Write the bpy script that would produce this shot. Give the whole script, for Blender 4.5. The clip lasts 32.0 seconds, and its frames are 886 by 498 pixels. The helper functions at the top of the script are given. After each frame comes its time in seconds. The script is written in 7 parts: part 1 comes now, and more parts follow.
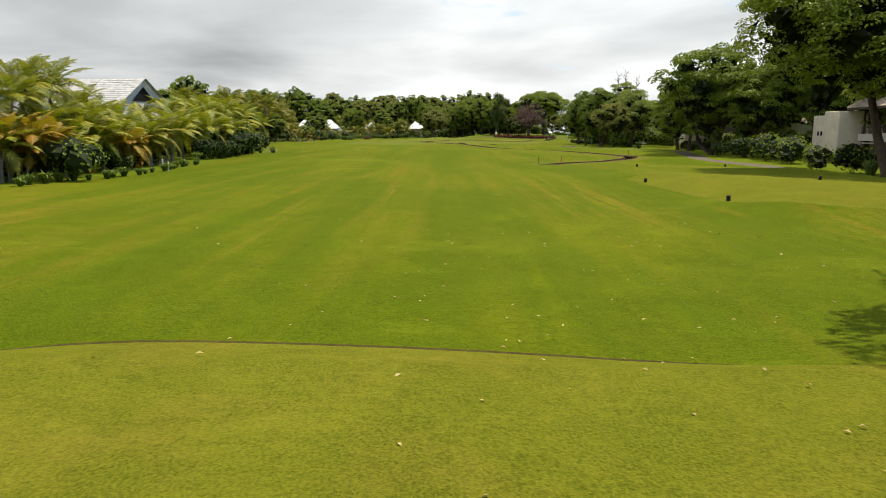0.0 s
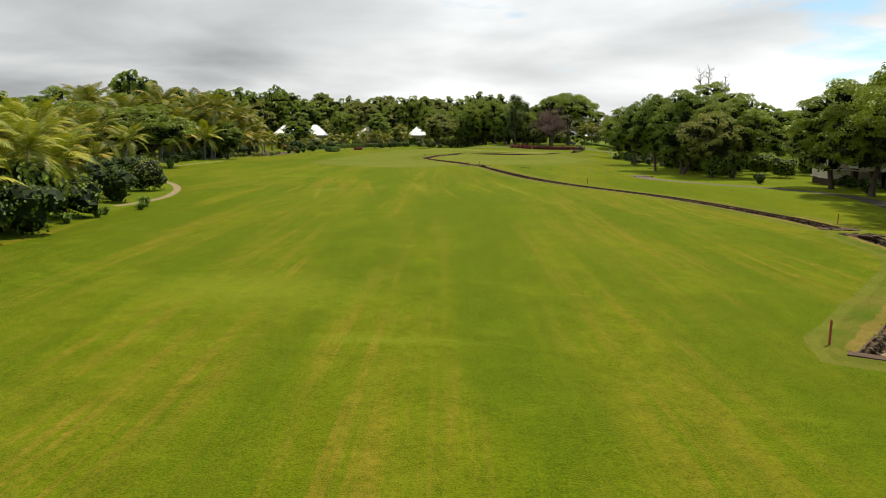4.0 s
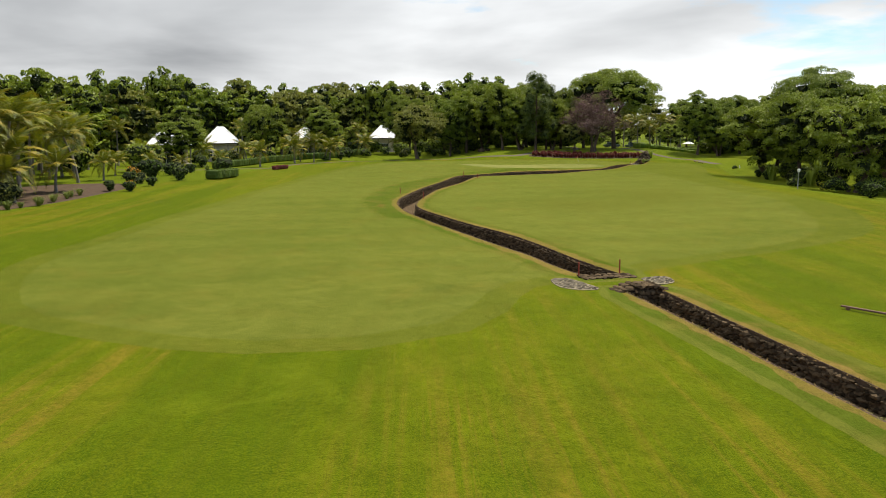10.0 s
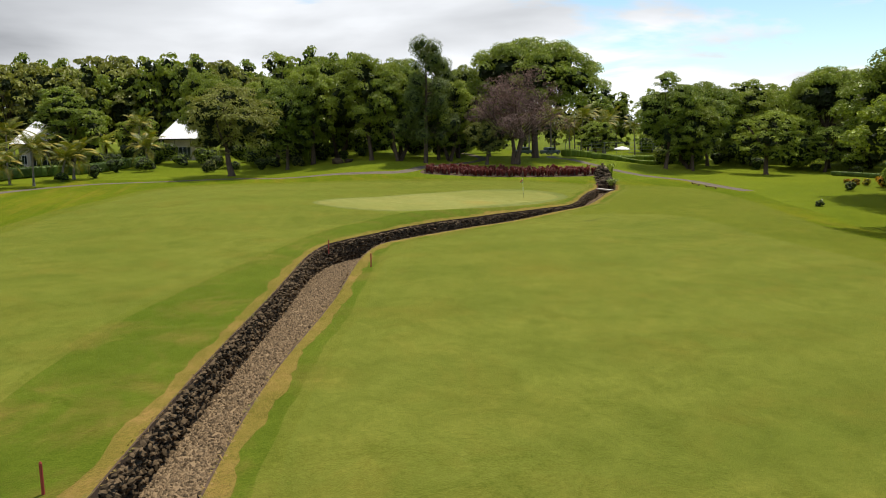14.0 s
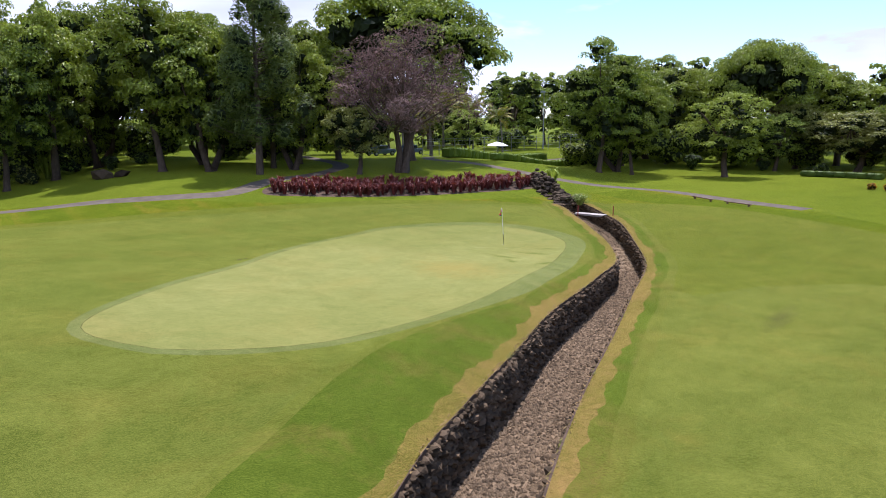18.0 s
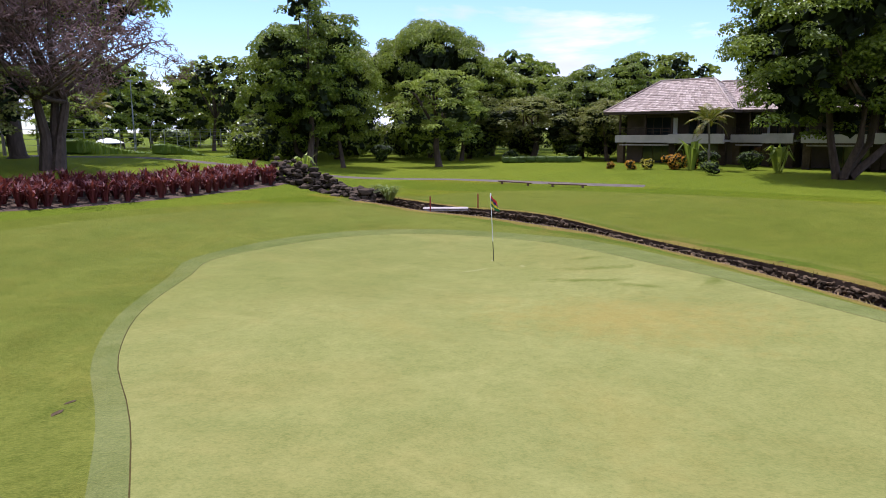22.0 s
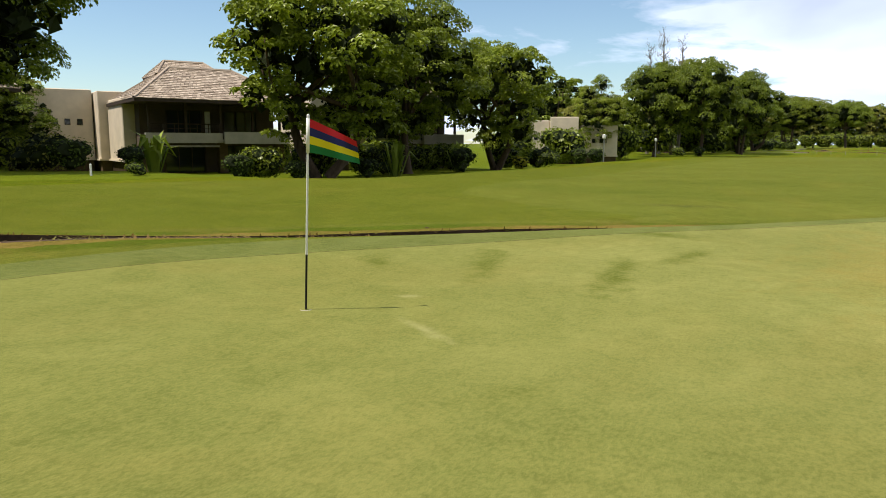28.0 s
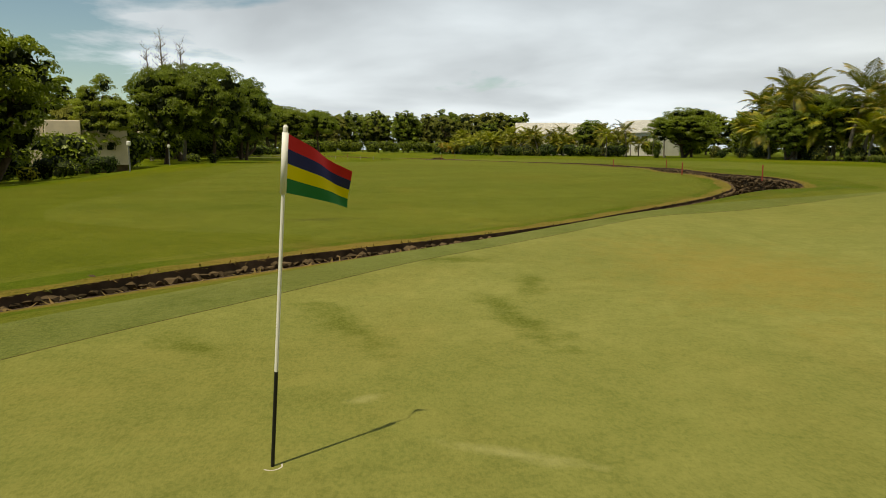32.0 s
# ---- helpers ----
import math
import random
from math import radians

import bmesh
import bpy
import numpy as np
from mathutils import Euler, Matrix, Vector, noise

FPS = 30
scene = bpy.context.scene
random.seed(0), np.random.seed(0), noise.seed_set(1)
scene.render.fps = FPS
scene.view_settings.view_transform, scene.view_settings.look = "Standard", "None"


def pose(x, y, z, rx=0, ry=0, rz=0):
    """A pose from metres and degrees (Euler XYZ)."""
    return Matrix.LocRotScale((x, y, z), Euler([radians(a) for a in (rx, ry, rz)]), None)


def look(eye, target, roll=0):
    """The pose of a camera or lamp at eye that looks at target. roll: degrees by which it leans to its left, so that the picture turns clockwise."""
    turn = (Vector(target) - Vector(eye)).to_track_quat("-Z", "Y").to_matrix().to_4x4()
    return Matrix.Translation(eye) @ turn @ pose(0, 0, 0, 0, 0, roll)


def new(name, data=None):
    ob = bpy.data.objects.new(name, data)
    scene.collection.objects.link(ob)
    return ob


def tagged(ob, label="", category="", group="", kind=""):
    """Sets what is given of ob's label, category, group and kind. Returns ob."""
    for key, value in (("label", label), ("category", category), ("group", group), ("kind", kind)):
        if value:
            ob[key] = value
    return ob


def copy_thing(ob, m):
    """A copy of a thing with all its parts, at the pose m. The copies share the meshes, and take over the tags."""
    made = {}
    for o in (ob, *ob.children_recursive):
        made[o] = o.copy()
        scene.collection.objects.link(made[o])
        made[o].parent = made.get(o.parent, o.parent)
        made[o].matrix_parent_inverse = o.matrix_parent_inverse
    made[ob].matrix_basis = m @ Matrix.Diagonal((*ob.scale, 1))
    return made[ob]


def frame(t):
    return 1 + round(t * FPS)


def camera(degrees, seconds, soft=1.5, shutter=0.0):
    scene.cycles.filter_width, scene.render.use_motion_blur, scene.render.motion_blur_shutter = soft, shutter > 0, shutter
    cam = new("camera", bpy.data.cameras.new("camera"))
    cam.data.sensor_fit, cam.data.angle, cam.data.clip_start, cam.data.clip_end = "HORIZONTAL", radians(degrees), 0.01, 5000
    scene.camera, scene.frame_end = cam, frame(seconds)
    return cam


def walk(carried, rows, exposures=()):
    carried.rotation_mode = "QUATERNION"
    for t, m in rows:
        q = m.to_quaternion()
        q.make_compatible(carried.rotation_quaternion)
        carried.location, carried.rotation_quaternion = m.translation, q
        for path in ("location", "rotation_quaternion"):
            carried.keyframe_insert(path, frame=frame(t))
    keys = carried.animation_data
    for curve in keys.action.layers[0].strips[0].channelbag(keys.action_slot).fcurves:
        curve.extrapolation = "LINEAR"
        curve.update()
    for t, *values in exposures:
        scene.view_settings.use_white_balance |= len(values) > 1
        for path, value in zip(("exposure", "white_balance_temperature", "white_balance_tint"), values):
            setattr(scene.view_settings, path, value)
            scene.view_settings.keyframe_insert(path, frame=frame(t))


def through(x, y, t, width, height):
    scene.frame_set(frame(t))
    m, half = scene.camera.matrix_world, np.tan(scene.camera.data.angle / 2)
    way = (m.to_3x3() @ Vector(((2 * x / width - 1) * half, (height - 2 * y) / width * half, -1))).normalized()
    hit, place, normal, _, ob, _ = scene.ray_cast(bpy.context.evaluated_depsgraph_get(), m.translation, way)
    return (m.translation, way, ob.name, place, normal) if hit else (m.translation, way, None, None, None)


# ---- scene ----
cam = camera(62.75, 32.0, 0.95)


def aim(x, y, z, yaw, pitch, roll):
    a, b = radians(yaw), radians(pitch)
    eye = Vector((x, y, z))
    return look(eye, eye + Vector((-math.sin(a) * math.cos(b), math.cos(a) * math.cos(b), math.sin(b))), roll)


# seconds, eye, yaw, pitch, roll
PATH = [
    (0.0, 2.330, -28.776, 3.003, 0.296, -9.139, 0.332),
    (0.5, 2.252, -24.611, 3.146, 0.211, -9.040, 0.655),
    (1.0, 1.951, -19.527, 3.446, 0.066, -9.079, 0.814),
    (1.5, 1.523, -13.529, 3.782, -0.072, -9.137, 0.967),
    (2.0, 1.393, -7.191, 3.971, -0.039, -9.169, 1.043),
    (2.5, 1.139, -0.318, 4.243, 0.003, -9.163, 1.129),
    (3.0, 0.788, 7.148, 4.702, 0.078, -9.080, 1.123),
    (3.5, 0.400, 14.830, 5.294, 0.172, -9.077, 1.060),
    (5.5, -0.341, 46.474, 7.228, 0.862, -9.136, 0.021),
    (6.0, -0.857, 54.876, 7.417, 0.955, -9.119, 0.018),
    (6.5, -1.327, 63.300, 7.499, 1.087, -9.173, -0.175),
    (7.0, -1.794, 71.854, 7.601, 1.179, -9.195, -0.157),
    (7.5, -2.249, 80.251, 7.603, 1.248, -9.218, -0.089),
    (8.0, -2.726, 88.681, 7.571, 1.305, -9.226, -0.151),
    (8.5, -3.108, 97.179, 7.514, 1.177, -9.246, -0.195),
    (9.0, -3.495, 105.744, 7.403, 0.641, -9.262, -0.256),
    (9.5, -3.921, 114.225, 7.319, -0.460, -9.339, -0.321),
    (10.0, -4.328, 122.564, 7.315, -2.245, -9.436, -0.454),
    (10.5, -4.558, 131.173, 7.232, -4.441, -9.511, -0.494),
    (11.0, -4.589, 139.346, 7.164, -6.053, -9.470, -0.538),
    (11.5, -4.735, 147.658, 7.258, -8.012, -9.542, -0.538),
    (12.0, -4.609, 156.226, 7.436, -9.961, -9.588, -0.589),
    (12.5, -4.119, 164.760, 7.467, -11.894, -9.696, -0.625),
    (13.0, -3.467, 173.102, 7.486, -13.438, -9.821, -0.628),
    (13.5, -2.365, 181.436, 7.680, -14.329, -9.835, -0.424),
    (14.0, -1.393, 189.423, 7.839, -15.098, -9.903, 0.076),
    (14.5, -0.532, 197.156, 7.958, -16.742, -9.922, 0.127),
    (16.5, 1.398, 220.625, 7.468, -26.013, -10.153, -0.471),
    (17.0, 1.859, 223.845, 7.310, -28.266, -10.168, -0.516),
    (17.5, 2.134, 227.211, 7.161, -30.681, -10.267, -0.331),
    (18.0, 2.173, 230.659, 6.948, -33.051, -10.291, -0.164),
    (18.5, 2.079, 234.517, 6.672, -35.692, -10.259, -0.052),
    (19.0, 2.044, 238.303, 6.354, -39.148, -10.123, 0.011),
    (19.5, 2.116, 242.037, 5.994, -43.624, -10.001, 0.013),
    (20.0, 2.300, 245.601, 5.611, -48.346, -9.797, -0.093),
    (20.5, 2.716, 248.832, 5.209, -53.656, -9.645, -0.168),
    (21.0, 3.417, 251.827, 4.761, -59.174, -9.469, -0.389),
    (21.5, 4.541, 254.752, 4.197, -64.648, -9.315, -0.558),
    (22.0, 6.072, 257.182, 3.746, -69.931, -9.307, -0.481),
    (22.5, 7.605, 259.330, 3.403, -74.957, -9.441, -0.015),
    (23.0, 9.062, 261.179, 3.206, -80.220, -9.585, 0.290),
    (23.5, 10.687, 262.833, 2.988, -86.012, -9.592, 0.435),
    (24.0, 12.227, 264.408, 2.780, -93.280, -9.488, 0.432),
    (24.5, 13.695, 265.771, 2.512, -100.996, -9.282, 0.515),
    (25.0, 15.247, 267.018, 2.170, -108.884, -8.999, 0.450),
    (25.5, 16.766, 268.000, 1.957, -116.037, -8.793, 0.447),
    (27.5, 21.521, 269.603, 1.569, -144.876, -8.385, 0.227),
    (28.0, 22.625, 269.588, 1.504, -151.869, -8.254, 0.157),
    (28.5, 23.641, 269.477, 1.488, -158.786, -8.191, -0.014),
    (29.0, 24.490, 269.306, 1.474, -164.468, -8.112, 0.015),
    (29.5, 25.260, 269.144, 1.467, -170.074, -8.037, 0.002),
    (30.0, 25.878, 269.007, 1.475, -175.385, -7.997, 0.087),
    (30.5, 26.431, 268.708, 1.463, -181.008, -7.937, 0.035),
    (31.0, 26.887, 268.494, 1.488, -186.264, -7.886, 0.119),
    (31.5, 27.227, 268.242, 1.502, -190.627, -7.856, 0.062),
    (31.8, 27.414, 268.077, 1.533, -191.272, -7.985, 0.140),
    (32.0, 27.448, 267.854, 1.664, -191.184, -7.813, -0.050),
]
# seconds, stops, kelvin, tint
EXPOSURE = [(0.0, 0.42, 7200, 8), (6.0, 0.32, 7200, 8), (13.0, 0.34, 7000, 10), (16.5, 0.52, 6400, 13), (18.0, 0.66, 5700, 25), (20.0, 0.66, 5350, 32), (22.0, 0.56, 5600, 30), (25.5, 0.48, 6300, 19), (28.0, 0.26, 7000, 10), (30.0, 0.06, 8100, 7), (32.0, -0.28, 8700, 2)]
walk(cam, [(row[0], aim(*row[1:])) for row in PATH], EXPOSURE)

# ---- light ----
SUN_ELEV, SUN_AZ = 66.0, 42.0          # degrees; azimuth from +x towards +y
world = bpy.data.worlds.new("sky")
scene.world = world
world.use_nodes = True
wt = world.node_tree
wt.nodes.clear()


def wnode(kind):
    return wt.nodes.new(kind)


sky = wnode("ShaderNodeTexSky")
sky.sky_type, sky.sun_disc = "NISHITA", False
sky.sun_elevation, sky.sun_rotation = radians(SUN_ELEV), radians(90 - SUN_AZ)
sky.air_density, sky.dust_density, sky.ozone_density = 1.0, 0.2, 1.0
coord = wnode("ShaderNodeTexCoord")
# cloud sheet: directions projected on to a level plane, so that clouds crowd towards the horizon
sep = wnode("ShaderNodeSeparateXYZ")
wt.links.new(coord.outputs["Generated"], sep.inputs[0])


def wmath(op, a, b):
    n = wnode("ShaderNodeMath")
    n.operation = op
    for k, v in enumerate((a, b)):
        if isinstance(v, (int, float)):
            n.inputs[k].default_value = v
        else:
            wt.links.new(v, n.inputs[k])
    return n.outputs[0]


up = wmath("ADD", wmath("MAXIMUM", sep.outputs[2], 0.0), 0.16)
flat = wnode("ShaderNodeCombineXYZ")
wt.links.new(wmath("DIVIDE", sep.outputs[0], up), flat.inputs[0])
wt.links.new(wmath("DIVIDE", sep.outputs[1], up), flat.inputs[1])


def wnoise(scale, detail, rough, offset):
    m = wnode("ShaderNodeMapping")
    m.inputs["Location"].default_value = offset
    wt.links.new(flat.outputs[0], m.inputs[0])
    n = wnode("ShaderNodeTexNoise")
    n.inputs["Scale"].default_value, n.inputs["Detail"].default_value, n.inputs["Roughness"].default_value = scale, detail, rough
    n.inputs["Distortion"].default_value = 0.25
    wt.links.new(m.outputs[0], n.inputs[0])
    return n.outputs[0]


def wramp(v, stops):
    r = wnode("ShaderNodeValToRGB")
    e = r.color_ramp.elements
    while len(e) < len(stops):
        e.new(0.5)
    for k, (p, c) in enumerate(stops):
        e[k].position, e[k].color = p, (*c, 1) if len(c) == 3 else c
    wt.links.new(v, r.inputs[0])
    return r.outputs[0]


# thick over the west and north, broken with blue towards the east
west = wmath("ADD", wmath("MULTIPLY", sep.outputs[0], -0.20), wmath("MULTIPLY", sep.outputs[1], 0.075))
low = wmath("MULTIPLY", wmath("MAXIMUM", wmath("SUBTRACT", 0.30, sep.outputs[2]), 0.0), 0.30)
cover = wmath("ADD", wmath("ADD", wnoise(0.9, 7.0, 0.55, (3.1, 1.7, 0.4)), west), low)
mask = wramp(cover, [(0.415, (0, 0, 0)), (0.50, (1, 1, 1))])
# darker over the north-west
north = wmath("MAXIMUM", sep.outputs[1], 0.0)
grey = wmath("ADD", wmath("MULTIPLY", wmath("MULTIPLY", wmath("MINIMUM", sep.outputs[0], 0.0), north), 0.70), wmath("MULTIPLY", north, -0.10))
tone = wramp(wmath("ADD", wmath("MULTIPLY", wnoise(0.7, 5.0, 0.48, (8.3, 2.2, 5.0)), -1.0), wmath("ADD", grey, 1.10)),
             [(0.12, (2.9, 3.1, 3.4)), (0.48, (6.6, 6.95, 7.4)), (0.66, (9.0, 9.45, 10.0))])
mix = wnode("ShaderNodeMix")
mix.data_type = "RGBA"
wt.links.new(mask, mix.inputs["Factor"])
lift = wnode("ShaderNodeMix")
lift.data_type, lift.blend_type = "RGBA", "MULTIPLY"
lift.inputs["Factor"].default_value = 1.0
lift.inputs[7].default_value = (0.98, 1.12, 1.22, 1)
wt.links.new(sky.outputs[0], lift.inputs[6])
wt.links.new(lift.outputs[2], mix.inputs[6])
shade = wnode("ShaderNodeMix")
shade.data_type, shade.blend_type = "RGBA", "MULTIPLY"
shade.inputs["Factor"].default_value = 1.0
wt.links.new(tone, shade.inputs[6])
wt.links.new(wramp(sep.outputs[2], [(0.02, (1.06, 1.07, 1.10)), (0.14, (0.92, 0.94, 0.98)), (0.30, (0.74, 0.77, 0.83))]), shade.inputs[7])
cool = wnode("ShaderNodeMix")
cool.data_type, cool.blend_type = "RGBA", "MULTIPLY"
cool.inputs["Factor"].default_value = 1.0
wt.links.new(shade.outputs[2], cool.inputs[6])
wt.links.new(wramp(wmath("MULTIPLY", sep.outputs[1], -1.0), [(0.1, (1, 1, 1)), (0.9, (1.08, 1.20, 1.46))]), cool.inputs[7])
wt.links.new(cool.outputs[2], mix.inputs[7])
bg = wnode("ShaderNodeBackground")
bg.inputs["Strength"].default_value = 0.10
wt.links.new(mix.outputs[2], bg.inputs["Color"])
out = wnode("ShaderNodeOutputWorld")
wt.links.new(bg.outputs[0], out.inputs["Surface"])

sun = new("sun", bpy.data.lights.new("sun", "SUN"))
sun.data.energy, sun.data.angle, sun.data.color = 5.0, radians(0.6), (1.0, 0.95, 0.86)
sdir = Vector((math.cos(radians(SUN_ELEV)) * math.cos(radians(SUN_AZ)), math.cos(radians(SUN_ELEV)) * math.sin(radians(SUN_AZ)), math.sin(radians(SUN_ELEV))))
sun.matrix_world = look(sdir * 300, (0, 0, 0))

# ---- materials ----
class Nodes:
    """A short way to write node materials."""

    def __init__(self, name):
        self.mat = bpy.data.materials.new(name)
        self.mat.use_nodes = True
        self.nt = self.mat.node_tree
        self.bsdf = self.nt.nodes["Principled BSDF"]
        self.co = self.add("ShaderNodeTexCoord").outputs["Object"]

    def add(self, kind):
        return self.nt.nodes.new(kind)

    def link(self, a, b):
        self.nt.links.new(a, b)

    def scaled(self, scale, co=None, loc=(0, 0, 0), rot=(0, 0, 0)):
        m = self.add("ShaderNodeMapping")
        m.inputs["Scale"].default_value, m.inputs["Location"].default_value = scale, loc
        m.inputs["Rotation"].default_value = [radians(a) for a in rot]
        self.link(co or self.co, m.inputs[0])
        return m.outputs[0]

    def noise(self, scale, detail=4.0, rough=0.55, co=None, distort=0.0):
        n = self.add("ShaderNodeTexNoise")
        n.inputs["Scale"].default_value, n.inputs["Detail"].default_value = scale, detail
        n.inputs["Roughness"].default_value, n.inputs["Distortion"].default_value = rough, distort
        self.link(co or self.co, n.inputs[0])
        return n.outputs[0]

    def voronoi(self, scale, co=None, feature="F1", out=0):
        n = self.add("ShaderNodeTexVoronoi")
        n.feature = feature
        n.inputs["Scale"].default_value = scale
        self.link(co or self.co, n.inputs[0])
        return n.outputs[out]

    def ramp(self, v, lo, hi, a=(0, 0, 0), b=(1, 1, 1)):
        r = self.add("ShaderNodeValToRGB")
        e = r.color_ramp.elements
        if lo > hi:
            lo, hi, a, b = hi, lo, b, a
        e[0].position, e[0].color, e[1].position, e[1].color = lo, (*a, 1), hi, (*b, 1)
        self.link(v, r.inputs[0])
        return r.outputs[0]

    def mix(self, f, a, b, blend="MIX"):
        m = self.add("ShaderNodeMix")
        m.data_type, m.blend_type = "RGBA", blend
        for k, v in (("Factor", f), (6, a), (7, b)):
            if isinstance(v, (int, float)):
                m.inputs[k].default_value = v
            elif isinstance(v, tuple):
                m.inputs[k].default_value = (*v, 1)
            else:
                self.link(v, m.inputs[k])
        return m.outputs[2]

    def math(self, op, a, b=0.0):
        n = self.add("ShaderNodeMath")
        n.operation = op
        for k, v in enumerate((a, b)):
            if isinstance(v, (int, float)):
                n.inputs[k].default_value = v
            else:
                self.link(v, n.inputs[k])
        return n.outputs[0]

    def bump(self, height, strength, dist):
        b = self.add("ShaderNodeBump")
        b.inputs["Strength"].default_value, b.inputs["Distance"].default_value = strength, dist
        self.link(height, b.inputs["Height"])
        self.link(b.outputs[0], self.bsdf.inputs["Normal"])

    def end(self, colour, rough=0.8, metal=0.0, spec=0.3):
        b = self.bsdf
        if isinstance(colour, tuple):
            b.inputs["Base Color"].default_value = (*colour, 1)
        else:
            self.link(colour, b.inputs["Base Color"])
        if isinstance(rough, (int, float)):
            b.inputs["Roughness"].default_value = rough
        else:
            self.link(rough, b.inputs["Roughness"])
        b.inputs["Metallic"].default_value, b.inputs["Specular IOR Level"].default_value = metal, spec
        return self.mat


def grass(name, dark, light, dry, dry_amount=0.5, streak=0.0, fine=1.0, mottle=0.5, stripe=0.0, stripe_rot=0.0, marks=(), sheen=0.6, wear_amount=0.85):
    n = Nodes(name)
    deep = (dark[0] * 0.5, dark[1] * 0.58, dark[2] * 0.5)
    bright = (light[0] * 1.4, light[1] * 1.3, light[2] * 1.3)
    big = n.noise(0.045, 4.0, 0.6, distort=0.6)
    mid = n.noise(0.30, 6.0, 0.7, distort=0.5)
    patch = n.noise(1.1, 6.0, 0.72, distort=0.4)
    small = n.noise(5.5, 5.0, 0.75)
    blade = n.noise(30.0, 3.0, 0.75, co=n.scaled((1.0, 0.6, 1.0)))
    col = n.mix(n.ramp(big, 0.36, 0.64), dark, light)
    col = n.mix(n.math("MULTIPLY", n.ramp(mid, 0.47, 0.70), dry_amount), col, dry)
    # swirls left by mowers and sprinklers
    swirl = n.noise(0.20, 6.0, 0.7, co=n.scaled((1.0, 0.5, 1.0), rot=(0, 0, 32)), distort=1.6)
    col = n.mix(n.math("MULTIPLY", n.ramp(swirl, 0.46, 0.62), 0.42), col, n.mix(0.5, col, deep))
    if streak:
        # tyre and mower tracks that wander along the hole
        s1 = n.noise(1.0, 6.0, 0.74, co=n.scaled((1.15, 0.026, 1.0), rot=(0, 0, -2)), distort=0.35)
        s4 = n.noise(1.0, 4.0, 0.7, co=n.scaled((3.4, 0.05, 1.0), loc=(5, 1, 0), rot=(0, 0, 1)), distort=0.3)
        s2 = n.noise(1.0, 5.0, 0.7, co=n.scaled((1.7, 0.07, 1.0), loc=(7, 3, 0), rot=(0, 0, 3)), distort=0.5)
        s3 = n.noise(1.0, 5.0, 0.7, co=n.scaled((0.9, 0.11, 1.0), loc=(2, 8, 0), rot=(0, 0, 24)), distort=0.8)
        wear = n.noise(0.07, 4.0, 0.65, co=n.scaled((1.0, 0.45, 1.0), loc=(4, 9, 0)))
        tan = n.math("MULTIPLY", n.ramp(s1, 0.49, 0.56), n.ramp(wear, 0.36, 0.54))
        col = n.mix(n.math("MULTIPLY", tan, streak), col, dry)
        col = n.mix(n.math("MULTIPLY", n.math("MULTIPLY", n.ramp(s4, 0.54, 0.64), n.ramp(wear, 0.40, 0.58)), streak * 0.9), col, dry)
        lane = n.noise(1.0, 3.0, 0.6, co=n.scaled((0.20, 0.018, 1.0), loc=(9, 4, 0), rot=(0, 0, -3)), distort=0.3)
        col = n.mix(n.math("MULTIPLY", n.ramp(lane, 0.47, 0.56), streak * 0.85), col, (0.034, 0.086, 0.002))
        col = n.mix(n.math("MULTIPLY", n.ramp(s2, 0.52, 0.70), streak * 0.5), col, light)
        col = n.mix(n.math("MULTIPLY", n.ramp(s3, 0.54, 0.70), streak * 0.35), col, bright)
        # patches of paler, lusher growth
        lush = n.noise(0.16, 6.0, 0.72, co=n.scaled((0.8, 1.3, 1.0), loc=(31, 12, 0)), distort=0.8)
        col = n.mix(n.math("MULTIPLY", n.ramp(lush, 0.56, 0.64), streak * 0.5), col, (0.160, 0.205, 0.012))
        dull = n.noise(0.10, 5.0, 0.7, co=n.scaled((1.1, 0.6, 1.0), loc=(3, 41, 0)), distort=0.8)
        col = n.mix(n.math("MULTIPLY", n.ramp(dull, 0.54, 0.66), streak * 0.6), col, (0.036, 0.082, 0.003))
    if stripe:
        w = n.add("ShaderNodeTexWave")
        w.inputs["Scale"].default_value, w.inputs["Distortion"].default_value = 0.045, 2.4
        w.inputs["Detail"].default_value, w.inputs["Detail Scale"].default_value = 3.0, 0.6
        n.link(n.scaled((1, 1, 1), rot=(0, 0, stripe_rot)), w.inputs[0])
        col = n.mix(n.math("MULTIPLY", n.ramp(w.outputs[0], 0.25, 0.75), stripe), col, n.mix(0.6, light, bright))
    col = n.mix(n.math("MULTIPLY", n.ramp(patch, 0.44, 0.68), mottle * 0.7), col, n.mix(0.65, col, deep))
    col = n.mix(n.math("MULTIPLY", n.ramp(small, 0.42, 0.64), mottle), col, n.mix(0.7, col, deep))
    blotch = n.noise(0.62, 9.0, 0.74, distort=0.7)
    col = n.mix(wear_amount, col, n.mix(1.0, col, n.ramp(blotch, 0.36, 0.66, (0.60, 0.68, 0.55), (1.26, 1.20, 1.30)), "MULTIPLY"))
    ragged = n.math("MULTIPLY", n.math("SUBTRACT", n.noise(2.6, 5.0, 0.7), 0.5), 2.6) if marks else None
    for x, y, rx, ry, rot, tone, amount in marks:
        # worn, damp or scuffed spots on the turf
        m = n.add("ShaderNodeMapping")
        m.vector_type = "TEXTURE"
        m.inputs["Location"].default_value, m.inputs["Rotation"].default_value, m.inputs["Scale"].default_value = (x, y, 0), (0, 0, radians(rot)), (rx, ry, 900)
        n.link(n.co, m.inputs[0])
        d = n.add("ShaderNodeVectorMath")
        d.operation = "LENGTH"
        n.link(m.outputs[0], d.inputs[0])
        edge = n.math("ADD", d.outputs["Value"], ragged)
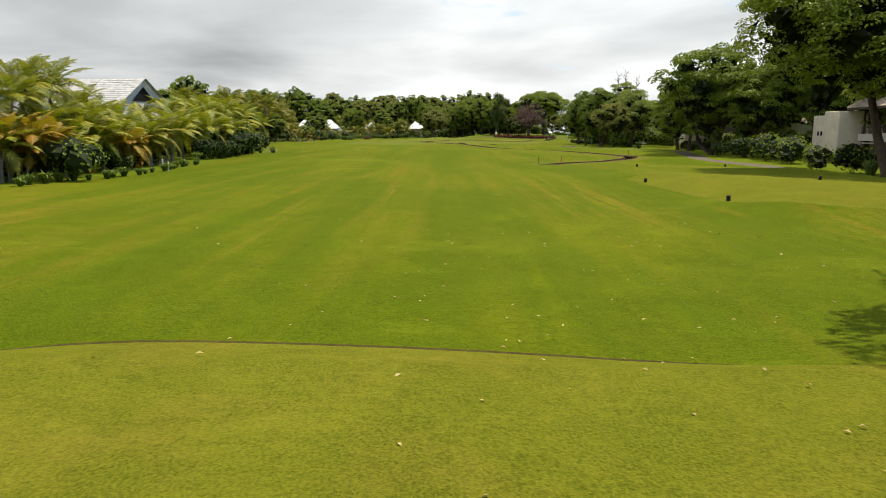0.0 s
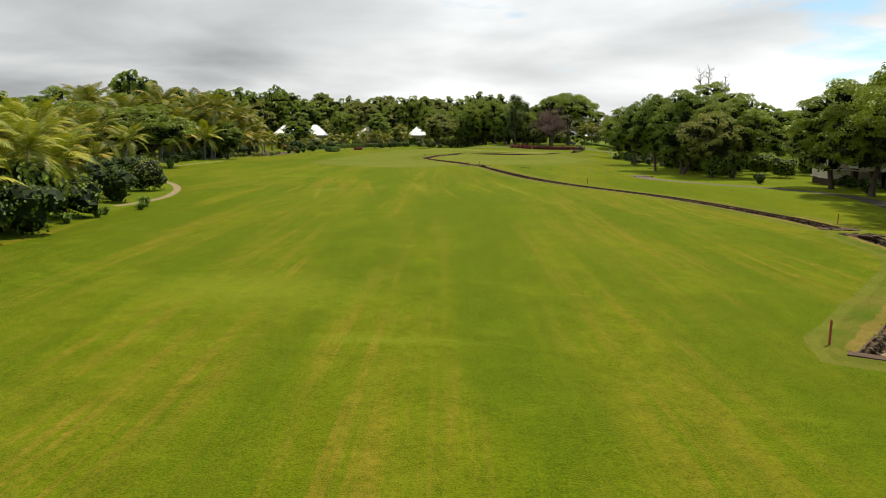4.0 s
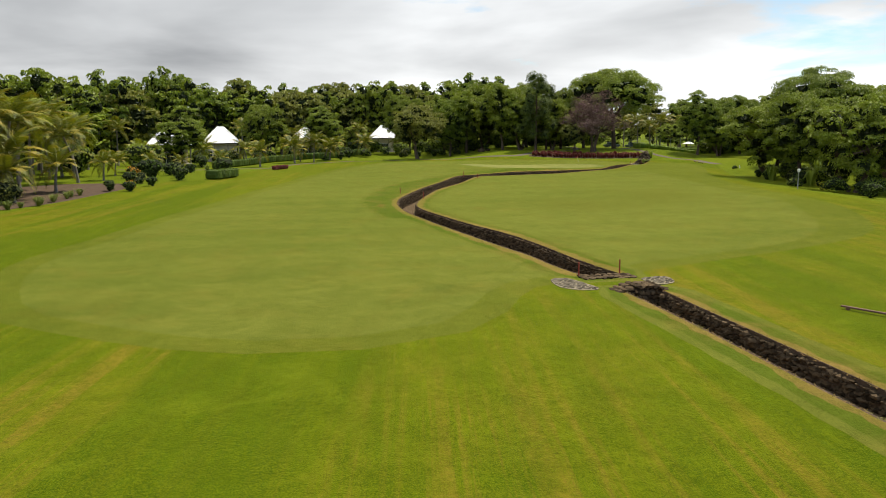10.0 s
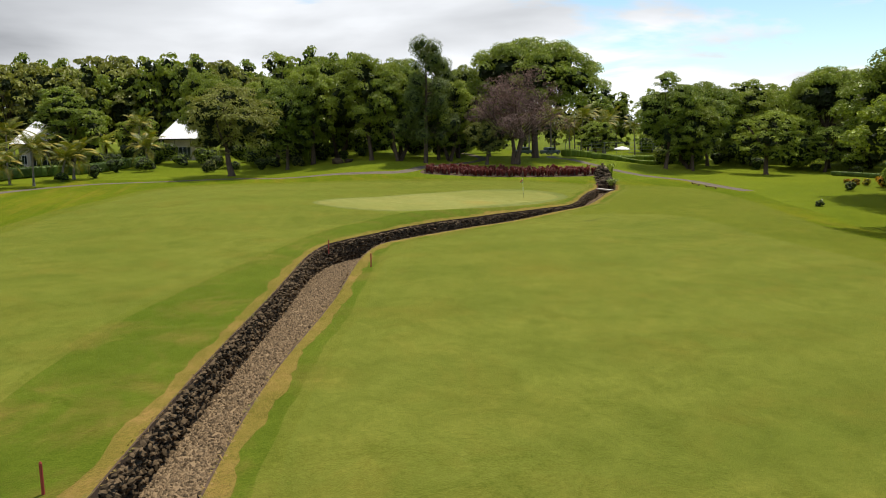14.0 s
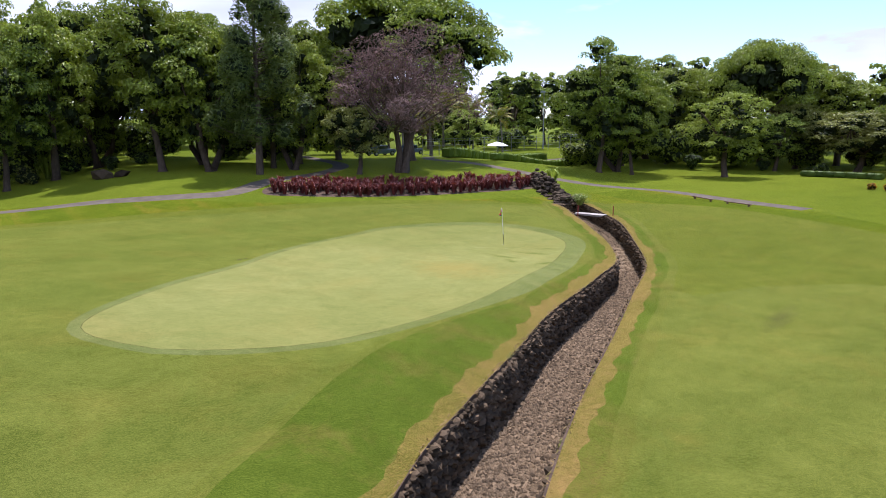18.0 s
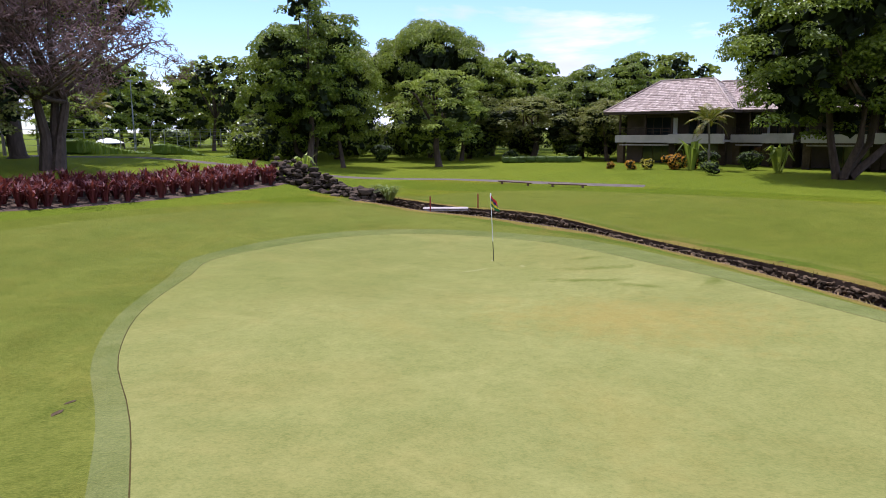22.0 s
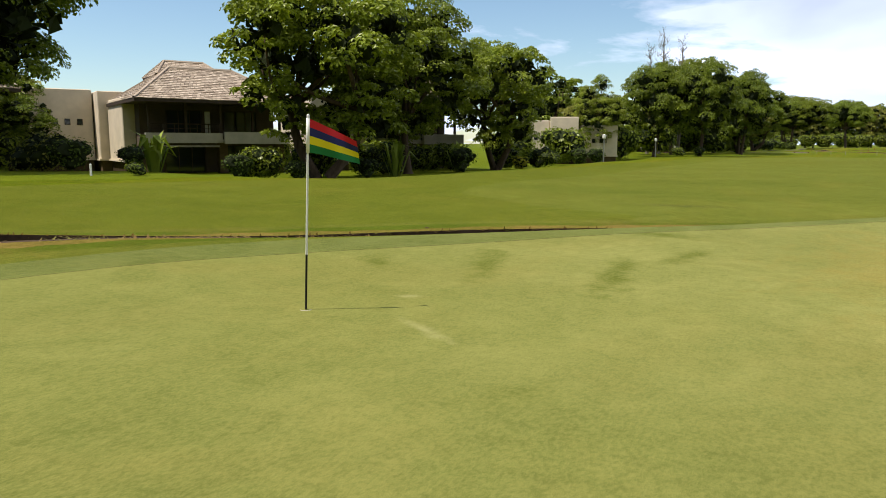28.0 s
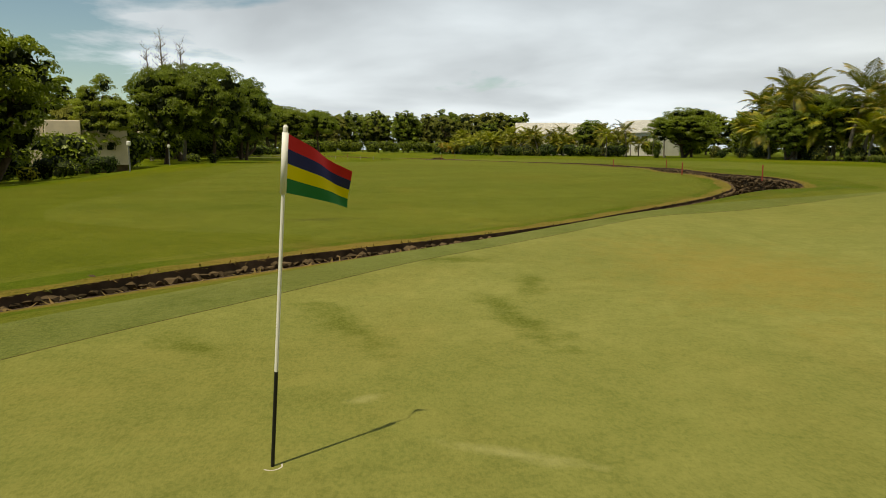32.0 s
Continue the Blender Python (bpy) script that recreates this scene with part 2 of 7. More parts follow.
        col = n.mix(n.math("MULTIPLY", n.ramp(edge, 1.0, 0.1), amount), col, tone)
    col = n.mix(n.math("MULTIPLY", n.ramp(blade, 0.40, 0.64), 0.75 * fine), col, n.mix(0.75, col, bright))
    col = n.mix(n.math("MULTIPLY", n.ramp(blade, 0.46, 0.32), 0.5 * fine), col, n.mix(0.75, col, deep))
    n.bump(n.math("ADD", n.math("MULTIPLY", small, 0.7), n.math("MULTIPLY", blade, 0.6)), 0.7 * fine, 0.05)
    # blade tips catch the light at low angles, the sward looks deeper from above
    n.bsdf.inputs["Sheen Weight"].default_value, n.bsdf.inputs["Sheen Roughness"].default_value = sheen, 0.42
    n.link(n.mix(0.45, col, (0.60, 0.62, 0.05)), n.bsdf.inputs["Sheen Tint"])
    return n.end(n.mix(1.0, col, (0.71, 0.69, 0.66), "MULTIPLY"), 0.9, spec=0.02)


M = {}
# mower tracks along the fairway: (x, y, half width, half length, turn, colour, strength)
LUSH, WORN, RUST = (0.030, 0.088, 0.002), (0.235, 0.185, 0.030), (0.205, 0.118, 0.020)
TRACKS = ((0.3, 98, 0.8, 13, 8, LUSH, 0.75), (2.6, 98, 1.1, 14, 7, LUSH, 0.5), (-3.0, 101, 0.9, 14, 7.3, WORN, 0.6), (0.3, 94, 0.25, 8, 6.2, RUST, 0.8), (-8.0, 99, 0.35, 12, 8.2, RUST, 0.7), (-4.1, 91, 0.35, 7, 7.8, RUST, 0.6),
          (-11.4, 102, 0.5, 16, 9, RUST, 0.55), (-12.8, 95, 0.35, 9, 8, WORN, 0.7), (-15.8, 98, 0.35, 7, 2, WORN, 0.65), (6.9, 103, 0.45, 15, 7.9, WORN, 0.7), (3.9, 101, 0.35, 13, 8.5, WORN, 0.5), (-6.2, 104, 0.6, 12, 8, LUSH, 0.4), (-17.5, 100, 1.2, 12, 8, LUSH, 0.4), (9.2, 100, 1.0, 13, 8, LUSH, 0.4))
M["fairway"] = grass("fairway_grass", (0.046, 0.096, 0.003), (0.138, 0.170, 0.006), (0.225, 0.150, 0.022), 0.4, streak=1.0, mottle=0.85,
                     marks=((-12.7, 97.7, 2.2, 1.2, 0, (0.10, 0.19, 0.05), 0.6), (-8.8, 98.9, 1.4, 0.5, 5, (0.19, 0.25, 0.02), 0.7), (-6.8, 99.9, 1.1, 0.5, 0, (0.17, 0.24, 0.02), 0.6), (-6.5, 97.1, 0.7, 0.3, 0, (0.10, 0.19, 0.05), 0.6), (-5.5, 93.3, 0.5, 0.25, 0, (0.10, 0.19, 0.05), 0.7),
                            (-11.6, 109.2, 3.0, 1.2, 0, (0.17, 0.23, 0.015), 0.5), (-20, 116, 5.0, 2.2, 0, (0.17, 0.23, 0.015), 0.4), (-5.4, 31.8, 3.0, 0.8, 0, (0.18, 0.25, 0.02), 0.6), (-6.3, 29.3, 3.6, 0.7, 0, (0.17, 0.24, 0.02), 0.6), (-7, 49, 6.0, 4.5, 0, (0.18, 0.22, 0.02), 0.5), (-1.6, 42.8, 3.2, 0.6, 0, (0.18, 0.23, 0.02), 0.5),
                            (3.1, 96.0, 0.25, 0.12, 0, (0.03, 0.05, 0.01), 0.8), (-13.8, 115.7, 0.3, 0.15, 0, (0.03, 0.04, 0.01), 0.8), (2.1, 113.0, 0.3, 0.15, 0, (0.03, 0.05, 0.01), 0.8), (4.7, 6.2, 0.35, 0.16, 10, (0.42, 0.30, 0.14), 0.9), (-3.0, 22.0, 0.6, 0.3, 40, (0.3, 0.2, 0.06), 0.7), (0.5, -14.0, 0.2, 0.1, 0, (0.02, 0.03, 0.01), 0.9)) + TRACKS)
M["approach"] = grass("approach_grass", (0.092, 0.125, 0.017), (0.146, 0.168, 0.029), (0.190, 0.132, 0.024), 0.5, fine=0.9, mottle=0.6, stripe=0.32, stripe_rot=84,
                      marks=((-3.05, 154.9, 1.1, 1.3, 0, (0.030, 0.062, 0.008), 0.75), (26.9, 245.7, 2.2, 0.5, 20, (0.05, 0.05, 0.02), 0.8), (13.0, 265.0, 0.7, 0.4, 10, (0.06, 0.09, 0.01), 0.6), (1.7, 190.4, 0.9, 1.6, 0, (0.16, 0.085, 0.022), 0.55),
                             (12.0, 192.0, 7.0, 9.0, 20, (0.082, 0.086, 0.010), 0.75), (22.0, 200.0, 7.0, 14.0, -20, (0.085, 0.088, 0.010), 0.7), (14.0, 225.0, 4.0, 9.0, 10, (0.15, 0.125, 0.02), 0.35)))
M["semi"] = grass("fringe_grass", (0.078, 0.110, 0.010), (0.132, 0.154, 0.020), (0.185, 0.135, 0.025), 0.35, fine=0.9, mottle=0.6)
M["rough"] = grass("rough_grass", (0.062, 0.112, 0.005), (0.138, 0.182, 0.012), (0.18, 0.165, 0.022), 0.3, fine=1.2)
M["tee"] = grass("tee_grass", (0.118, 0.136, 0.010), (0.165, 0.176, 0.016), (0.22, 0.155, 0.03), 0.7, fine=1.2, mottle=0.9)
STAIN, SCUFF, TAN = (0.075, 0.105, 0.010), (0.45, 0.43, 0.2), (0.31, 0.225, 0.055)
M["green"] = grass("putting_green_grass", (0.206, 0.226, 0.060), (0.266, 0.278, 0.088), (0.30, 0.248, 0.074), 0.4, fine=0.5, mottle=0.42, wear_amount=0.42, sheen=0.25,
                   marks=((25.1, 256.95, 0.8, 0.3, -14, STAIN, 0.8), (25.05, 260.2, 1.5, 0.3, 96, STAIN, 0.8), (24.4, 258.6, 0.8, 0.25, 70, STAIN, 0.7), (27.05, 260.0, 1.4, 0.4, 109, STAIN, 0.7),
                          (28.5, 260.65, 0.7, 0.3, 138, STAIN, 0.7), (26.05, 263.5, 0.62, 0.11, 146, SCUFF, 0.5), (21.0, 258.5, 2.4, 3.6, 0, TAN, 0.5), (22.7, 268.1, 0.3, 0.2, 0, STAIN, 0.4),
                          (27.0, 262.3, 0.2, 0.1, 30, SCUFF, 0.5), (24.6, 264.9, 0.5, 0.3, 50, STAIN, 0.25), (19.0, 263.0, 2.0, 0.8, 60, TAN, 0.2), (15.0, 258.0, 2.5, 1.2, 20, TAN, 0.2)))
M["collar"] = grass("collar_grass", (0.122, 0.152, 0.042), (0.172, 0.196, 0.066), (0.18, 0.155, 0.04), 0.3, fine=0.7, mottle=0.3)
M["lip"] = grass("dry_ditch_edge_grass", (0.100, 0.110, 0.014), (0.215, 0.158, 0.042), (0.36, 0.205, 0.085), 1.0, fine=1.3, mottle=0.8)
M["bank"] = grass("ditch_bank_grass", (0.052, 0.094, 0.007), (0.092, 0.128, 0.014), (0.235, 0.145, 0.045), 0.85, fine=1.1, mottle=0.5,
                  marks=((6.0, 239.6, 0.9, 2.6, -45, (0.26, 0.17, 0.06), 0.75), (10.6, 243.4, 0.8, 3.4, -52, (0.27, 0.185, 0.065), 0.75), (15.6, 247.2, 0.7, 3.4, -54, (0.25, 0.17, 0.06), 0.7), (21.5, 251.6, 0.5, 3.2, -58, (0.23, 0.15, 0.05), 0.65),
                         (12.0, 238.6, 0.5, 3.0, -45, (0.24, 0.15, 0.05), 0.65), (19.5, 245.6, 0.4, 3.0, -52, (0.22, 0.145, 0.05), 0.6), (-7.5, 192.4, 0.5, 2.6, 4, (0.19, 0.085, 0.028), 0.8), (-6.6, 199.5, 0.4, 1.8, -10, (0.16, 0.09, 0.03), 0.6), (-4.0, 209.0, 0.4, 2.2, -16, (0.18, 0.10, 0.03), 0.6)))
M["blend"] = grass("ditch_bank_blend_grass", (0.088, 0.118, 0.014), (0.140, 0.158, 0.026), (0.215, 0.145, 0.038), 0.6, fine=1.0, mottle=0.5)
M["apron"] = grass("apron_grass", (0.074, 0.106, 0.010), (0.140, 0.160, 0.020), (0.215, 0.150, 0.028), 0.4, mottle=0.7)
M["far"] = grass("distant_grass", (0.07, 0.11, 0.01), (0.11, 0.145, 0.015), (0.16, 0.15, 0.03), 0.3)


def rocky(name, a, b, scale=3.0, rough=0.9, strength=0.6, island=True):
    n = Nodes(name)
    v = n.noise(scale, 6.0, 0.65)
    f = n.noise(scale * 7, 4.0, 0.7)
    col = n.mix(n.ramp(v, 0.3, 0.7), a, b)
    if island:
        g = n.add("ShaderNodeNewGeometry")
        o = n.add("ShaderNodeObjectInfo")
        r = n.math("FRACT", n.math("ADD", g.outputs["Random Per Island"], o.outputs["Random"]))
        col = n.mix(n.math("MULTIPLY", r, 0.55), col, (b[0] * 1.5, b[1] * 1.45, b[2] * 1.4))
        col = n.mix(n.math("MULTIPLY", n.ramp(r, 0.5, 0.1), 0.6), col, (a[0] * 0.45, a[1] * 0.45, a[2] * 0.45))
    n.bump(n.math("ADD", v, n.math("MULTIPLY", f, 0.5)), strength, 0.03)
    return n.end(col, rough, spec=0.08)


M["stone"] = rocky("lava_stone", (0.034, 0.024, 0.013), (0.105, 0.075, 0.044))
M["lava"] = rocky("dark_lava_rock", (0.028, 0.021, 0.014), (0.072, 0.054, 0.034))
M["gravel"] = rocky("reddish_gravel", (0.082, 0.058, 0.034), (0.20, 0.145, 0.086), 5.0)
M["soil"] = rocky("dark_soil", (0.05, 0.034, 0.022), (0.11, 0.075, 0.05), 2.0, island=False)
M["path"] = rocky("asphalt_path", (0.085, 0.070, 0.050), (0.135, 0.112, 0.082), 1.2, 0.9, 0.25, island=False)
M["divot"] = rocky("torn_turf_soil", (0.05, 0.035, 0.016), (0.10, 0.07, 0.035), 9.0, island=False)
M["cut"] = rocky("cut_turf_edge", (0.032, 0.026, 0.006), (0.075, 0.055, 0.012), 6.0, island=False)
M["paving"] = rocky("pale_paving_stone", (0.070, 0.060, 0.042), (0.140, 0.122, 0.092), 2.2)
M["sandy"] = rocky("sandy_bed_edge", (0.16, 0.125, 0.065), (0.24, 0.19, 0.105), 1.5, island=False)


def leafy(name, dark, light, tip=None, through=0.27, rough=0.55):
    n = Nodes(name)
    g = n.add("ShaderNodeNewGeometry")
    o = n.add("ShaderNodeObjectInfo")
    col = n.mix(g.outputs["Random Per Island"], dark, light)
    if tip:
        col = n.mix(n.ramp(n.noise(0.8, 2.0, 0.5), 0.5, 0.66), col, tip)
    col = n.mix(n.math("MULTIPLY", o.outputs["Random"], 0.35), col, (light[0] * 1.15, light[1] * 0.95, light[2] * 0.8))
    n.end(col, rough + 0.08, spec=0.28)
    t = n.add("ShaderNodeBsdfTranslucent")
    n.link(n.mix(0.5, col, (light[0] * 1.6, light[1] * 1.6, light[2] * 0.7)), t.inputs[0])
    m = n.add("ShaderNodeMixShader")
    m.inputs[0].default_value = through
    n.link(n.bsdf.outputs[0], m.inputs[1])
    n.link(t.outputs[0], m.inputs[2])
    n.link(m.outputs[0], n.nt.nodes["Material Output"].inputs["Surface"])
    return n.mat


M["leaf_dark"] = leafy("broad_leaves_dark", (0.034, 0.064, 0.006), (0.230, 0.300, 0.026), rough=0.32, through=0.20)
M["leaf_mid"] = leafy("broad_leaves", (0.044, 0.080, 0.008), (0.270, 0.345, 0.032), rough=0.32, through=0.20)
M["leaf_light"] = leafy("light_leaves", (0.090, 0.145, 0.016), (0.27, 0.345, 0.045))
M["leaf_olive"] = leafy("olive_leaves", (0.056, 0.072, 0.012), (0.275, 0.295, 0.056), rough=0.40, through=0.20)
M["needle"] = leafy("casuarina_needles", (0.034, 0.058, 0.008), (0.120, 0.160, 0.030))
M["palm"] = leafy("palm_leaflets", (0.016, 0.036, 0.003), (0.145, 0.165, 0.014), (0.30, 0.22, 0.02), through=0.2, rough=0.5)
M["palm_yellow"] = leafy("yellowish_palm_leaflets", (0.022, 0.05, 0.004), (0.23, 0.26, 0.018), (0.32, 0.29, 0.03), through=0.22, rough=0.5)
M["strap"] = leafy("lily_leaves", (0.04, 0.085, 0.010), (0.15, 0.22, 0.03))
M["palm_gold"] = leafy("golden_palm_leaflets", (0.11, 0.105, 0.012), (0.30, 0.23, 0.022), (0.36, 0.16, 0.015))
M["hedge"] = leafy("hedge_leaves", (0.022, 0.052, 0.006), (0.105, 0.165, 0.024))
M["lime"] = leafy("lime_shrub_leaves", (0.07, 0.13, 0.010), (0.20, 0.27, 0.03))
M["red"] = leafy("red_ti_leaves", (0.05, 0.012, 0.012), (0.16, 0.035, 0.03), through=0.25)
M["orange"] = leafy("orange_croton_leaves", (0.35, 0.14, 0.01), (0.55, 0.30, 0.02))
M["yellow"] = leafy("yellow_croton_leaves", (0.30, 0.30, 0.02), (0.50, 0.45, 0.04))
M["twig"] = leafy("dry_purple_twigs", (0.095, 0.060, 0.052), (0.215, 0.140, 0.118), through=0.05, rough=0.9)
# shade inside the crowns, painted as a near-black leaf colour
M["inner"] = leafy("painted_shade_inner_leaves", (0.006, 0.012, 0.002), (0.020, 0.032, 0.005), through=0.05, rough=0.8)
M["dry_tuft"] = leafy("dry_grass_blades", (0.12, 0.09, 0.03), (0.30, 0.20, 0.08), (0.10, 0.14, 0.02), through=0.2, rough=0.8)
M["tuft"] = leafy("grass_blades", (0.08, 0.13, 0.02), (0.20, 0.24, 0.06))


def bark(name, a, b):
    n = Nodes(name)
    v = n.noise(2.0, 6.0, 0.7, co=n.scaled((3, 3, 0.6)))
    n.bump(v, 0.7, 0.04)
    return n.end(n.mix(n.ramp(v, 0.3, 0.7), a, b), 0.9)


M["bark"] = bark("bark", (0.045, 0.030, 0.018), (0.120, 0.086, 0.054))
M["bark_pale"] = bark("palm_bark", (0.14, 0.115, 0.09), (0.27, 0.235, 0.19))


def plain(name, col, rough=0.7, metal=0.0, var=0.15, scale=2.0, spec=0.3):
    n = Nodes(name)
    v = n.noise(scale, 5.0, 0.6)
    c = n.mix(n.ramp(v, 0.3, 0.7), tuple(x * (1 - var) for x in col), tuple(min(1, x * (1 + var)) for x in col))
    n.bump(n.noise(scale * 9, 3.0, 0.6), 0.15, 0.01)
    return n.end(c, rough, metal, spec)


# dark brown paint that holds the shade under balconies and eaves
M["render_shade"] = plain("brown_painted_shade_wall", (0.10, 0.075, 0.055), 0.9, scale=0.7, var=0.2)
M["render"] = plain("cream_rendered_wall", (0.64, 0.55, 0.43), 0.9, scale=0.7, var=0.12)
M["render_white"] = plain("white_rendered_wall", (0.62, 0.60, 0.55), 0.9, scale=0.7, var=0.08)
M["band"] = plain("pale_concrete_band", (0.46, 0.42, 0.36), 0.85, scale=0.8)
M["timber"] = plain("dark_timber", (0.055, 0.036, 0.025), 0.6, scale=3.0, var=0.3)
M["timber_grey"] = plain("weathered_grey_timber", (0.33, 0.29, 0.245), 0.85, scale=4.0, var=0.25)
M["brown"] = plain("brown_rail_wood", (0.13, 0.07, 0.045), 0.7, scale=4.0, var=0.25)
M["white"] = plain("white_paint", (0.78, 0.78, 0.76), 0.5, scale=6.0, var=0.04)
M["black"] = plain("black_plastic", (0.012, 0.012, 0.014), 0.4, var=0.1)
M["steel"] = plain("galvanised_steel", (0.35, 0.36, 0.37), 0.45, 0.8)
# near-black for solid faces that stand in for shaded openings
M["void"] = plain("painted_interior_shade", (0.035, 0.03, 0.026), 0.9)
M["flag_red"] = plain("red_cloth", (0.62, 0.02, 0.03), 0.75, var=0.08)
M["flag_blue"] = plain("navy_cloth", (0.02, 0.025, 0.13), 0.75, var=0.08)
M["flag_yellow"] = plain("yellow_cloth", (0.78, 0.66, 0.02), 0.75, var=0.06)
M["flag_green"] = plain("green_cloth", (0.01, 0.18, 0.05), 0.75, var=0.08)
M["umbrella"] = plain("white_canvas", (0.8, 0.8, 0.78), 0.8, var=0.05)
M["car"] = plain("blue_grey_car_paint", (0.10, 0.13, 0.18), 0.3, 0.3)


def glassy():
    n = Nodes("window_glass")
    n.end((0.02, 0.025, 0.03), 0.06, spec=0.8)
    return n.mat


M["glass"] = glassy()


def shingle(name, a, b, stain=0.4):
    n = Nodes(name)
    g = n.add("ShaderNodeNewGeometry")
    o = n.add("ShaderNodeObjectInfo")
    r = n.math("FRACT", n.math("ADD", g.outputs["Random Per Island"], o.outputs["Random"]))
    v = n.noise(1.3, 5.0, 0.7)
    c = n.mix(r, a, b)
    c = n.mix(n.math("MULTIPLY", n.ramp(v, 0.4, 0.7), stain), c, (a[0] * 0.6, a[1] * 0.6, a[2] * 0.6))
    n.bump(n.noise(9.0, 4.0, 0.7), 0.5, 0.02)
    return n.end(c, 0.9)


M["shingle"] = shingle("weathered_timber_shingles", (0.25, 0.195, 0.150), (0.50, 0.41, 0.33))
M["shingle_pale"] = shingle("pale_grey_shingles", (0.42, 0.41, 0.39), (0.60, 0.585, 0.56), 0.25)
M["shingle_white"] = shingle("whitewashed_shingles", (0.80, 0.79, 0.77), (0.92, 0.91, 0.90), 0.1)

# ---- ground ----
def ease(v):
    v = min(1.0, max(0.0, v))
    return v * v * (3 - 2 * v)


def H(x, y):
    """Height of the land."""
    z = 1.9 * ease((y - 275) / 22) * ease((x - 2) / 16) * (1 - 0.75 * ease((x - 52) / 16))
    z += 0.35 * ease((y - 300) / 40) * (1 - ease((x - 2) / 16))
    bowl = math.exp(-(((x - 26.5) / 9) ** 2 + ((y - 264) / 8) ** 2))
    z -= 0.34 * bowl
    east = (x - 23) * 0.57 - (y - 252) * 0.82
    near = math.exp(-((x - 23) ** 2 + (y - 252) ** 2) / 400)
    z -= 0.26 * math.exp(-((x - 40.3) ** 2 + (y - 270) ** 2) / 22)
    z += 0.26 * ease((x - 46) / 10) * ease((y - 246) / 10) * (1 - ease((y - 274) / 12))
    z += near * (0.10 * ease((east + 4) / 3) - 0.30 * ease((east + 1.2) / 2.4))
    z += 0.55 * ease((x - 13) / 2.5) * (1 - ease((x - 29) / 3)) * ease((y + 4) / 3) * (1 - ease((y - 27) / 4))
    z += 0.30 * (1 - ease((abs(x - 2) - 7) / 2)) * (1 - ease((y + 20.2) / 1.2))
    z -= 0.85 * ease((x - 38) / 12) * ease((y - 160) / 25) * (1 - ease((y - 233) / 12))
    z -= 0.12 * ease((x - 58) / 10) * ease((y - 236) / 10) * (1 - ease((y - 262) / 15))
    # the front of the green stands higher; the far side of the ditch lies lower
    z += 0.95 * (1 - ease((x - 2) / 17)) * ease((x + 16) / 15) * ease((y - 243.5) / 8) * (1 - ease((y - 265) / 18))
    z -= 0.20 * math.exp(-((x - 30) ** 2 + (y - 256) ** 2) / 150) * ease((east + 2.2) / 2.0)
    z -= 0.24 * math.exp(-((x - 19.5) ** 2 + (y - 248.5) ** 2) / 150) * ease((east + 2.4) / 1.8)
    z -= 0.15 * math.exp(-((x - 13) ** 2 + (y - 242) ** 2) / 50) * ease((east - 0.2) / 1.2)
    # a low crest along the green's side of the ditch
    z += 0.24 * math.exp(-((east + 2.5) / 1.5) ** 2) * ease((x - 1) / 5) * (1 - ease((x - 19) / 6))
    z += (1 - bowl) * (0.10 * math.sin(x * 0.13 + 1.0) * math.sin(y * 0.09) + 0.05 * math.sin(x * 0.31 + y * 0.22))
    return z


def smooth_line(pts, step=1.0, closed=False):
    """A rounded line through the points, in even steps."""
    p = [Vector(q) for q in pts]
    n = len(p)
    res = []
    for k in range(n if closed else n - 1):
        a, b, c, d = (p[(k + j) % n] if closed else p[min(n - 1, max(0, k + j))] for j in (-1, 0, 1, 2))
        m = max(1, round((c - b).length / step))
        for i in range(m):
            t = i / m
            res.append(0.5 * ((2 * b) + (c - a) * t + (2 * a - 5 * b + 4 * c - d) * t * t + (3 * b - a - 3 * c + d) * t ** 3))
    if not closed:
        res.append(p[-1])
    return res


def evenly(line, count):
    """The line as that many points at even distances."""
    d = [0.0]
    for a, b in zip(line, line[1:]):
        d.append(d[-1] + (b - a).length)
    xs, ys = [q.x for q in line], [q.y for q in line]
    s = np.linspace(0, d[-1], count)
    return [Vector((a, b)) for a, b in zip(np.interp(s, d, xs), np.interp(s, d, ys))]


def inside(poly, pts):
    """Which of the points (n x 2) lie in the polygon."""
    px, py = np.array([q[0] for q in poly]), np.array([q[1] for q in poly])
    qx, qy = np.roll(px, -1), np.roll(py, -1)
    res = np.zeros(len(pts), bool)
    for a, b, c, d in zip(px, py, qx, qy):
        if b == d:
            continue
        hit = ((b > pts[:, 1]) != (d > pts[:, 1])) & (pts[:, 0] < (c - a) * (pts[:, 1] - b) / (d - b) + a)
        res ^= hit
    return res


def grown(poly, r):
    """A closed outline pushed outwards by r (a number or a function of the point)."""
    n = len(poly)
    area = sum(poly[k].x * poly[(k + 1) % n].y - poly[(k + 1) % n].x * poly[k].y for k in range(n))
    res = []
    for k in range(n):
        t = (poly[(k + 1) % n] - poly[k - 1]).normalized()
        o = Vector((t.y, -t.x)) * (1 if area > 0 else -1)
        res.append(poly[k] + o * (r(poly[k]) if callable(r) else r))
    return res


def band(line, half):
    """A strip of that half width along an open line, as a closed outline."""
    left, right = [], []
    for k, q in enumerate(line):
        t = (line[min(k + 1, len(line) - 1)] - line[max(k - 1, 0)]).normalized()
        o = Vector((-t.y, t.x)) * half
        left.append(q + o)
        right.append(q - o)
    return left + right[::-1]


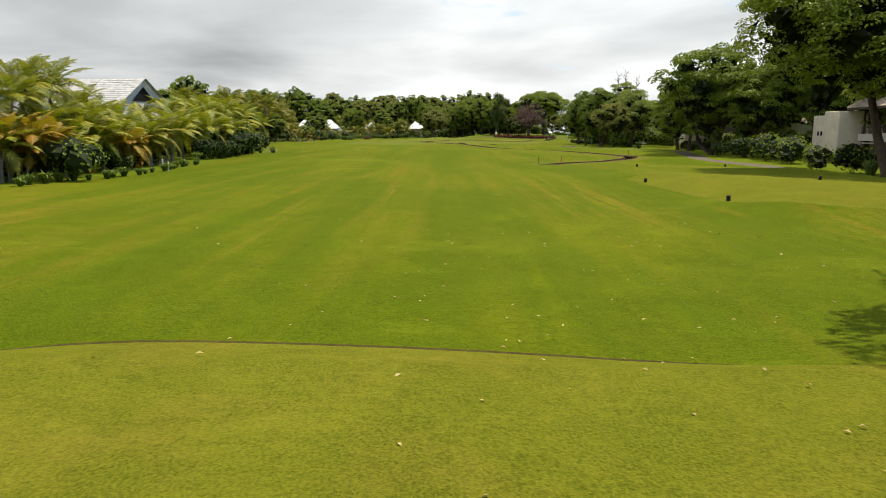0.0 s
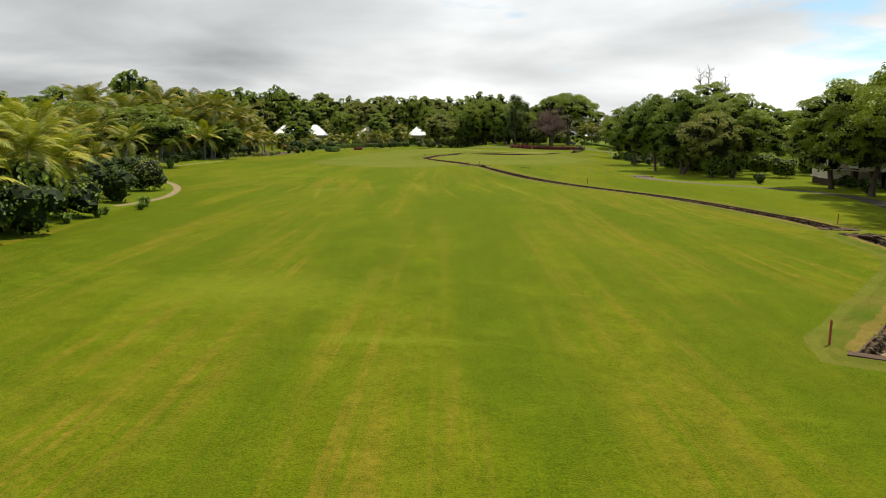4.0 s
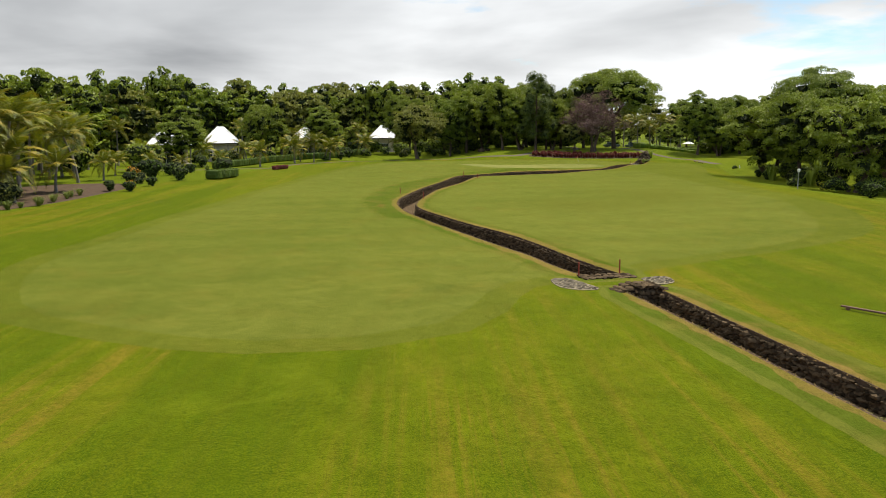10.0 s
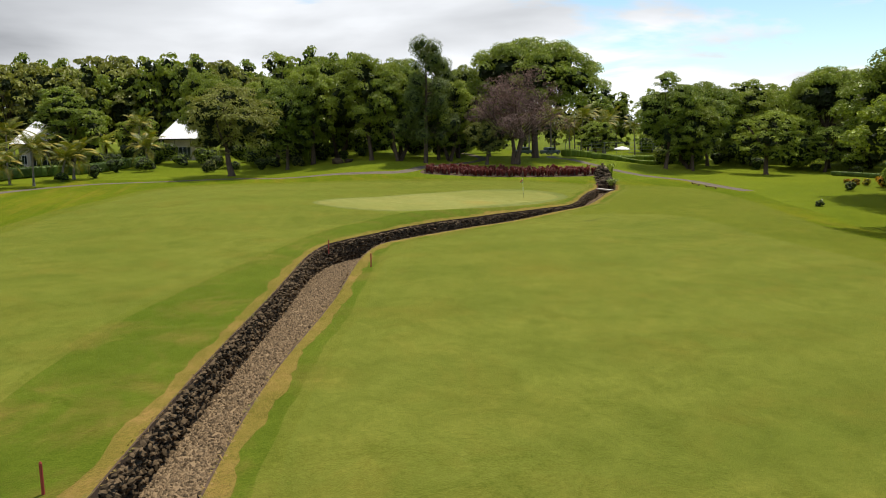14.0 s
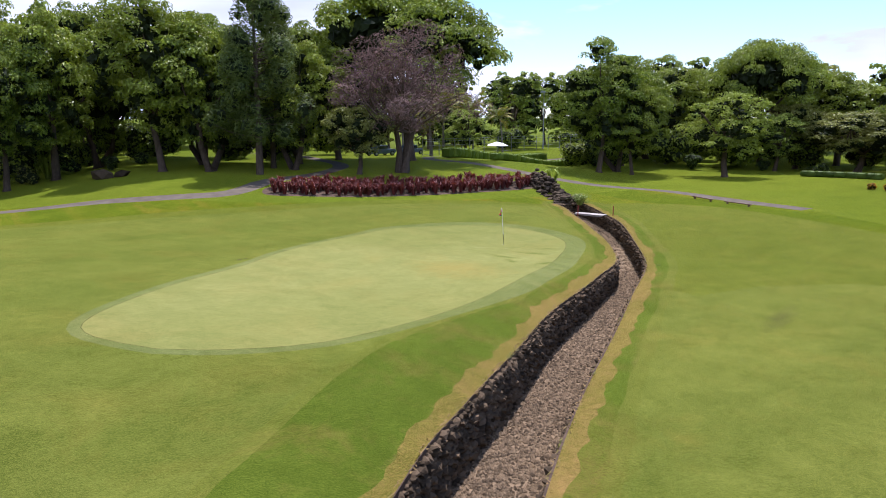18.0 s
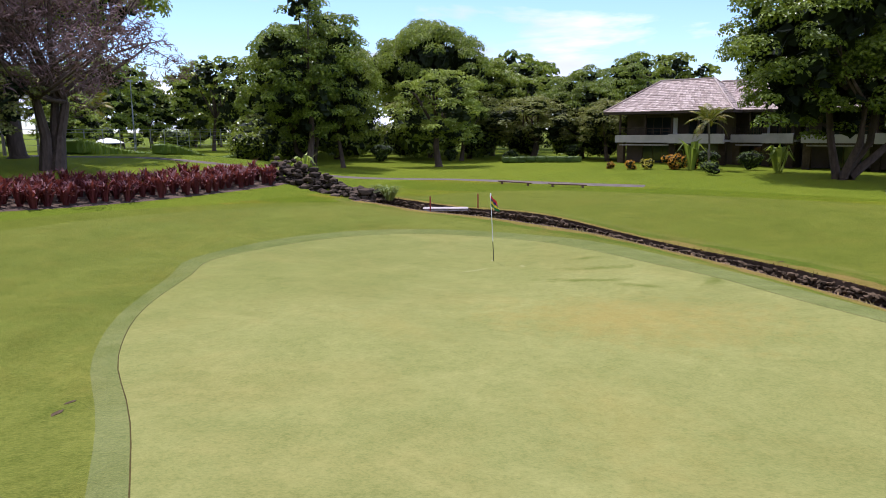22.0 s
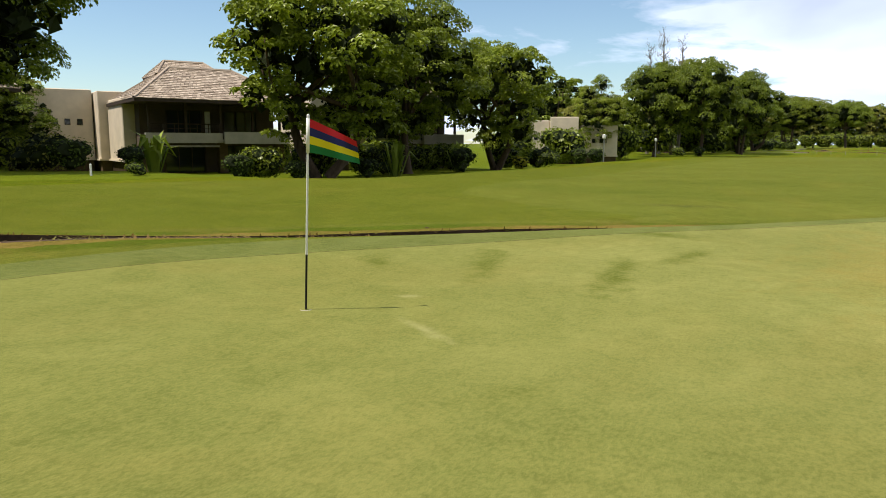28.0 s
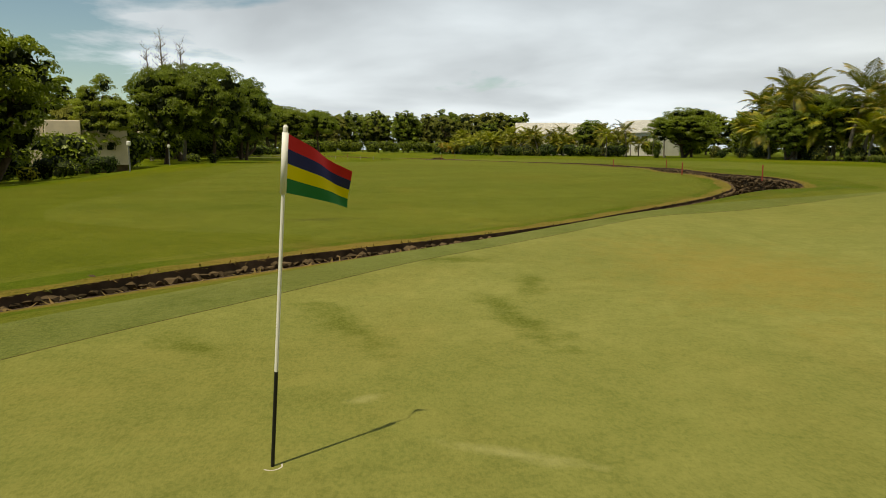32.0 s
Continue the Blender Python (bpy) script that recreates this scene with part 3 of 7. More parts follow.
# stone-lined ditch: west and east edge of its three open lengths, with the depth at both ends
DITCH = [
    ([(11.7, 42.2), (14.9, 46), (21.3, 54.5), (23.4, 58.6), (24.2, 63), (25.0, 67.2)],
     [(13, 41.4), (15, 43.6), (19.8, 50), (23.9, 55.6), (25.4, 60.2), (26, 64.5), (26.7, 67)], 0.55, 0.8),
    ([(25.2, 70.6), (25.0, 76), (24.2, 80), (22.9, 86.0), (20.1, 94.8), (15.9, 103.7), (13.3, 111.7), (10.2, 124.5), (7.6, 137.4), (5.9, 148.8), (5.0, 154.0)],
     [(26.8, 70.4), (26.7, 76), (25.9, 80), (24.6, 86.5), (21.8, 95.5), (17.6, 104.5), (15, 112.2), (11.8, 125), (9.2, 137.7), (7.5, 149), (6.7, 154.4)], 0.75, 0.75),
    ([(4.1, 157.3), (3.1, 160.2), (2.3, 163.5), (1.0, 167.3), (-0.7, 172.5), (-3.3, 180.7), (-5.3, 188.2), (-6.0, 195.8), (-5.5, 202.3), (-2.9, 213.5), (0.2, 225.5), (2.2, 233), (4.4, 237.8),
      (9.1, 242.5), (12.0, 244.7), (15.6, 247.3), (20.0, 250.6), (26.0, 254.2), (30.8, 257.6), (35.8, 264.7), (39.1, 269.5), (41.4, 273), (42.5, 275.4)],
     [(6, 157.6), (4.7, 161.8), (3.4, 167.5), (2, 172.5), (-0.3, 178.4), (-3.1, 187.2), (-4.0, 191.5), (-4.0, 196), (-3.2, 201.8), (-1.2, 210.8), (2.2, 221.5), (4.6, 230), (6.9, 236.1),
      (9.3, 239), (11.2, 240.8), (15.3, 244.1), (21, 248.3), (25.6, 251.7), (30.6, 255.4), (35, 260.3), (40.8, 267.8), (43.4, 272), (44.6, 274.8)], 0.9, 1.05),
]
runs = []
for west_edge, east_edge, d0, d1 in DITCH:
    a, b = smooth_line(west_edge), smooth_line(east_edge)
    n = round(sum((q - p).length for p, q in zip(a, a[1:])) / 0.8)
    runs.append((evenly(a, n), evenly(b, n), d0, d1))
ditch_polys = [a + b[::-1] for a, b, *_ in runs]

GREEN = smooth_line([(4.5, 253.9), (4.7, 252.7), (5.2, 251.8), (6.0, 250.8), (7.0, 250.3), (8.6, 249.9), (10.4, 249.8), (12.6, 250.3), (16.0, 251.5), (19.4, 253.0), (22.6, 255.0), (25.2, 256.6),
                     (27.2, 258.2), (29.9, 260.6), (31.5, 262.9), (32.0, 266.1), (31.2, 268.5), (29.6, 270.0), (27.6, 270.9), (24.4, 271.4), (22.1, 270.4), (18.3, 268.6), (15.2, 266.3), (12.8, 263.8),
                     (9.1, 260.3), (6.4, 257.1), (5.0, 255.2)], 0.8, True)
COLLAR = grown(GREEN, lambda q: 0.4 + 0.7 * ease((q.x - q.y * 0.5 + 116) / 10))
APPROACH = smooth_line([(-25.2, 163), (-21.4, 154), (-17, 150.5), (-10, 147.7), (-3.4, 149.2), (0, 156), (6, 159.5), (14, 164), (24, 172), (31, 190), (32.5, 210), (34.2, 232), (35.2, 241), (34.2, 246.6), (30.6, 249.0),
                        (27.2, 249.6), (28, 257), (33, 262), (38, 269), (40, 275), (30, 280), (10, 282), (-8, 284), (-16, 260), (-20.6, 230), (-23.4, 191), (-25, 173)], 3.0, True)
FRINGE = smooth_line([(-25.2, 163), (-21.4, 154), (-17, 150.5), (-10, 147.7), (-3.4, 149.2), (0, 156), (6, 159.5), (16, 164), (28, 172), (35, 190), (37, 215), (42, 235), (48, 252), (51, 266),
                        (45, 274), (30, 280), (10, 282), (-8, 284), (-16, 260), (-20.6, 230), (-23.4, 191), (-25, 173)], 3.0, True)
FAIRWAY = smooth_line([(-22, -60), (-21.2, 9.3), (-19.2, 26), (-20, 40), (-22.7, 55), (-24, 75), (-25, 88), (-29, 100), (-40, 116), (-48, 134), (-44, 140), (-41, 156), (-42, 174), (-42.8, 190),
                       (-41, 205), (-40, 226), (-34, 235), (-32, 273), (-26, 296), (0, 296), (20, 284), (42, 279), (55, 276), (55, 264), (50, 250), (45, 232), (40, 215), (42, 194), (40, 177), (33, 160),
                       (27, 142), (27, 128), (30, 114), (33, 98), (34, 72), (31, 45), (28, 20), (29, -20), (30, -60)], 3.0, True)
TEE_NEAR = smooth_line([(-6.5, -50), (-6.5, -24), (-5.2, -20.6), (-3, -18.8), (0.8, -18.6), (4.8, -19.0), (7.2, -19.8), (9, -23), (9.5, -50)], 1.0, True)
TEE_FAR = smooth_line([(14.6, 17.6), (13.6, 15.5), (13.8, 7.3), (14.4, 0.5), (16.5, -1.8), (22, -2.0), (27, 2), (27.5, 15), (24, 18.2)], 1.5, True)
TEE_THIRD = smooth_line([(19.0, 27), (19.6, 35), (21.2, 39.8), (27, 40.6), (30, 34), (29, 26), (23, 25)], 1.5, True)
GARDEN = [(-31.5, 262), (-20, 300), (6, 297.5), (23, 297.2), (27.3, 292)]
PATHS = [
    smooth_line([(33, -60), (32.5, -10), (31.5, 19), (32.5, 36), (31, 50), (34.5, 66), (39.5, 86), (41.5, 100), (38.5, 109), (33.5, 113.5), (29.8, 118.1), (27.9, 123), (28.2, 131)], 1.5),
    smooth_line([(-60, 262), (-40, 263), (-32.2, 266), (-29.4, 276), (-24, 288), (-10, 294), (3, 292.6), (9, 290.6), (13.5, 288.3), (18.0, 287.3), (20.6, 288.4), (24, 291.6), (30, 295), (34.3, 299.5), (37, 306), (38.1, 312.6), (38.5, 325), (34, 340)], 1.5),
    smooth_line([(54.4, 261), (54.6, 268), (55.2, 276), (52.5, 281.5), (50, 288), (49, 297), (53, 310), (90, 318)], 1.5),
]
DRIVE = smooth_line([(-23.6, 36.2), (-24.4, 41), (-26.5, 45), (-32, 50), (-40, 52), (-40, 46), (-32, 42), (-27, 36)], 1.0, True)
RED_BED = smooth_line([(21.6, 286.4), (24, 284.9), (30, 283), (39, 282.3), (45.6, 282), (47.2, 284.3), (43, 286.2), (34, 287.2), (27, 289), (23, 288.9)], 1.0, True)
SAND_EDGE = smooth_line([(-25.4, 78), (-25.2, 88), (-29.2, 100.2), (-40.4, 116), (-48.5, 131), (-44.5, 140), (-41.3, 156)], 1.5)
LEFT_BED = smooth_line([(-48, 171), (-46.7, 187), (-43.2, 196), (-41, 206), (-42, 222), (-50, 226), (-64, 215), (-66, 190), (-58, 172)], 2.0, True)


def ragged_edge(poly, amount, step=0.45):
    """A closed outline cut into short steps that wander in and out."""
    r = random.Random(len(poly))
    res, drift = [], 0.0
    n = len(poly)
    for k in range(n):
        p, q = Vector(poly[k][:2]), Vector(poly[(k + 1) % n][:2])
        t = q - p
        if t.length < 1e-6:
            continue
        o = Vector((-t.y, t.x)).normalized()
        m = max(1, round(t.length / step))
        for i in range(m):
            drift = drift * 0.6 + r.uniform(-1, 1) * amount
            res.append(p + t * (i / m) + o * drift)
    return res


# one sheet to the horizon, split along the outlines of lawns, paths and beds
outlines = [*ditch_polys, GREEN, COLLAR, APPROACH, FRINGE, FAIRWAY, TEE_NEAR, TEE_FAR, TEE_THIRD, RED_BED, LEFT_BED]
TEE_CUT = [q for q in TEE_NEAR if q.y > -21.5 and -6 < q.x < 8.4]
outlines += [band(TEE_CUT, 0.05)]
# the unmown strip between the ditch and the approach and green
STRIP = smooth_line([(-6.6, 183), (-8.0, 187.5), (-8.9, 192), (-9.4, 197), (-9.2, 203.6), (-8.0, 214), (-5.0, 223.6), (-1.2, 232), (2.1, 238.9), (3.8, 241.5), (5.6, 243.6), (7.8, 245.6), (10.4, 247.6), (13.3, 249.2),
                     (18.5, 251.2), (23.1, 253.4), (27.3, 256.0), (31, 259.5), (34, 263.5), (37.5, 268.6)], 1.0) + [q for q in runs[2][0] if q.y > 181 and q.x < 39][::-1]
SOFT = [ragged_edge(grown(p, 0.45), 0.07, 0.8) for p in (grown(ditch_polys[0], 1.2), grown(ditch_polys[1], 1.0), grown(ditch_polys[2], 1.1), STRIP)]
BANKS = [ragged_edge(p, 0.07, 0.8) for p in (grown(ditch_polys[0], 1.2), grown(ditch_polys[1], 1.0), grown(ditch_polys[2], 1.1), STRIP)]
LIPS = [ragged_edge(grown(p, r), 0.13, 0.4) for p, r in zip(ditch_polys, (0.45, 0.42, 0.58))]
APRON = grown(APPROACH, 1.6)
outlines += [APRON] + SOFT + LIPS + [grown(GREEN, 0.018)] + BANKS + [band(p, w) for p, w in zip(PATHS, (1.15, 0.85, 0.75))] + [DRIVE] + [band(SAND_EDGE, 0.35)]
spots, ties = [], []
for poly in outlines:
    first = len(spots)
    spots += [Vector((q[0], q[1])) for q in poly]
    ties += [(first + k, first + (k + 1) % len(poly)) for k in range(len(poly))]
for gx in np.arange(-75, 130, 3.5):
    for gy in np.arange(-62, 370, 3.5):
        spots.append(Vector((gx + 0.37 * math.sin(gy), gy + 0.37 * math.cos(gx * 1.7))))
for ring, count in ((420, 48), (700, 40), (1500, 32), (4200, 24)):
    spots += [Vector((30 + ring * math.cos(k * math.tau / count), 150 + ring * math.sin(k * math.tau / count))) for k in range(count)]
from mathutils import geometry
flat_v, _, flat_f, *_ = geometry.delaunay_2d_cdt(spots, ties, [], 0, 1e-4)
centre = np.array([[sum(flat_v[i].x for i in f) / 3, sum(flat_v[i].y for i in f) / 3] for f in flat_f])
zone = np.full(len(flat_f), "far_grass", dtype=object)
core = (centre[:, 0] > -75) & (centre[:, 0] < 128) & (centre[:, 1] > -62) & (centre[:, 1] < 368)
zone[core] = "rough"
for name, polys in (("fairway", [FAIRWAY]), ("left_bed", [LEFT_BED]), ("apron", [APRON]), ("fringe", [FRINGE]), ("approach", [APPROACH]), ("tee_near", [TEE_NEAR]), ("tee_far", [TEE_FAR, TEE_THIRD]), ("sand_edge", [band(SAND_EDGE, 0.35)]), ("tee_cut", [band(TEE_CUT, 0.05)]),
                    ("cart_path", [band(p, w) for p, w in zip(PATHS, (1.15, 0.85, 0.75))] + [DRIVE]), ("red_bed", [RED_BED]),
                    ("bank_blend", SOFT), ("bank", BANKS), ("ditch_lip", LIPS), ("collar", [COLLAR]), ("green_edge", [grown(GREEN, 0.018)]), ("putting_green", [GREEN]), ("hole", ditch_polys)):
    for poly in polys:
        zone[inside(poly, centre)] = name
HEIGHT = [H(v.x, v.y) for v in flat_v]


def surface(name, zones, material, label, category, lift=0.0):
    """One piece of the land, cut out of the common sheet."""
    ids, verts, faces = {}, [], []
    for f, z in zip(flat_f, zone):
        if z in zones:
            face = []
            for i in f:
                if i not in ids:
                    ids[i] = len(verts)
                    verts.append((flat_v[i].x, flat_v[i].y, HEIGHT[i] + lift))
                face.append(ids[i])
            faces.append(face)
    me = bpy.data.meshes.new(name)
    me.from_pydata(verts, [], faces)
    me.materials.append(material)
    for p in me.polygons:
        p.use_smooth = True
    return tagged(new(name, me), label, category, kind="structure")


surface("ground", ("rough",), M["rough"], "uneven rough grass lawn around the fairway", "ground")
surface("ground_far", ("far_grass",), M["far"], "distant grassland reaching to the horizon", "ground")
surface("fairway", ("fairway",), M["fairway"], "mown fairway turf with dry tan tyre streaks", "fairway")
surface("approach", ("approach",), M["approach"], "closely mown pale approach turf beside the ditch", "fairway")
surface("tee_near", ("tee_near",), M["tee"], "dry yellowish mown tee turf with a cut edge", "tee")
surface("tee_far", ("tee_far",), M["tee"], "raised mown tee turf beside the path", "tee")
surface("tee_cut", ("tee_cut",), M["cut"], "thin bare soil cut along the tee edge", "lawn edge")
surface("collar", ("collar",), M["collar"], "bluish green collar of mown grass round the green", "lawn")
surface("putting_green", ("putting_green",), M["green"], "pale smooth putting green of fine turf", "golf green")
surface("ditch_bank", ("bank",), M["bank"], "greener longer grass along the ditch with dry tan patches", "grass verge")
surface("bank_blend", ("bank_blend",), M["blend"], "grass between the mown turf and the ditch bank", "grass verge")
surface("apron", ("apron",), M["apron"], "turf between the fairway and the paler approach", "lawn")
surface("ditch_lip", ("ditch_lip",), M["lip"], "dry tan grass along the ditch edge", "grass verge")
surface("fringe", ("fringe",), M["semi"], "green mown fringe grass beside the fairway end", "lawn")
surface("green_edge", ("green_edge",), M["cut"], "thin dark cut edge round the putting green", "lawn edge")
surface("cart_path", ("cart_path",), M["path"], "narrow worn grey asphalt cart path", "path")
surface("bed_red", ("red_bed",), M["soil"], "dark soil bed under red plants", "flower bed")
surface("bed_left", ("left_bed",), M["soil"], "brown soil bed under the palms", "flower bed")
surface("sand_edge", ("sand_edge",), M["sandy"], "sandy trench edge along the garden lawn", "lawn edge")


def part(name, bm, material, parent=None, label="", smooth=False):
    """Links a bmesh, or ready mesh data, as one mesh object under a thing or a part."""
    if isinstance(bm, bmesh.types.BMesh):
        me = bpy.data.meshes.new(name)
        bm.to_mesh(me)
        bm.free()
        me.materials.append(material)
    else:
        me = bm
        if material and not me.materials:
            me.materials.append(material)
    if smooth:
        for p in me.polygons:
            p.use_smooth = True
    ob = new(name, me)
    if parent:
        ob.parent = parent
    if label:
        ob["label"] = label
    return ob


def joined(name, blocks, material):
    """Mesh data from many (verts, faces) blocks."""
    vs, fs, base = [], [], 0
    for v, f in blocks:
        vs.append(np.asarray(v, float))
        fs += [[i + base for i in face] for face in f]
        base += len(v)
    me = bpy.data.meshes.new(name)
    me.from_pydata(np.concatenate(vs).tolist(), [], fs)
    me.materials.append(material)
    return me


ICO = bmesh.new()
bmesh.ops.create_icosphere(ICO, subdivisions=1, radius=1.0)
ICO_V, ICO_F = np.array([v.co[:] for v in ICO.verts]), [[v.index for v in f.verts] for f in ICO.faces]
ICO.free()
BALL = bmesh.new()
bmesh.ops.create_icosphere(BALL, subdivisions=2, radius=1.0)
BALL_V, BALL_F = np.array([v.co[:] for v in BALL.verts]), [[v.index for v in f.verts] for f in BALL.faces]
BALL.free()
OCT_V = np.array([(1, 0, 0), (0, 1, 0), (-1, 0, 0), (0, -1, 0), (0, 0, 1), (0, 0, -1)], float)
OCT_F = [(0, 1, 4), (1, 2, 4), (2, 3, 4), (3, 0, 4), (1, 0, 5), (2, 1, 5), (3, 2, 5), (0, 3, 5)]
rng = np.random.default_rng(7)


def pebble(size, squash=(1, 1, 1), rough=0.34):
    v = ICO_V * (1 + rng.uniform(-rough, rough, (12, 1))) * np.asarray(squash) * size
    a = rng.uniform(0, math.tau)
    c, s = math.cos(a), math.sin(a)
    return v @ np.array([[c, s, 0], [-s, c, 0], [0, 0, 1]])


# ---- ditch ----
for number, (a, b, d0, d1) in enumerate(runs):
    n = len(a)
    s = np.linspace(0, 1, n)
    deep = d0 + (d1 - d0) * s
    if number == 2:
        deep = deep + 0.45 * np.exp(-((s - 0.55) / 0.33) ** 2)
    bed_v, bed_f, stones = [], [], []
    wall_blocks = []
    for k in range(n):
        za, zb = H(*a[k]), H(*b[k])
        bed_v += [(a[k].x, a[k].y, min(za, zb) - deep[k]), (b[k].x, b[k].y, min(za, zb) - deep[k])]
        if k:
            bed_f.append((2 * k - 2, 2 * k, 2 * k + 1, 2 * k - 1))
    me = bpy.data.meshes.new("ditch_bed")
    me.from_pydata(bed_v, [], bed_f)
    me.materials.append(M["gravel"])
    tagged(new("ditch_bed", me), "gravel floor of the dry stone ditch", "ditch bed", kind="structure")
    # gravel
    blocks = []
    per = 170 if number == 2 else 60
    for k in range(n - 1):
        cell = (b[k] - a[k]).length * (a[k + 1] - a[k]).length
        for _ in range(int(cell * per)):
            u, w = rng.uniform(0.02, 0.98), rng.uniform()
            q = a[k].lerp(b[k], u).lerp(a[k + 1].lerp(b[k + 1], u), w)
            z = bed_v[2 * k][2]
            r = rng.uniform(0.03, 0.065)
            chip = OCT_V * (1 + rng.uniform(-0.35, 0.35, (6, 1))) * (r * 1.25, r, r * 0.75)
            ang = rng.uniform(0, math.tau)
            co, si = math.cos(ang), math.sin(ang)
            blocks.append((chip @ np.array([[co, si, 0], [-si, co, 0], [0, 0, 1]]) + (q.x, q.y, z + r * 0.3), OCT_F))
    tagged(part("gravel", joined("gravel", blocks, M["gravel"]), None), "loose reddish-brown gravel lying in the ditch", "gravel", kind="stuff")
    # walls: dark backing with a course of stones in front
    for side, edge, other in (("west", a, b), ("east", b, a)):
        v, f = [], []
        for k in range(n):
            o = (edge[k] - other[k]).normalized()
            top, low = H(*edge[k]) + 0.012, bed_v[2 * k][2] - 0.15
            v += [(edge[k].x, edge[k].y, top), (edge[k].x, edge[k].y, low), (edge[k].x + o.x * 0.3, edge[k].y + o.y * 0.3, low), (edge[k].x + o.x * 0.3, edge[k].y + o.y * 0.3, top - 0.06)]
            if k:
                j = 4 * k - 4
                f += [(j, j + 4, j + 5, j + 1), (j + 3, j + 7, j + 4, j), (j + 2, j + 6, j + 7, j + 3)]
        me = bpy.data.meshes.new("ditch_wall")
        me.from_pydata(v, [], f)
        me.materials.append(M["soil"])
        wall = tagged(new(f"wall_ditch_{side}_{number + 1}", me), "dry-laid wall of dark lava stones lining the ditch", "stone wall", kind="structure")
        line = [Vector((q.x, q.y)) for q in edge]
        length = [0.0]
        for p, q in zip(line, line[1:]):
            length.append(length[-1] + (q - p).length)
        xs, ys = [q.x for q in line], [q.y for q in line]
        rest, singles = [], 0
        step = 0.17
        for row in range(15):
            for pos in np.arange(0.1 + 0.1 * (row % 2), length[-1], step):
                x, y = np.interp(pos, length, xs), np.interp(pos, length, ys)
                k = min(n - 2, int(np.searchsorted(length, pos)))
                t = (line[min(k + 1, n - 1)] - line[max(0, k - 1)]).normalized()
                o = Vector((t.y, -t.x)) if side == "west" else Vector((-t.y, t.x))
                if o.dot(other[k] - edge[k]) < 0:
                    o = -o
                top = H(x, y)
                z = top - 0.16 - row * 0.125
                if z < bed_v[2 * k][2] - 0.02:
                    continue
                size = rng.uniform(0.6, 1.4) * 0.096
                block = pebble(size, (1.3, 1.2, rng.uniform(0.55, 0.9)), 0.4)
                out_by = rng.uniform(-0.06, 0.05)
                place = np.array((x + o.x * out_by, y + o.y * out_by, z + rng.uniform(-0.03, 0.03)))
                near = number == 2 and (side == "west" and 236 < y < 247 or side == "east" and 186 < y < 196)
                if near and singles < 290:
                    me = bpy.data.meshes.new("stone")
                    me.from_pydata((block + place).tolist(), [], ICO_F)
                    me.materials.append(M["stone"])
                    new("stone", me).parent = wall
                    singles += 1
                else:
                    rest.append((block + place, ICO_F))
        ob = part("stones", joined("stones", rest, M["stone"]), None, wall)
        ob["kind"] = "stuff"
    # dry grass hanging over both edges
    v, f = [], []
    for edge, other in ((a, b), (b, a)):
        for k in range(n - 1):
            o = (other[k] - edge[k]).normalized()
            along = edge[k + 1] - edge[k]
            for _ in range(int(along.length * 24)):
                q = edge[k] + along * rng.uniform() - o * rng.uniform(-0.02, 0.16)
                d = (o * rng.uniform(0.2, 1.0) + along.normalized() * rng.normal(0, 0.6))
                t = Vector((-d.y, d.x)).normalized() * rng.uniform(0.012, 0.03)
                ln, z = rng.uniform(0.06, 0.17), H(q.x, q.y)
                i = len(v)
                v += [(q.x - t.x, q.y - t.y, z), (q.x + t.x, q.y + t.y, z), (q.x + d.x * ln, q.y + d.y * ln, z + rng.uniform(-0.05, 0.09))]
                f.append((i, i + 1, i + 2))
    tagged(part("edge_grass", joined("edge_grass", [(v, f)], M["dry_tuft"]), None), "dry grass blades hanging over the ditch edge", "grass", kind="stuff")
# end walls and culverts between the open lengths
for k, (run, end) in enumerate(((0, 0), (0, -1), (1, 0), (1, -1), (2, 0), (2, -1))):
    a, b = runs[run][0][end], runs[run][1][end]
    mid = (a + b) / 2
    across = (b - a).normalized()
    on = Vector((-across.y, across.x))
    inner = runs[run][0][1 if end == 0 else -2] - a
    if on.dot(inner) > 0:
        on = -on
    deep = runs[run][2] if end == 0 else runs[run][3]
    bm = bmesh.new()
    w = (b - a).length
    top = H(*mid)
    box_m = Matrix.Translation((mid.x + on.x * 0.2, mid.y + on.y * 0.2, top - deep / 2 - 0.03)) @ Matrix.Rotation(math.atan2(across.y, across.x), 4, "Z") @ Matrix.Diagonal((w + 0.5, 0.4, deep + 0.1, 1))
    bmesh.ops.create_cube(bm, size=1.0, matrix=box_m)
    wall = tagged(part(f"wall_culvert_{k + 1}", bm, M["soil"]), "dark stone end wall of a ditch culvert", "stone wall", kind="structure")
    blocks = []
    for row in range(int(deep / 0.2) + 1):
        for u in np.arange(-w / 2 - 0.2, w / 2 + 0.2, 0.27):
            if k in (2, 3) and row >= 2 and abs(u) < w * 0.3:
                continue
            q = mid + across * float(u + 0.13 * (row % 2)) - on * 0.02
            blocks.append((pebble(0.16, (1.15, 1.15, 0.85)) + (q.x, q.y, top - 0.14 - row * 0.2), ICO_F))
    part("stones", joined("stones", blocks, M["stone"]), None, wall)["kind"] = "stuff"
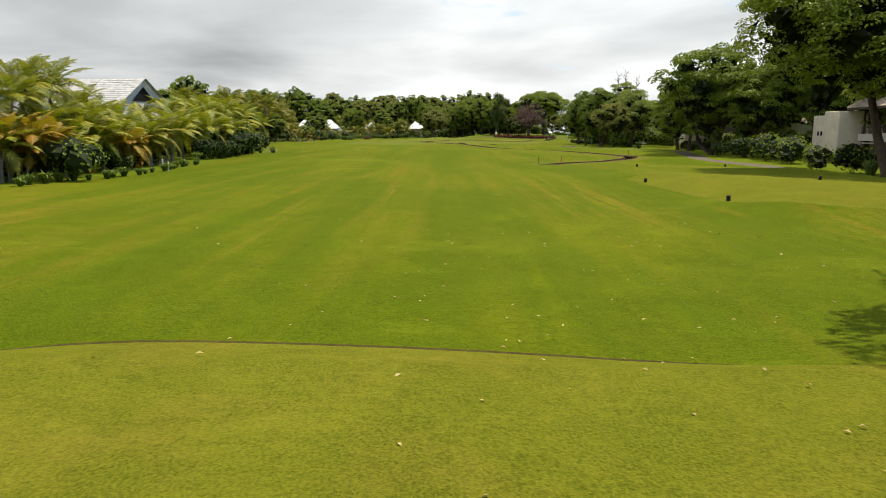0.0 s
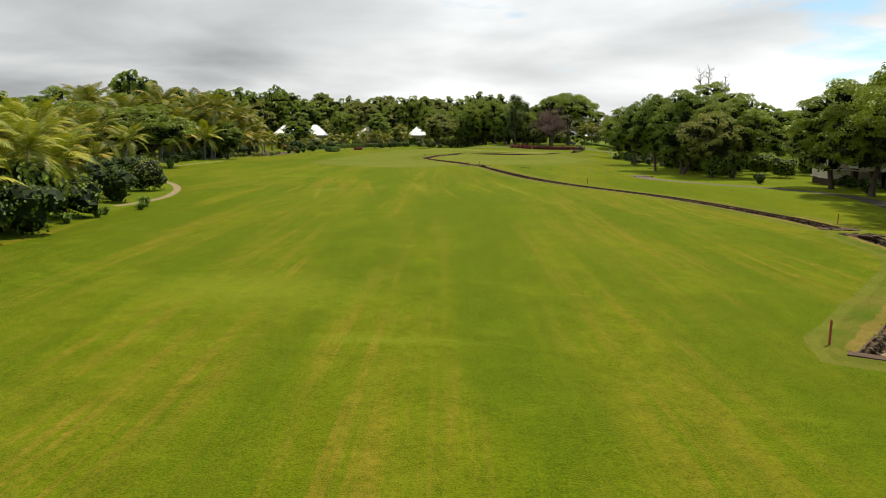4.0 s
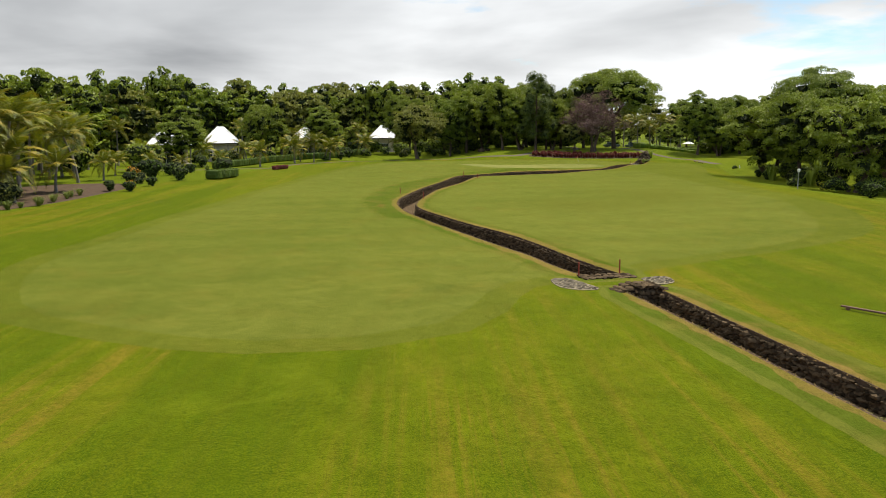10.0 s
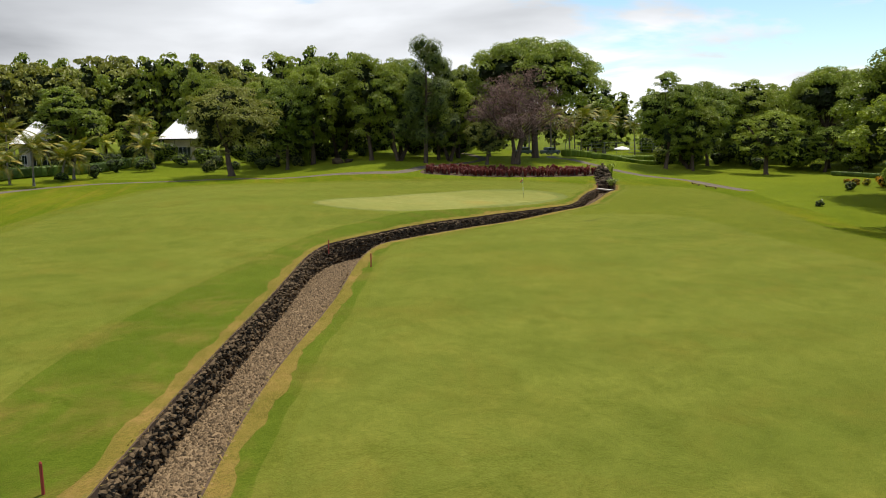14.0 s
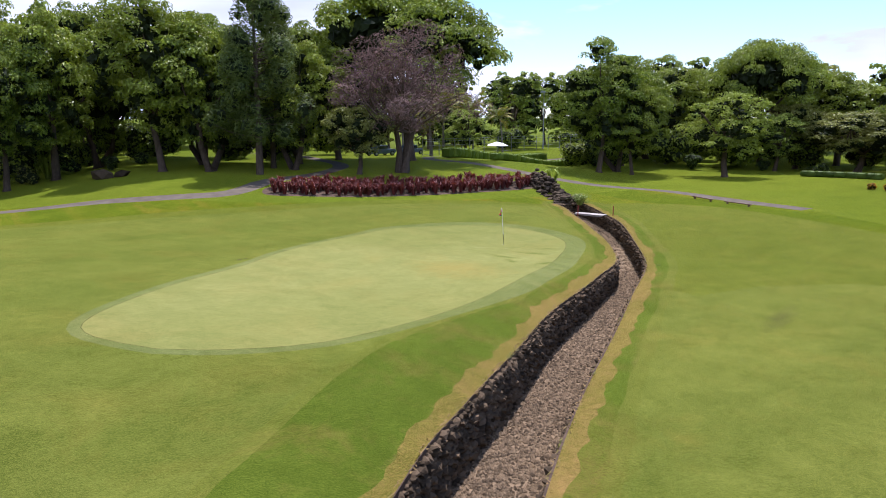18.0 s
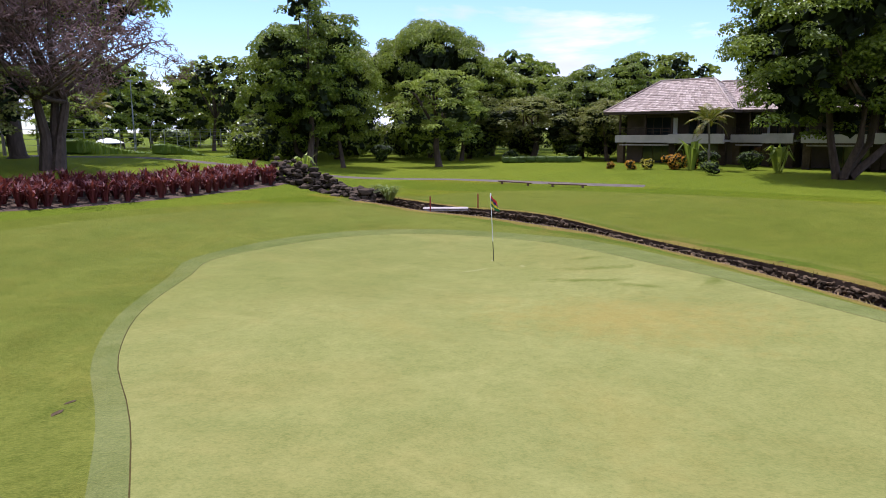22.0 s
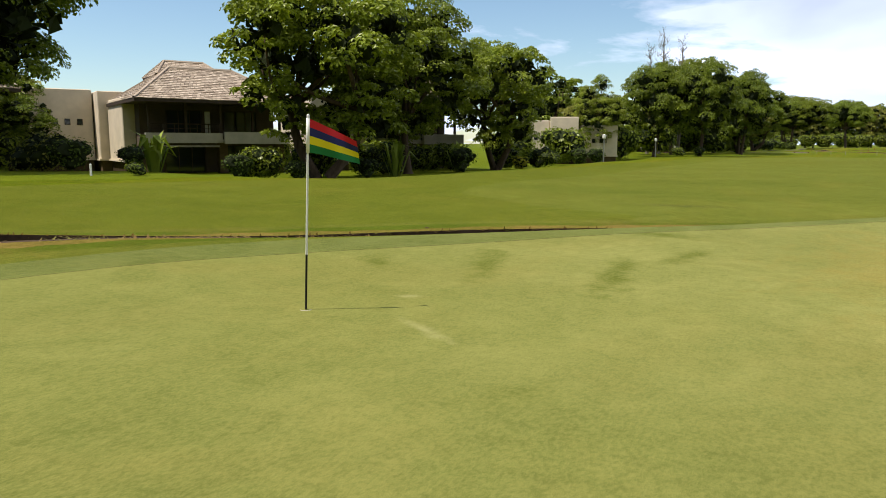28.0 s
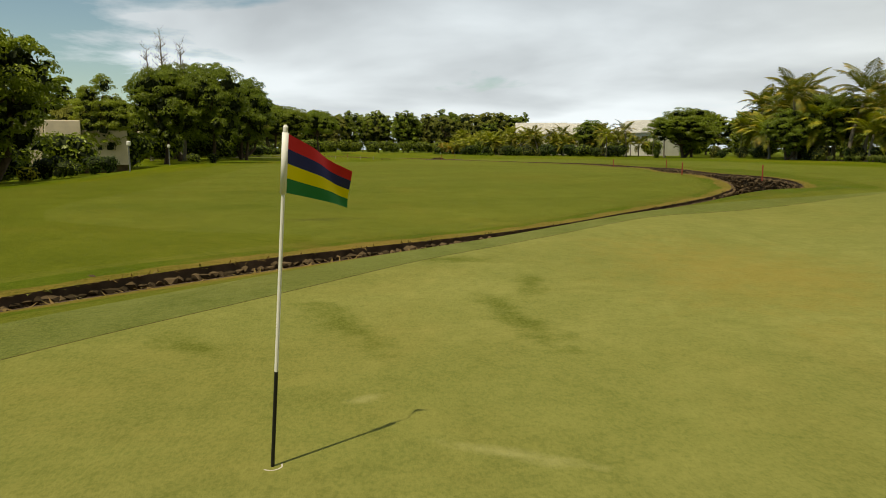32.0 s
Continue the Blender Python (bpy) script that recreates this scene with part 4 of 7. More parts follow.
# arched stone mouth where the ditch runs under the crossing, and rough caps on the end walls
for k, (run, end, arch) in enumerate(((1, -1, True), (2, 0, False), (0, -1, False), (1, 0, False))):
    a, b = runs[run][0][end], runs[run][1][end]
    mid, w = (a + b) / 2, (b - a).length
    across = (b - a).normalized()
    on = Vector((-across.y, across.x))
    if on.dot(runs[run][0][1 if end == 0 else -2] - a) > 0:
        on = -on
    top = H(*mid)
    mouth = tagged(new("culvert_mouth", None), "rough lava stone mouth of the ditch culvert", "stone wall")
    mouth.location = (mid.x, mid.y, top)
    for depth in np.arange(-0.15, 0.75, 0.24):
        for u in np.linspace(0, 1, 11 if arch else 9):
            ang = math.pi * u
            x = -math.cos(ang) * (w / 2 + 0.25) if arch else (u - 0.5) * (w + 0.5)
            z = math.sin(ang) * 0.28 - 0.06 if arch else 0.0
            q = across * float(x) + on * float(depth + rng.uniform(-0.06, 0.06))
            me = bpy.data.meshes.new("stone")
            me.from_pydata((pebble(rng.uniform(0.14, 0.2), (1.25, 1.1, 0.62), 0.36) + (q.x, q.y, z + rng.uniform(-0.04, 0.03))).tolist(), [], ICO_F)
            me.materials.append(M["stone"])
            new("stone", me).parent = mouth
# cobbles set in mortar beside the crossing
M["mortar"] = rocky("sandy_mortar", (0.16, 0.135, 0.085), (0.26, 0.22, 0.15), 4.0, island=False)
for outline in ([(2.2, 156.6), (3.0, 156.8), (3.4, 156.1), (4.0, 154.5), (3.2, 154.2), (2.3, 154.9)], [(6.6, 156.6), (7.9, 157.0), (7.9, 155.7), (7.0, 155.3)]):
    poly = smooth_line(outline, 0.25, True)
    cx, cy = sum(q.x for q in poly) / len(poly), sum(q.y for q in poly) / len(poly)
    cz = max(H(q.x, q.y) for q in poly)
    holder = tagged(new("stone_paving", None), "patch of grey cobbles set in sandy mortar by the ditch crossing", "paving", group="culvert paving")
    holder.location = (cx, cy, cz)
    rim = [(q.x - cx, q.y - cy) for q in poly]
    bm = bmesh.new()
    low, high = [bm.verts.new((x, y, -0.2)) for x, y in rim], [bm.verts.new((x, y, 0.02)) for x, y in rim]
    bm.faces.new(high)
    for k in range(len(rim)):
        bm.faces.new((low[k], low[k - 1], high[k - 1], high[k]))
    bmesh.ops.recalc_face_normals(bm, faces=bm.faces[:])
    part("mortar", bm, M["mortar"], holder)
    spots2 = np.array([(x + (0.11 if j % 2 else 0) + rng.uniform(-0.04, 0.04), y + rng.uniform(-0.03, 0.03)) for j, y in enumerate(np.arange(-1.6, 1.6, 0.19)) for x in np.arange(-1.3, 1.3, 0.22)])
    for x, y in spots2[inside(grown(poly, -0.08), spots2 + (cx, cy))]:
        me = bpy.data.meshes.new("cobble")
        me.from_pydata((pebble(rng.uniform(0.085, 0.125), (1.1, 0.95, 0.4), 0.22) + (x, y, 0.02)).tolist(), [], ICO_F)
        me.materials.append(M["paving"])
        new("cobble", me).parent = holder

# ---- plants ----
def unit(v):
    return v / np.maximum(np.linalg.norm(v, axis=1, keepdims=True), 1e-9)


def leaf_quads(pos, nrm, size, wide=0.6, droop=0.25):
    """A pointed, slightly folded leaf at each place: verts and faces."""
    n = len(pos)
    t = unit(np.cross(nrm, unit(rng.normal(size=(n, 3)))))
    b = np.cross(nrm, t)
    s = (size * rng.uniform(0.65, 1.35, n))[:, None]
    v = np.empty((n, 4, 3))
    v[:, 0] = pos - t * s * 0.5 - nrm * s * droop * 0.5
    v[:, 1] = pos + b * s * wide * 0.5
    v[:, 2] = pos + t * s * 0.5 - nrm * s * droop
    v[:, 3] = pos - b * s * wide * 0.5
    return v.reshape(-1, 3), np.arange(4 * n).reshape(n, 4).tolist()


def foliage(name, blobs, leaf, dense, material, core=0.74, up=0.35, wide=0.6, flat=0.85, clumps=0):
    """A crown of leaves round many uneven lumps. blobs: rows of x, y, z, radius."""
    blobs = np.asarray(blobs, float)
    blocks = []
    places, normals = [], []
    lumps = blobs
    for x, y, z, r in blobs:
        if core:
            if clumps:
                # inner leaves in near-black: the crown's inner shade, put into their colour
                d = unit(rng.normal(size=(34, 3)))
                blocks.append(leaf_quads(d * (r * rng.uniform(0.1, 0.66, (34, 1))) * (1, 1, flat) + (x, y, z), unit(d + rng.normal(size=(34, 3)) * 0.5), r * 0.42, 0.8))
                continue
            # solid core, given the same painted shade colour
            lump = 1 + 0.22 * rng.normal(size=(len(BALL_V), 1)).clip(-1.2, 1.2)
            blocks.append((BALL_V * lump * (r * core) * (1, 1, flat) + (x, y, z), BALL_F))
    if clumps:
        # small tufts all over the big lumps
        rows = []
        for x, y, z, r in blobs:
            d = unit(rng.normal(size=(clumps, 3)) + (0, 0, 0.35))
            c = d * (r * rng.uniform(0.7, 1.05, (clumps, 1))) * (1, 1, flat) + (x, y, z)
            rows.append(np.hstack([c, r * rng.uniform(0.28, 0.52, (clumps, 1))]))
        lumps = np.concatenate(rows)
        deep_in = np.zeros(len(lumps), bool)
        for bx, by, bz, br in blobs:
            deep_in |= ((lumps[:, :3] - (bx, by, bz)) ** 2).sum(1) < (br * 0.6) ** 2
        lumps = lumps[~deep_in]
    for x, y, z, r in lumps:
        n = max(6, int(dense * 4 * math.pi * r * r))
        d = unit(rng.normal(size=(n, 3)))
        if clumps:
            # each tuft is a little dome: leaves on its top and flanks, shade below
            d[:, 2] = np.where(d[:, 2] < -0.3, -d[:, 2], d[:, 2])
            p = d * (r * rng.uniform(0.80, 1.14, (n, 1))) * (1.12, 1.12, 0.72) + (x, y, z)
        else:
            p = d * (r * rng.uniform(0.86, 1.16, (n, 1))) * (1, 1, flat) + (x, y, z)
        keep = np.ones(n, bool)
        for bx, by, bz, br in blobs:
            keep &= ~(((p - (bx, by, bz)) ** 2).sum(1) < (br * 0.62) ** 2)
        places.append(p[keep])
        normals.append(unit(d[keep] * 0.9 + rng.normal(size=(keep.sum(), 3)) * 0.24 + (0, 0, up)))
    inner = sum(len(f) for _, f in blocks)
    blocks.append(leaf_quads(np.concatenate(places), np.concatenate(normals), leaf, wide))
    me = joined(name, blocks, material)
    # second slot: near-black painted shade for cores and inner leaves
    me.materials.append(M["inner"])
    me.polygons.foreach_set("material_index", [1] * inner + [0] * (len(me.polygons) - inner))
    return me


def tube(path, radii, sides=7):
    """A tapered round stem along a path: verts and faces."""
    path = [Vector(p) for p in path]
    v, f = [], []
    for k, p in enumerate(path):
        t = (path[min(k + 1, len(path) - 1)] - path[max(k - 1, 0)]).normalized()
        a = t.orthogonal().normalized() if abs(t.z) < 0.9 else t.cross(Vector((0, 1, 0))).normalized()
        b = t.cross(a)
        for j in range(sides):
            w = math.tau * j / sides
            v.append(p + (a * math.cos(w) + b * math.sin(w)) * radii[k])
        if k:
            for j in range(sides):
                i, m = (k - 1) * sides + j, (k - 1) * sides + (j + 1) % sides
                f.append((i, m, m + sides, i + sides))
    f.append(tuple(range(len(v) - sides, len(v))))
    return [q[:] for q in v], f


def limb(start, end, r0, r1, bend=0.12, steps=5):
    a, b = Vector(start), Vector(end)
    side = Vector(rng.normal(size=3)) * (b - a).length * bend
    pts = [a.lerp(b, k / steps) + side * math.sin(math.pi * k / steps) for k in range(steps + 1)]
    return tube(pts, [r0 + (r1 - r0) * k / steps for k in range(steps + 1)], 6)


def thing(name, label, category, group="", at=(0, 0, 0), turn=0.0):
    ob = tagged(new(name), label, category, group)
    ob.matrix_basis = pose(*at, 0, 0, turn)
    return ob


def broad_tree(label, h, w, fork, blobs_n, material, leaf=0.3, dense=14.0, flat_top=0.0, low=0.2, trunk_r=0.28, stems=1, seed=0, wide=0.6, up=0.35, name="tree", clumps=11):
    """A leafy tree of height h and crown width w, whose crown begins at low * h."""
    global rng
    rng = np.random.default_rng(seed + 100)
    ob = thing(name, label, "tree")
    blobs, limbs = [], []
    cz, rz = h * (1 + low) / 2, h * (1 - low) / 2
    for k in range(blobs_n):
        # lumps spread evenly over the crown, with gaps and bulges left to chance
        up_dir = 1 - 2 * (k + 0.5) / blobs_n
        a = k * 2.39996 + rng.uniform(-0.35, 0.35)
        flat_r = math.sqrt(max(0.0, 1 - up_dir * up_dir))
        d = np.array((flat_r * math.cos(a), flat_r * math.sin(a), up_dir)) + rng.normal(size=3) * 0.12
        if flat_top:
            d[2] = abs(d[2]) * 0.95 - 0.12
        rad = rng.uniform(0.5, 1.0) if k % 3 == 0 else rng.uniform(0.82, 1.0)
        r = w * rng.uniform(0.13, 0.2) * (1.0 if d[2] > -0.4 else 0.8)
        p = np.array((d[0] * (w / 2 - r * 0.8) * rad, d[1] * (w / 2 - r * 0.8) * rad, cz + d[2] * (rz - r * 0.75) * rad))
        blobs.append((*p, r))
        limbs.append(p)
    for k in range(stems):
        off = Vector((rng.uniform(-1, 1), rng.uniform(-1, 1), 0)) * (0.12 * w if stems > 1 else 0)
        top = Vector((rng.uniform(-0.05, 0.05) * w, rng.uniform(-0.05, 0.05) * w, fork * h)) + off * 1.6
        blocks = [tube([off * 0.3, off * 0.3 + Vector((0, 0, 0.25)), (off + top) * 0.5 + Vector((0.1, 0, 0)), top], [trunk_r * 1.6, trunk_r * 1.1, trunk_r * 0.9, trunk_r * 0.75], 9)]
        for p in limbs[k::stems][:9]:
            blocks.append(limb(top, p, trunk_r * 0.55, trunk_r * 0.12))
        part("trunk", joined("trunk", blocks, M["bark"]), None, ob, smooth=True)
    part("crown", foliage("crown", blobs, leaf, dense, material, core=0.40, wide=wide, up=up, clumps=clumps), None, ob)
    return ob


def casuarina(label, h, w, seed=0, bare=False):
    """A feathery tree with a straight stem; bare ones keep only thin twigs."""
    global rng
    rng = np.random.default_rng(seed + 300)
    ob = thing("casuarina_tree", label, "tree")
    blocks = [tube([(0, 0, 0), (0.1, 0, h * 0.35), (-0.1, 0.1, h * 0.7), (0, 0, h * 0.98)], [0.3, 0.2, 0.12, 0.02], 8)]
    blobs, twigs = [], []
    for k in range(46 if bare else 64):
        z = h * (rng.uniform(0.5, 0.97) if bare else rng.uniform(0.16, 0.97))
        reach = w * 0.5 * (1.05 - 0.7 * (z / h) ** 2) * rng.uniform(0.45, 1.0)
        a = rng.uniform(0, math.tau)
        tip = (reach * math.cos(a), reach * math.sin(a), min(h, z + reach * (0.9 if bare else 0.35)))
        blocks.append(limb((0, 0, z), tip, 0.05, 0.012, 0.1, 3))
        if bare:
            for _ in range(9):
                p = np.array((0, 0, z)) + (np.array(tip) - (0, 0, z)) * rng.uniform(0.3, 1)
                q = p + rng.normal(size=3) * (0.35, 0.35, 0.5) + (0, 0, 0.35)
                blocks.append(tube([p, q], [0.014, 0.005], 3))
        else:
            blobs.append((*tip, rng.uniform(0.08, 0.15) * w))
    part("trunk", joined("trunk", blocks, M["bark_pale" if bare else "bark"]), None, ob)
    if not bare:
        part("crown", foliage("crown", blobs, 0.45, 30, M["needle"], core=0.4, wide=0.2, up=0.1, flat=1.5), None, ob)
    return ob


def dry_tree(label, h, w, seed=0):
    """A leafless tree with a dense haze of purple-brown twigs."""
    global rng
    rng = np.random.default_rng(seed + 500)
    ob = thing("dry_tree", label, "tree")
    blocks, tips = [], []
    for k in range(3):
        top = Vector((rng.uniform(-0.9, 0.9), rng.uniform(-0.9, 0.9), h * rng.uniform(0.28, 0.36)))
        blocks.append(tube([(0.35 * math.cos(k * 2.1), 0.35 * math.sin(k * 2.1), 0), top * 0.5, top], [0.34, 0.24, 0.19], 8))
        for _ in range(9):
            a, e = rng.uniform(0, math.tau), rng.uniform(-0.1, 1.35)
            tip = Vector((math.cos(a) * math.cos(e) * w * 0.46, math.sin(a) * math.cos(e) * w * 0.46, h * 0.5 + math.sin(e) * h * 0.46))
            blocks.append(limb(top, tip, 0.12, 0.03, 0.1))
            for _ in range(6):
                p = top.lerp(tip, rng.uniform(0.45, 0.95))
                q = p + Vector(rng.normal(size=3)) * 1.1 + Vector((0, 0, 0.5))
                blocks.append(limb(p, q, 0.035, 0.012, 0.15, 3))
                tips.append(q)
    part("trunk", joined("trunk", blocks, M["bark"]), None, ob)
    blobs = [(*p, rng.uniform(0.7, 1.15)) for p in tips]
    part("crown", foliage("crown", blobs, 0.42, 11, M["twig"], core=0, wide=0.13, up=0.2), None, ob)
    return ob


def frond_mesh(name, length, material, droop, width=0.75, pairs=30, lift=0.5):
    """One feather leaf from the origin along +x: rib and leaflets."""
    blocks, rib = [], []
    for k in range(9):
        u = k / 8
        rib.append(Vector((length * (u - 0.12 * droop * u * u), 0, length * (lift * u - (0.45 + 0.55 * droop) * u * u * 0.95))))
    blocks.append(tube(rib, [0.03 * (1 - 0.85 * k / 8) for k in range(9)], 4))
    v, f = [], []
    for k in range(pairs):
        u = 0.14 + 0.86 * k / (pairs - 1)
        i = min(7, int(u * 8))
        p = rib[i].lerp(rib[i + 1], u * 8 - i)
        t = (rib[i + 1] - rib[i]).normalized()
        ll = width * length * 0.36 * math.sin(math.pi * min(1, 0.16 + u * 0.86)) + 0.06
        for s in (1, -1):
            out_dir = (Vector((0, s, 0)) * 0.8 + t * 0.6).normalized()
            hang = 0.08 + 0.34 * rng.uniform()
            m = p + out_dir * ll * 0.55 - Vector((0, 0, ll * 0.12))
            e = p + out_dir * ll - Vector((0, 0, ll * hang))
            hw = t * 0.036 * (1.2 if length > 2 else 0.8)
            b = len(v)
            v += [p - hw * 0.6, p + hw * 0.6, m + hw, e, m - hw]
            f += [(b, b + 1, b + 2, b + 4), (b + 4, b + 2, b + 3)]
    blocks.append(([q[:] for q in v], f))
    return joined(name, blocks, material)


def palm(label, h, reach, material, count=18, lean=0.5, seed=0, trunk_r=0.15, name="coconut_palm", stems=1, dead=3):
    global rng
    rng = np.random.default_rng(seed + 700)
    ob = thing(name, label, "palm tree")
    meshes = [frond_mesh("frond", reach, material, d, lift=l) for d, l in ((0.45, 0.95), (0.75, 0.8), (1.15, 0.5))]
    for s in range(stems):
        a0 = rng.uniform(0, math.tau)
        foot = Vector((math.cos(a0), math.sin(a0), 0)) * (0.5 if stems > 1 else 0)
        hh = h * (rng.uniform(0.6, 1.0) if s else 1.0)
        top = foot + Vector((math.cos(a0) * lean, math.sin(a0) * lean, hh))
        pts = [foot.lerp(top, k / 8) + Vector((math.cos(a0), math.sin(a0), 0)) * (-0.25 * lean * math.sin(math.pi * k / 8)) for k in range(9)]
        radii = [trunk_r * (1.5 if k == 0 else 1.05 - 0.35 * k / 8) * (1.06 if k % 2 else 0.97) for k in range(9)]
        part("trunk", joined("trunk", [tube(pts, radii, 8)], M["bark_pale"]), None, ob)
        n = count if stems == 1 else max(8, count // 2)
        for k in range(n):
            a = math.tau * (k * 0.381966 + rng.uniform(-0.03, 0.03))
            level = k / n
            fr = new("frond", meshes[0 if level < 0.4 else 1 if level < 0.78 else 2])
            fr.parent = ob
            fr.matrix_basis = Matrix.Translation(top) @ Matrix.Rotation(a, 4, "Z") @ Matrix.Rotation(radians(18 - 50 * (1 - level) * rng.uniform(0.7, 1.2)), 4, "Y") @ Matrix.Scale(rng.uniform(0.82, 1.08), 4)
    return ob


def bush(label, w, h, material, leaf=0.16, dense=34, n=9, seed=0, name="shrub"):
    global rng
    rng = np.random.default_rng(seed + 900)
    blobs = []
    for _ in range(n):
        a, r = rng.uniform(0, math.tau), rng.uniform(0, 0.33) * w
        br = rng.uniform(0.2, 0.3) * w
        blobs.append((r * math.cos(a), r * math.sin(a), min(h - br * 0.7, max(br * 0.5, h * rng.uniform(0.3, 0.75))), br))
    ob = part(name, foliage(name, blobs, leaf, dense / max(w, 0.8), material, flat=0.9), None)
    return tagged(ob, label, "shrub")


def hedge(label, line, w, h, material, seed=0, leaf=0.15, dense=26):
    """A clipped hedge along a line, as one dense mesh of leaves over a boxy core."""
    global rng
    rng = np.random.default_rng(seed + 1100)
    pts = smooth_line(line, 0.9)
    blocks, places, normals = [], [], []
    o = pts[0]
    for k, q in enumerate(pts):
        t = (pts[min(k + 1, len(pts) - 1)] - pts[max(k - 1, 0)]).normalized()
        a = math.atan2(t.y, t.x)
        rot = np.array([[math.cos(a), math.sin(a), 0], [-math.sin(a), math.cos(a), 0], [0, 0, 1]])
        base = np.array((q.x - o.x, q.y - o.y, H(q.x, q.y) - H(o.x, o.y)))
        box = np.sign(BALL_V) * np.abs(BALL_V) ** 0.45 * (0.62, w / 2 * 0.9, h / 2 * 0.93) * rng.uniform(0.93, 1.06, (len(BALL_V), 1)) + (0, 0, h / 2)
        blocks.append((box @ rot + base, BALL_F))
        n = int(dense * (2 * h + w) * 0.9)
        d = unit(rng.normal(size=(n, 3)))
        d[:, 2] = np.where(d[:, 2] < -0.3, -d[:, 2], d[:, 2])
        p = np.sign(d) * np.abs(d) ** 0.4 * (0.6, w / 2, h / 2) * rng.uniform(0.95, 1.08, (n, 1)) + (0, 0, h / 2)
        places.append(p @ rot + base)
        normals.append(unit(d @ rot + rng.normal(size=(n, 3)) * 0.5))
    blocks.append(leaf_quads(np.concatenate(places), np.concatenate(normals), leaf))
    ob = part("hedge", joined("hedge", blocks, material), None)
    ob.location = (o.x, o.y, H(o.x, o.y) - 0.02)
    return tagged(ob, label, "hedge")


def blades(label, w, h, material, n=70, seed=0, name="grass_clump", wide=0.05, arch=0.5, category="plant"):
    """A clump of arching strap leaves."""
    global rng
    rng = np.random.default_rng(seed + 1300)
    v, f = [], []
    for _ in range(n):
        a, r0 = rng.uniform(0, math.tau), rng.uniform(0, 0.12) * w
        out_dir = Vector((math.cos(a), math.sin(a), 0))
        side = Vector((-math.sin(a), math.cos(a), 0)) * wide * rng.uniform(0.6, 1.2)
        hh, rr = h * rng.uniform(0.65, 1.1), w * 0.5 * rng.uniform(0.4, 1.1)
        p0 = out_dir * r0
        p1 = p0 + out_dir * rr * 0.4 + Vector((0, 0, hh * 0.7))
        p2 = p0 + out_dir * rr + Vector((0, 0, hh * (1.0 - arch * rng.uniform(0.1, 1.0))))
        b = len(v)
        v += [p0 - side * 0.6, p0 + side * 0.6, p1 + side, p2, p1 - side]
        f += [(b, b + 1, b + 2, b + 4), (b + 4, b + 2, b + 3)]
    return tagged(part(name, joined(name, [([q[:] for q in v], f)], material), None), label, category)


KIND, SIZE = {}, {}


def define(key, maker, h, w):
    KIND[key], SIZE[key] = (maker, None), (h, w)


def put(key, x, y, h=None, w=None, turn=None, sink=0.05, label="", group=""):
    """Stands one plant of that kind on the land; the first is built, the others share its meshes."""
    maker, ob = KIND[key]
    h0, w0 = SIZE[key]
    sz, sx = (h or h0) / h0, (w or w0 * (h or h0) / h0) / w0
    turn = (x * 37.7 + y * 91.3) % 360 if turn is None else turn
    m = pose(x, y, H(x, y) - sink, 0, 0, turn) @ Matrix.Diagonal((sx, sx, sz, 1))
    if ob is None:
        ob = maker()
        KIND[key] = (maker, ob)
        ob.matrix_basis = m
        res = ob
    else:
        ob_scale = ob.scale.copy()
        res = copy_thing(ob, m @ Matrix.Diagonal((1 / ob_scale.x, 1 / ob_scale.y, 1 / ob_scale.z, 1)))
    if label or group:
        tagged(res, label, "", group)
    return res


define("mango_a", lambda: broad_tree("dense dark green broadleaf tree with a rounded crown", 12, 11, 0.3, 34, M["leaf_dark"], leaf=0.24, dense=18, seed=1), 12, 11)
define("mango_b", lambda: broad_tree("tall dark green leafy tree with a lumpy crown", 14, 10, 0.33, 38, M["leaf_mid"], low=0.12, leaf=0.24, dense=18, seed=2), 14, 10)
define("thicket", lambda: bush("tall dark shrub thicket under the trees", 6, 4.2, M["leaf_dark"], leaf=0.4, dense=40, n=12, seed=11, name="thicket"), 4.2, 6)
define("mango_c", lambda: broad_tree("full dark tree with foliage hanging low", 12, 11, 0.25, 38, M["leaf_dark"], low=0.12, leaf=0.24, dense=18, seed=3, stems=2), 12, 11)
define("badam", lambda: broad_tree("mid-green broad-leaved tree with layered branches", 11, 10, 0.35, 28, M["leaf_mid"], low=0.12, leaf=0.27, dense=18, seed=4, stems=2), 11, 10)
define("rain", lambda: broad_tree("spreading umbrella-shaped tree with a flat green crown", 15, 18, 0.4, 44, M["leaf_mid"], flat_top=1, low=0.3, trunk_r=0.45, leaf=0.29, dense=12, seed=5), 15, 18)
define("light", lambda: broad_tree("airy light green tree with tiered branches", 10, 8, 0.35, 26, M["leaf_light"], low=0.15, leaf=0.24, dense=13, seed=6), 10, 8)
define("olive", lambda: broad_tree("olive green tree with small dull leaves", 9, 8.5, 0.3, 30, M["leaf_olive"], low=0.22, leaf=0.21, dense=17, seed=7), 9, 8.5)
define("fig", lambda: broad_tree("huge dark tree with drooping leafy boughs and several trunks", 15, 16, 0.34, 60, M["leaf_dark"], low=0.2, trunk_r=0.26, stems=4, leaf=0.26, dense=17, seed=8, clumps=11), 15, 16)
define("fig_high", lambda: broad_tree("tall dark tree with a wide crown high over the path", 16, 18, 0.4, 60, M["leaf_dark"], low=0.34, trunk_r=0.3, stems=3, leaf=0.24, dense=18, seed=18, clumps=11), 16, 18)
define("wood_a", lambda: broad_tree("distant dark green woodland tree", 17, 14, 0.3, 26, M["leaf_dark"], leaf=0.7, dense=2.8, clumps=6, low=0.02, seed=9), 17, 14)
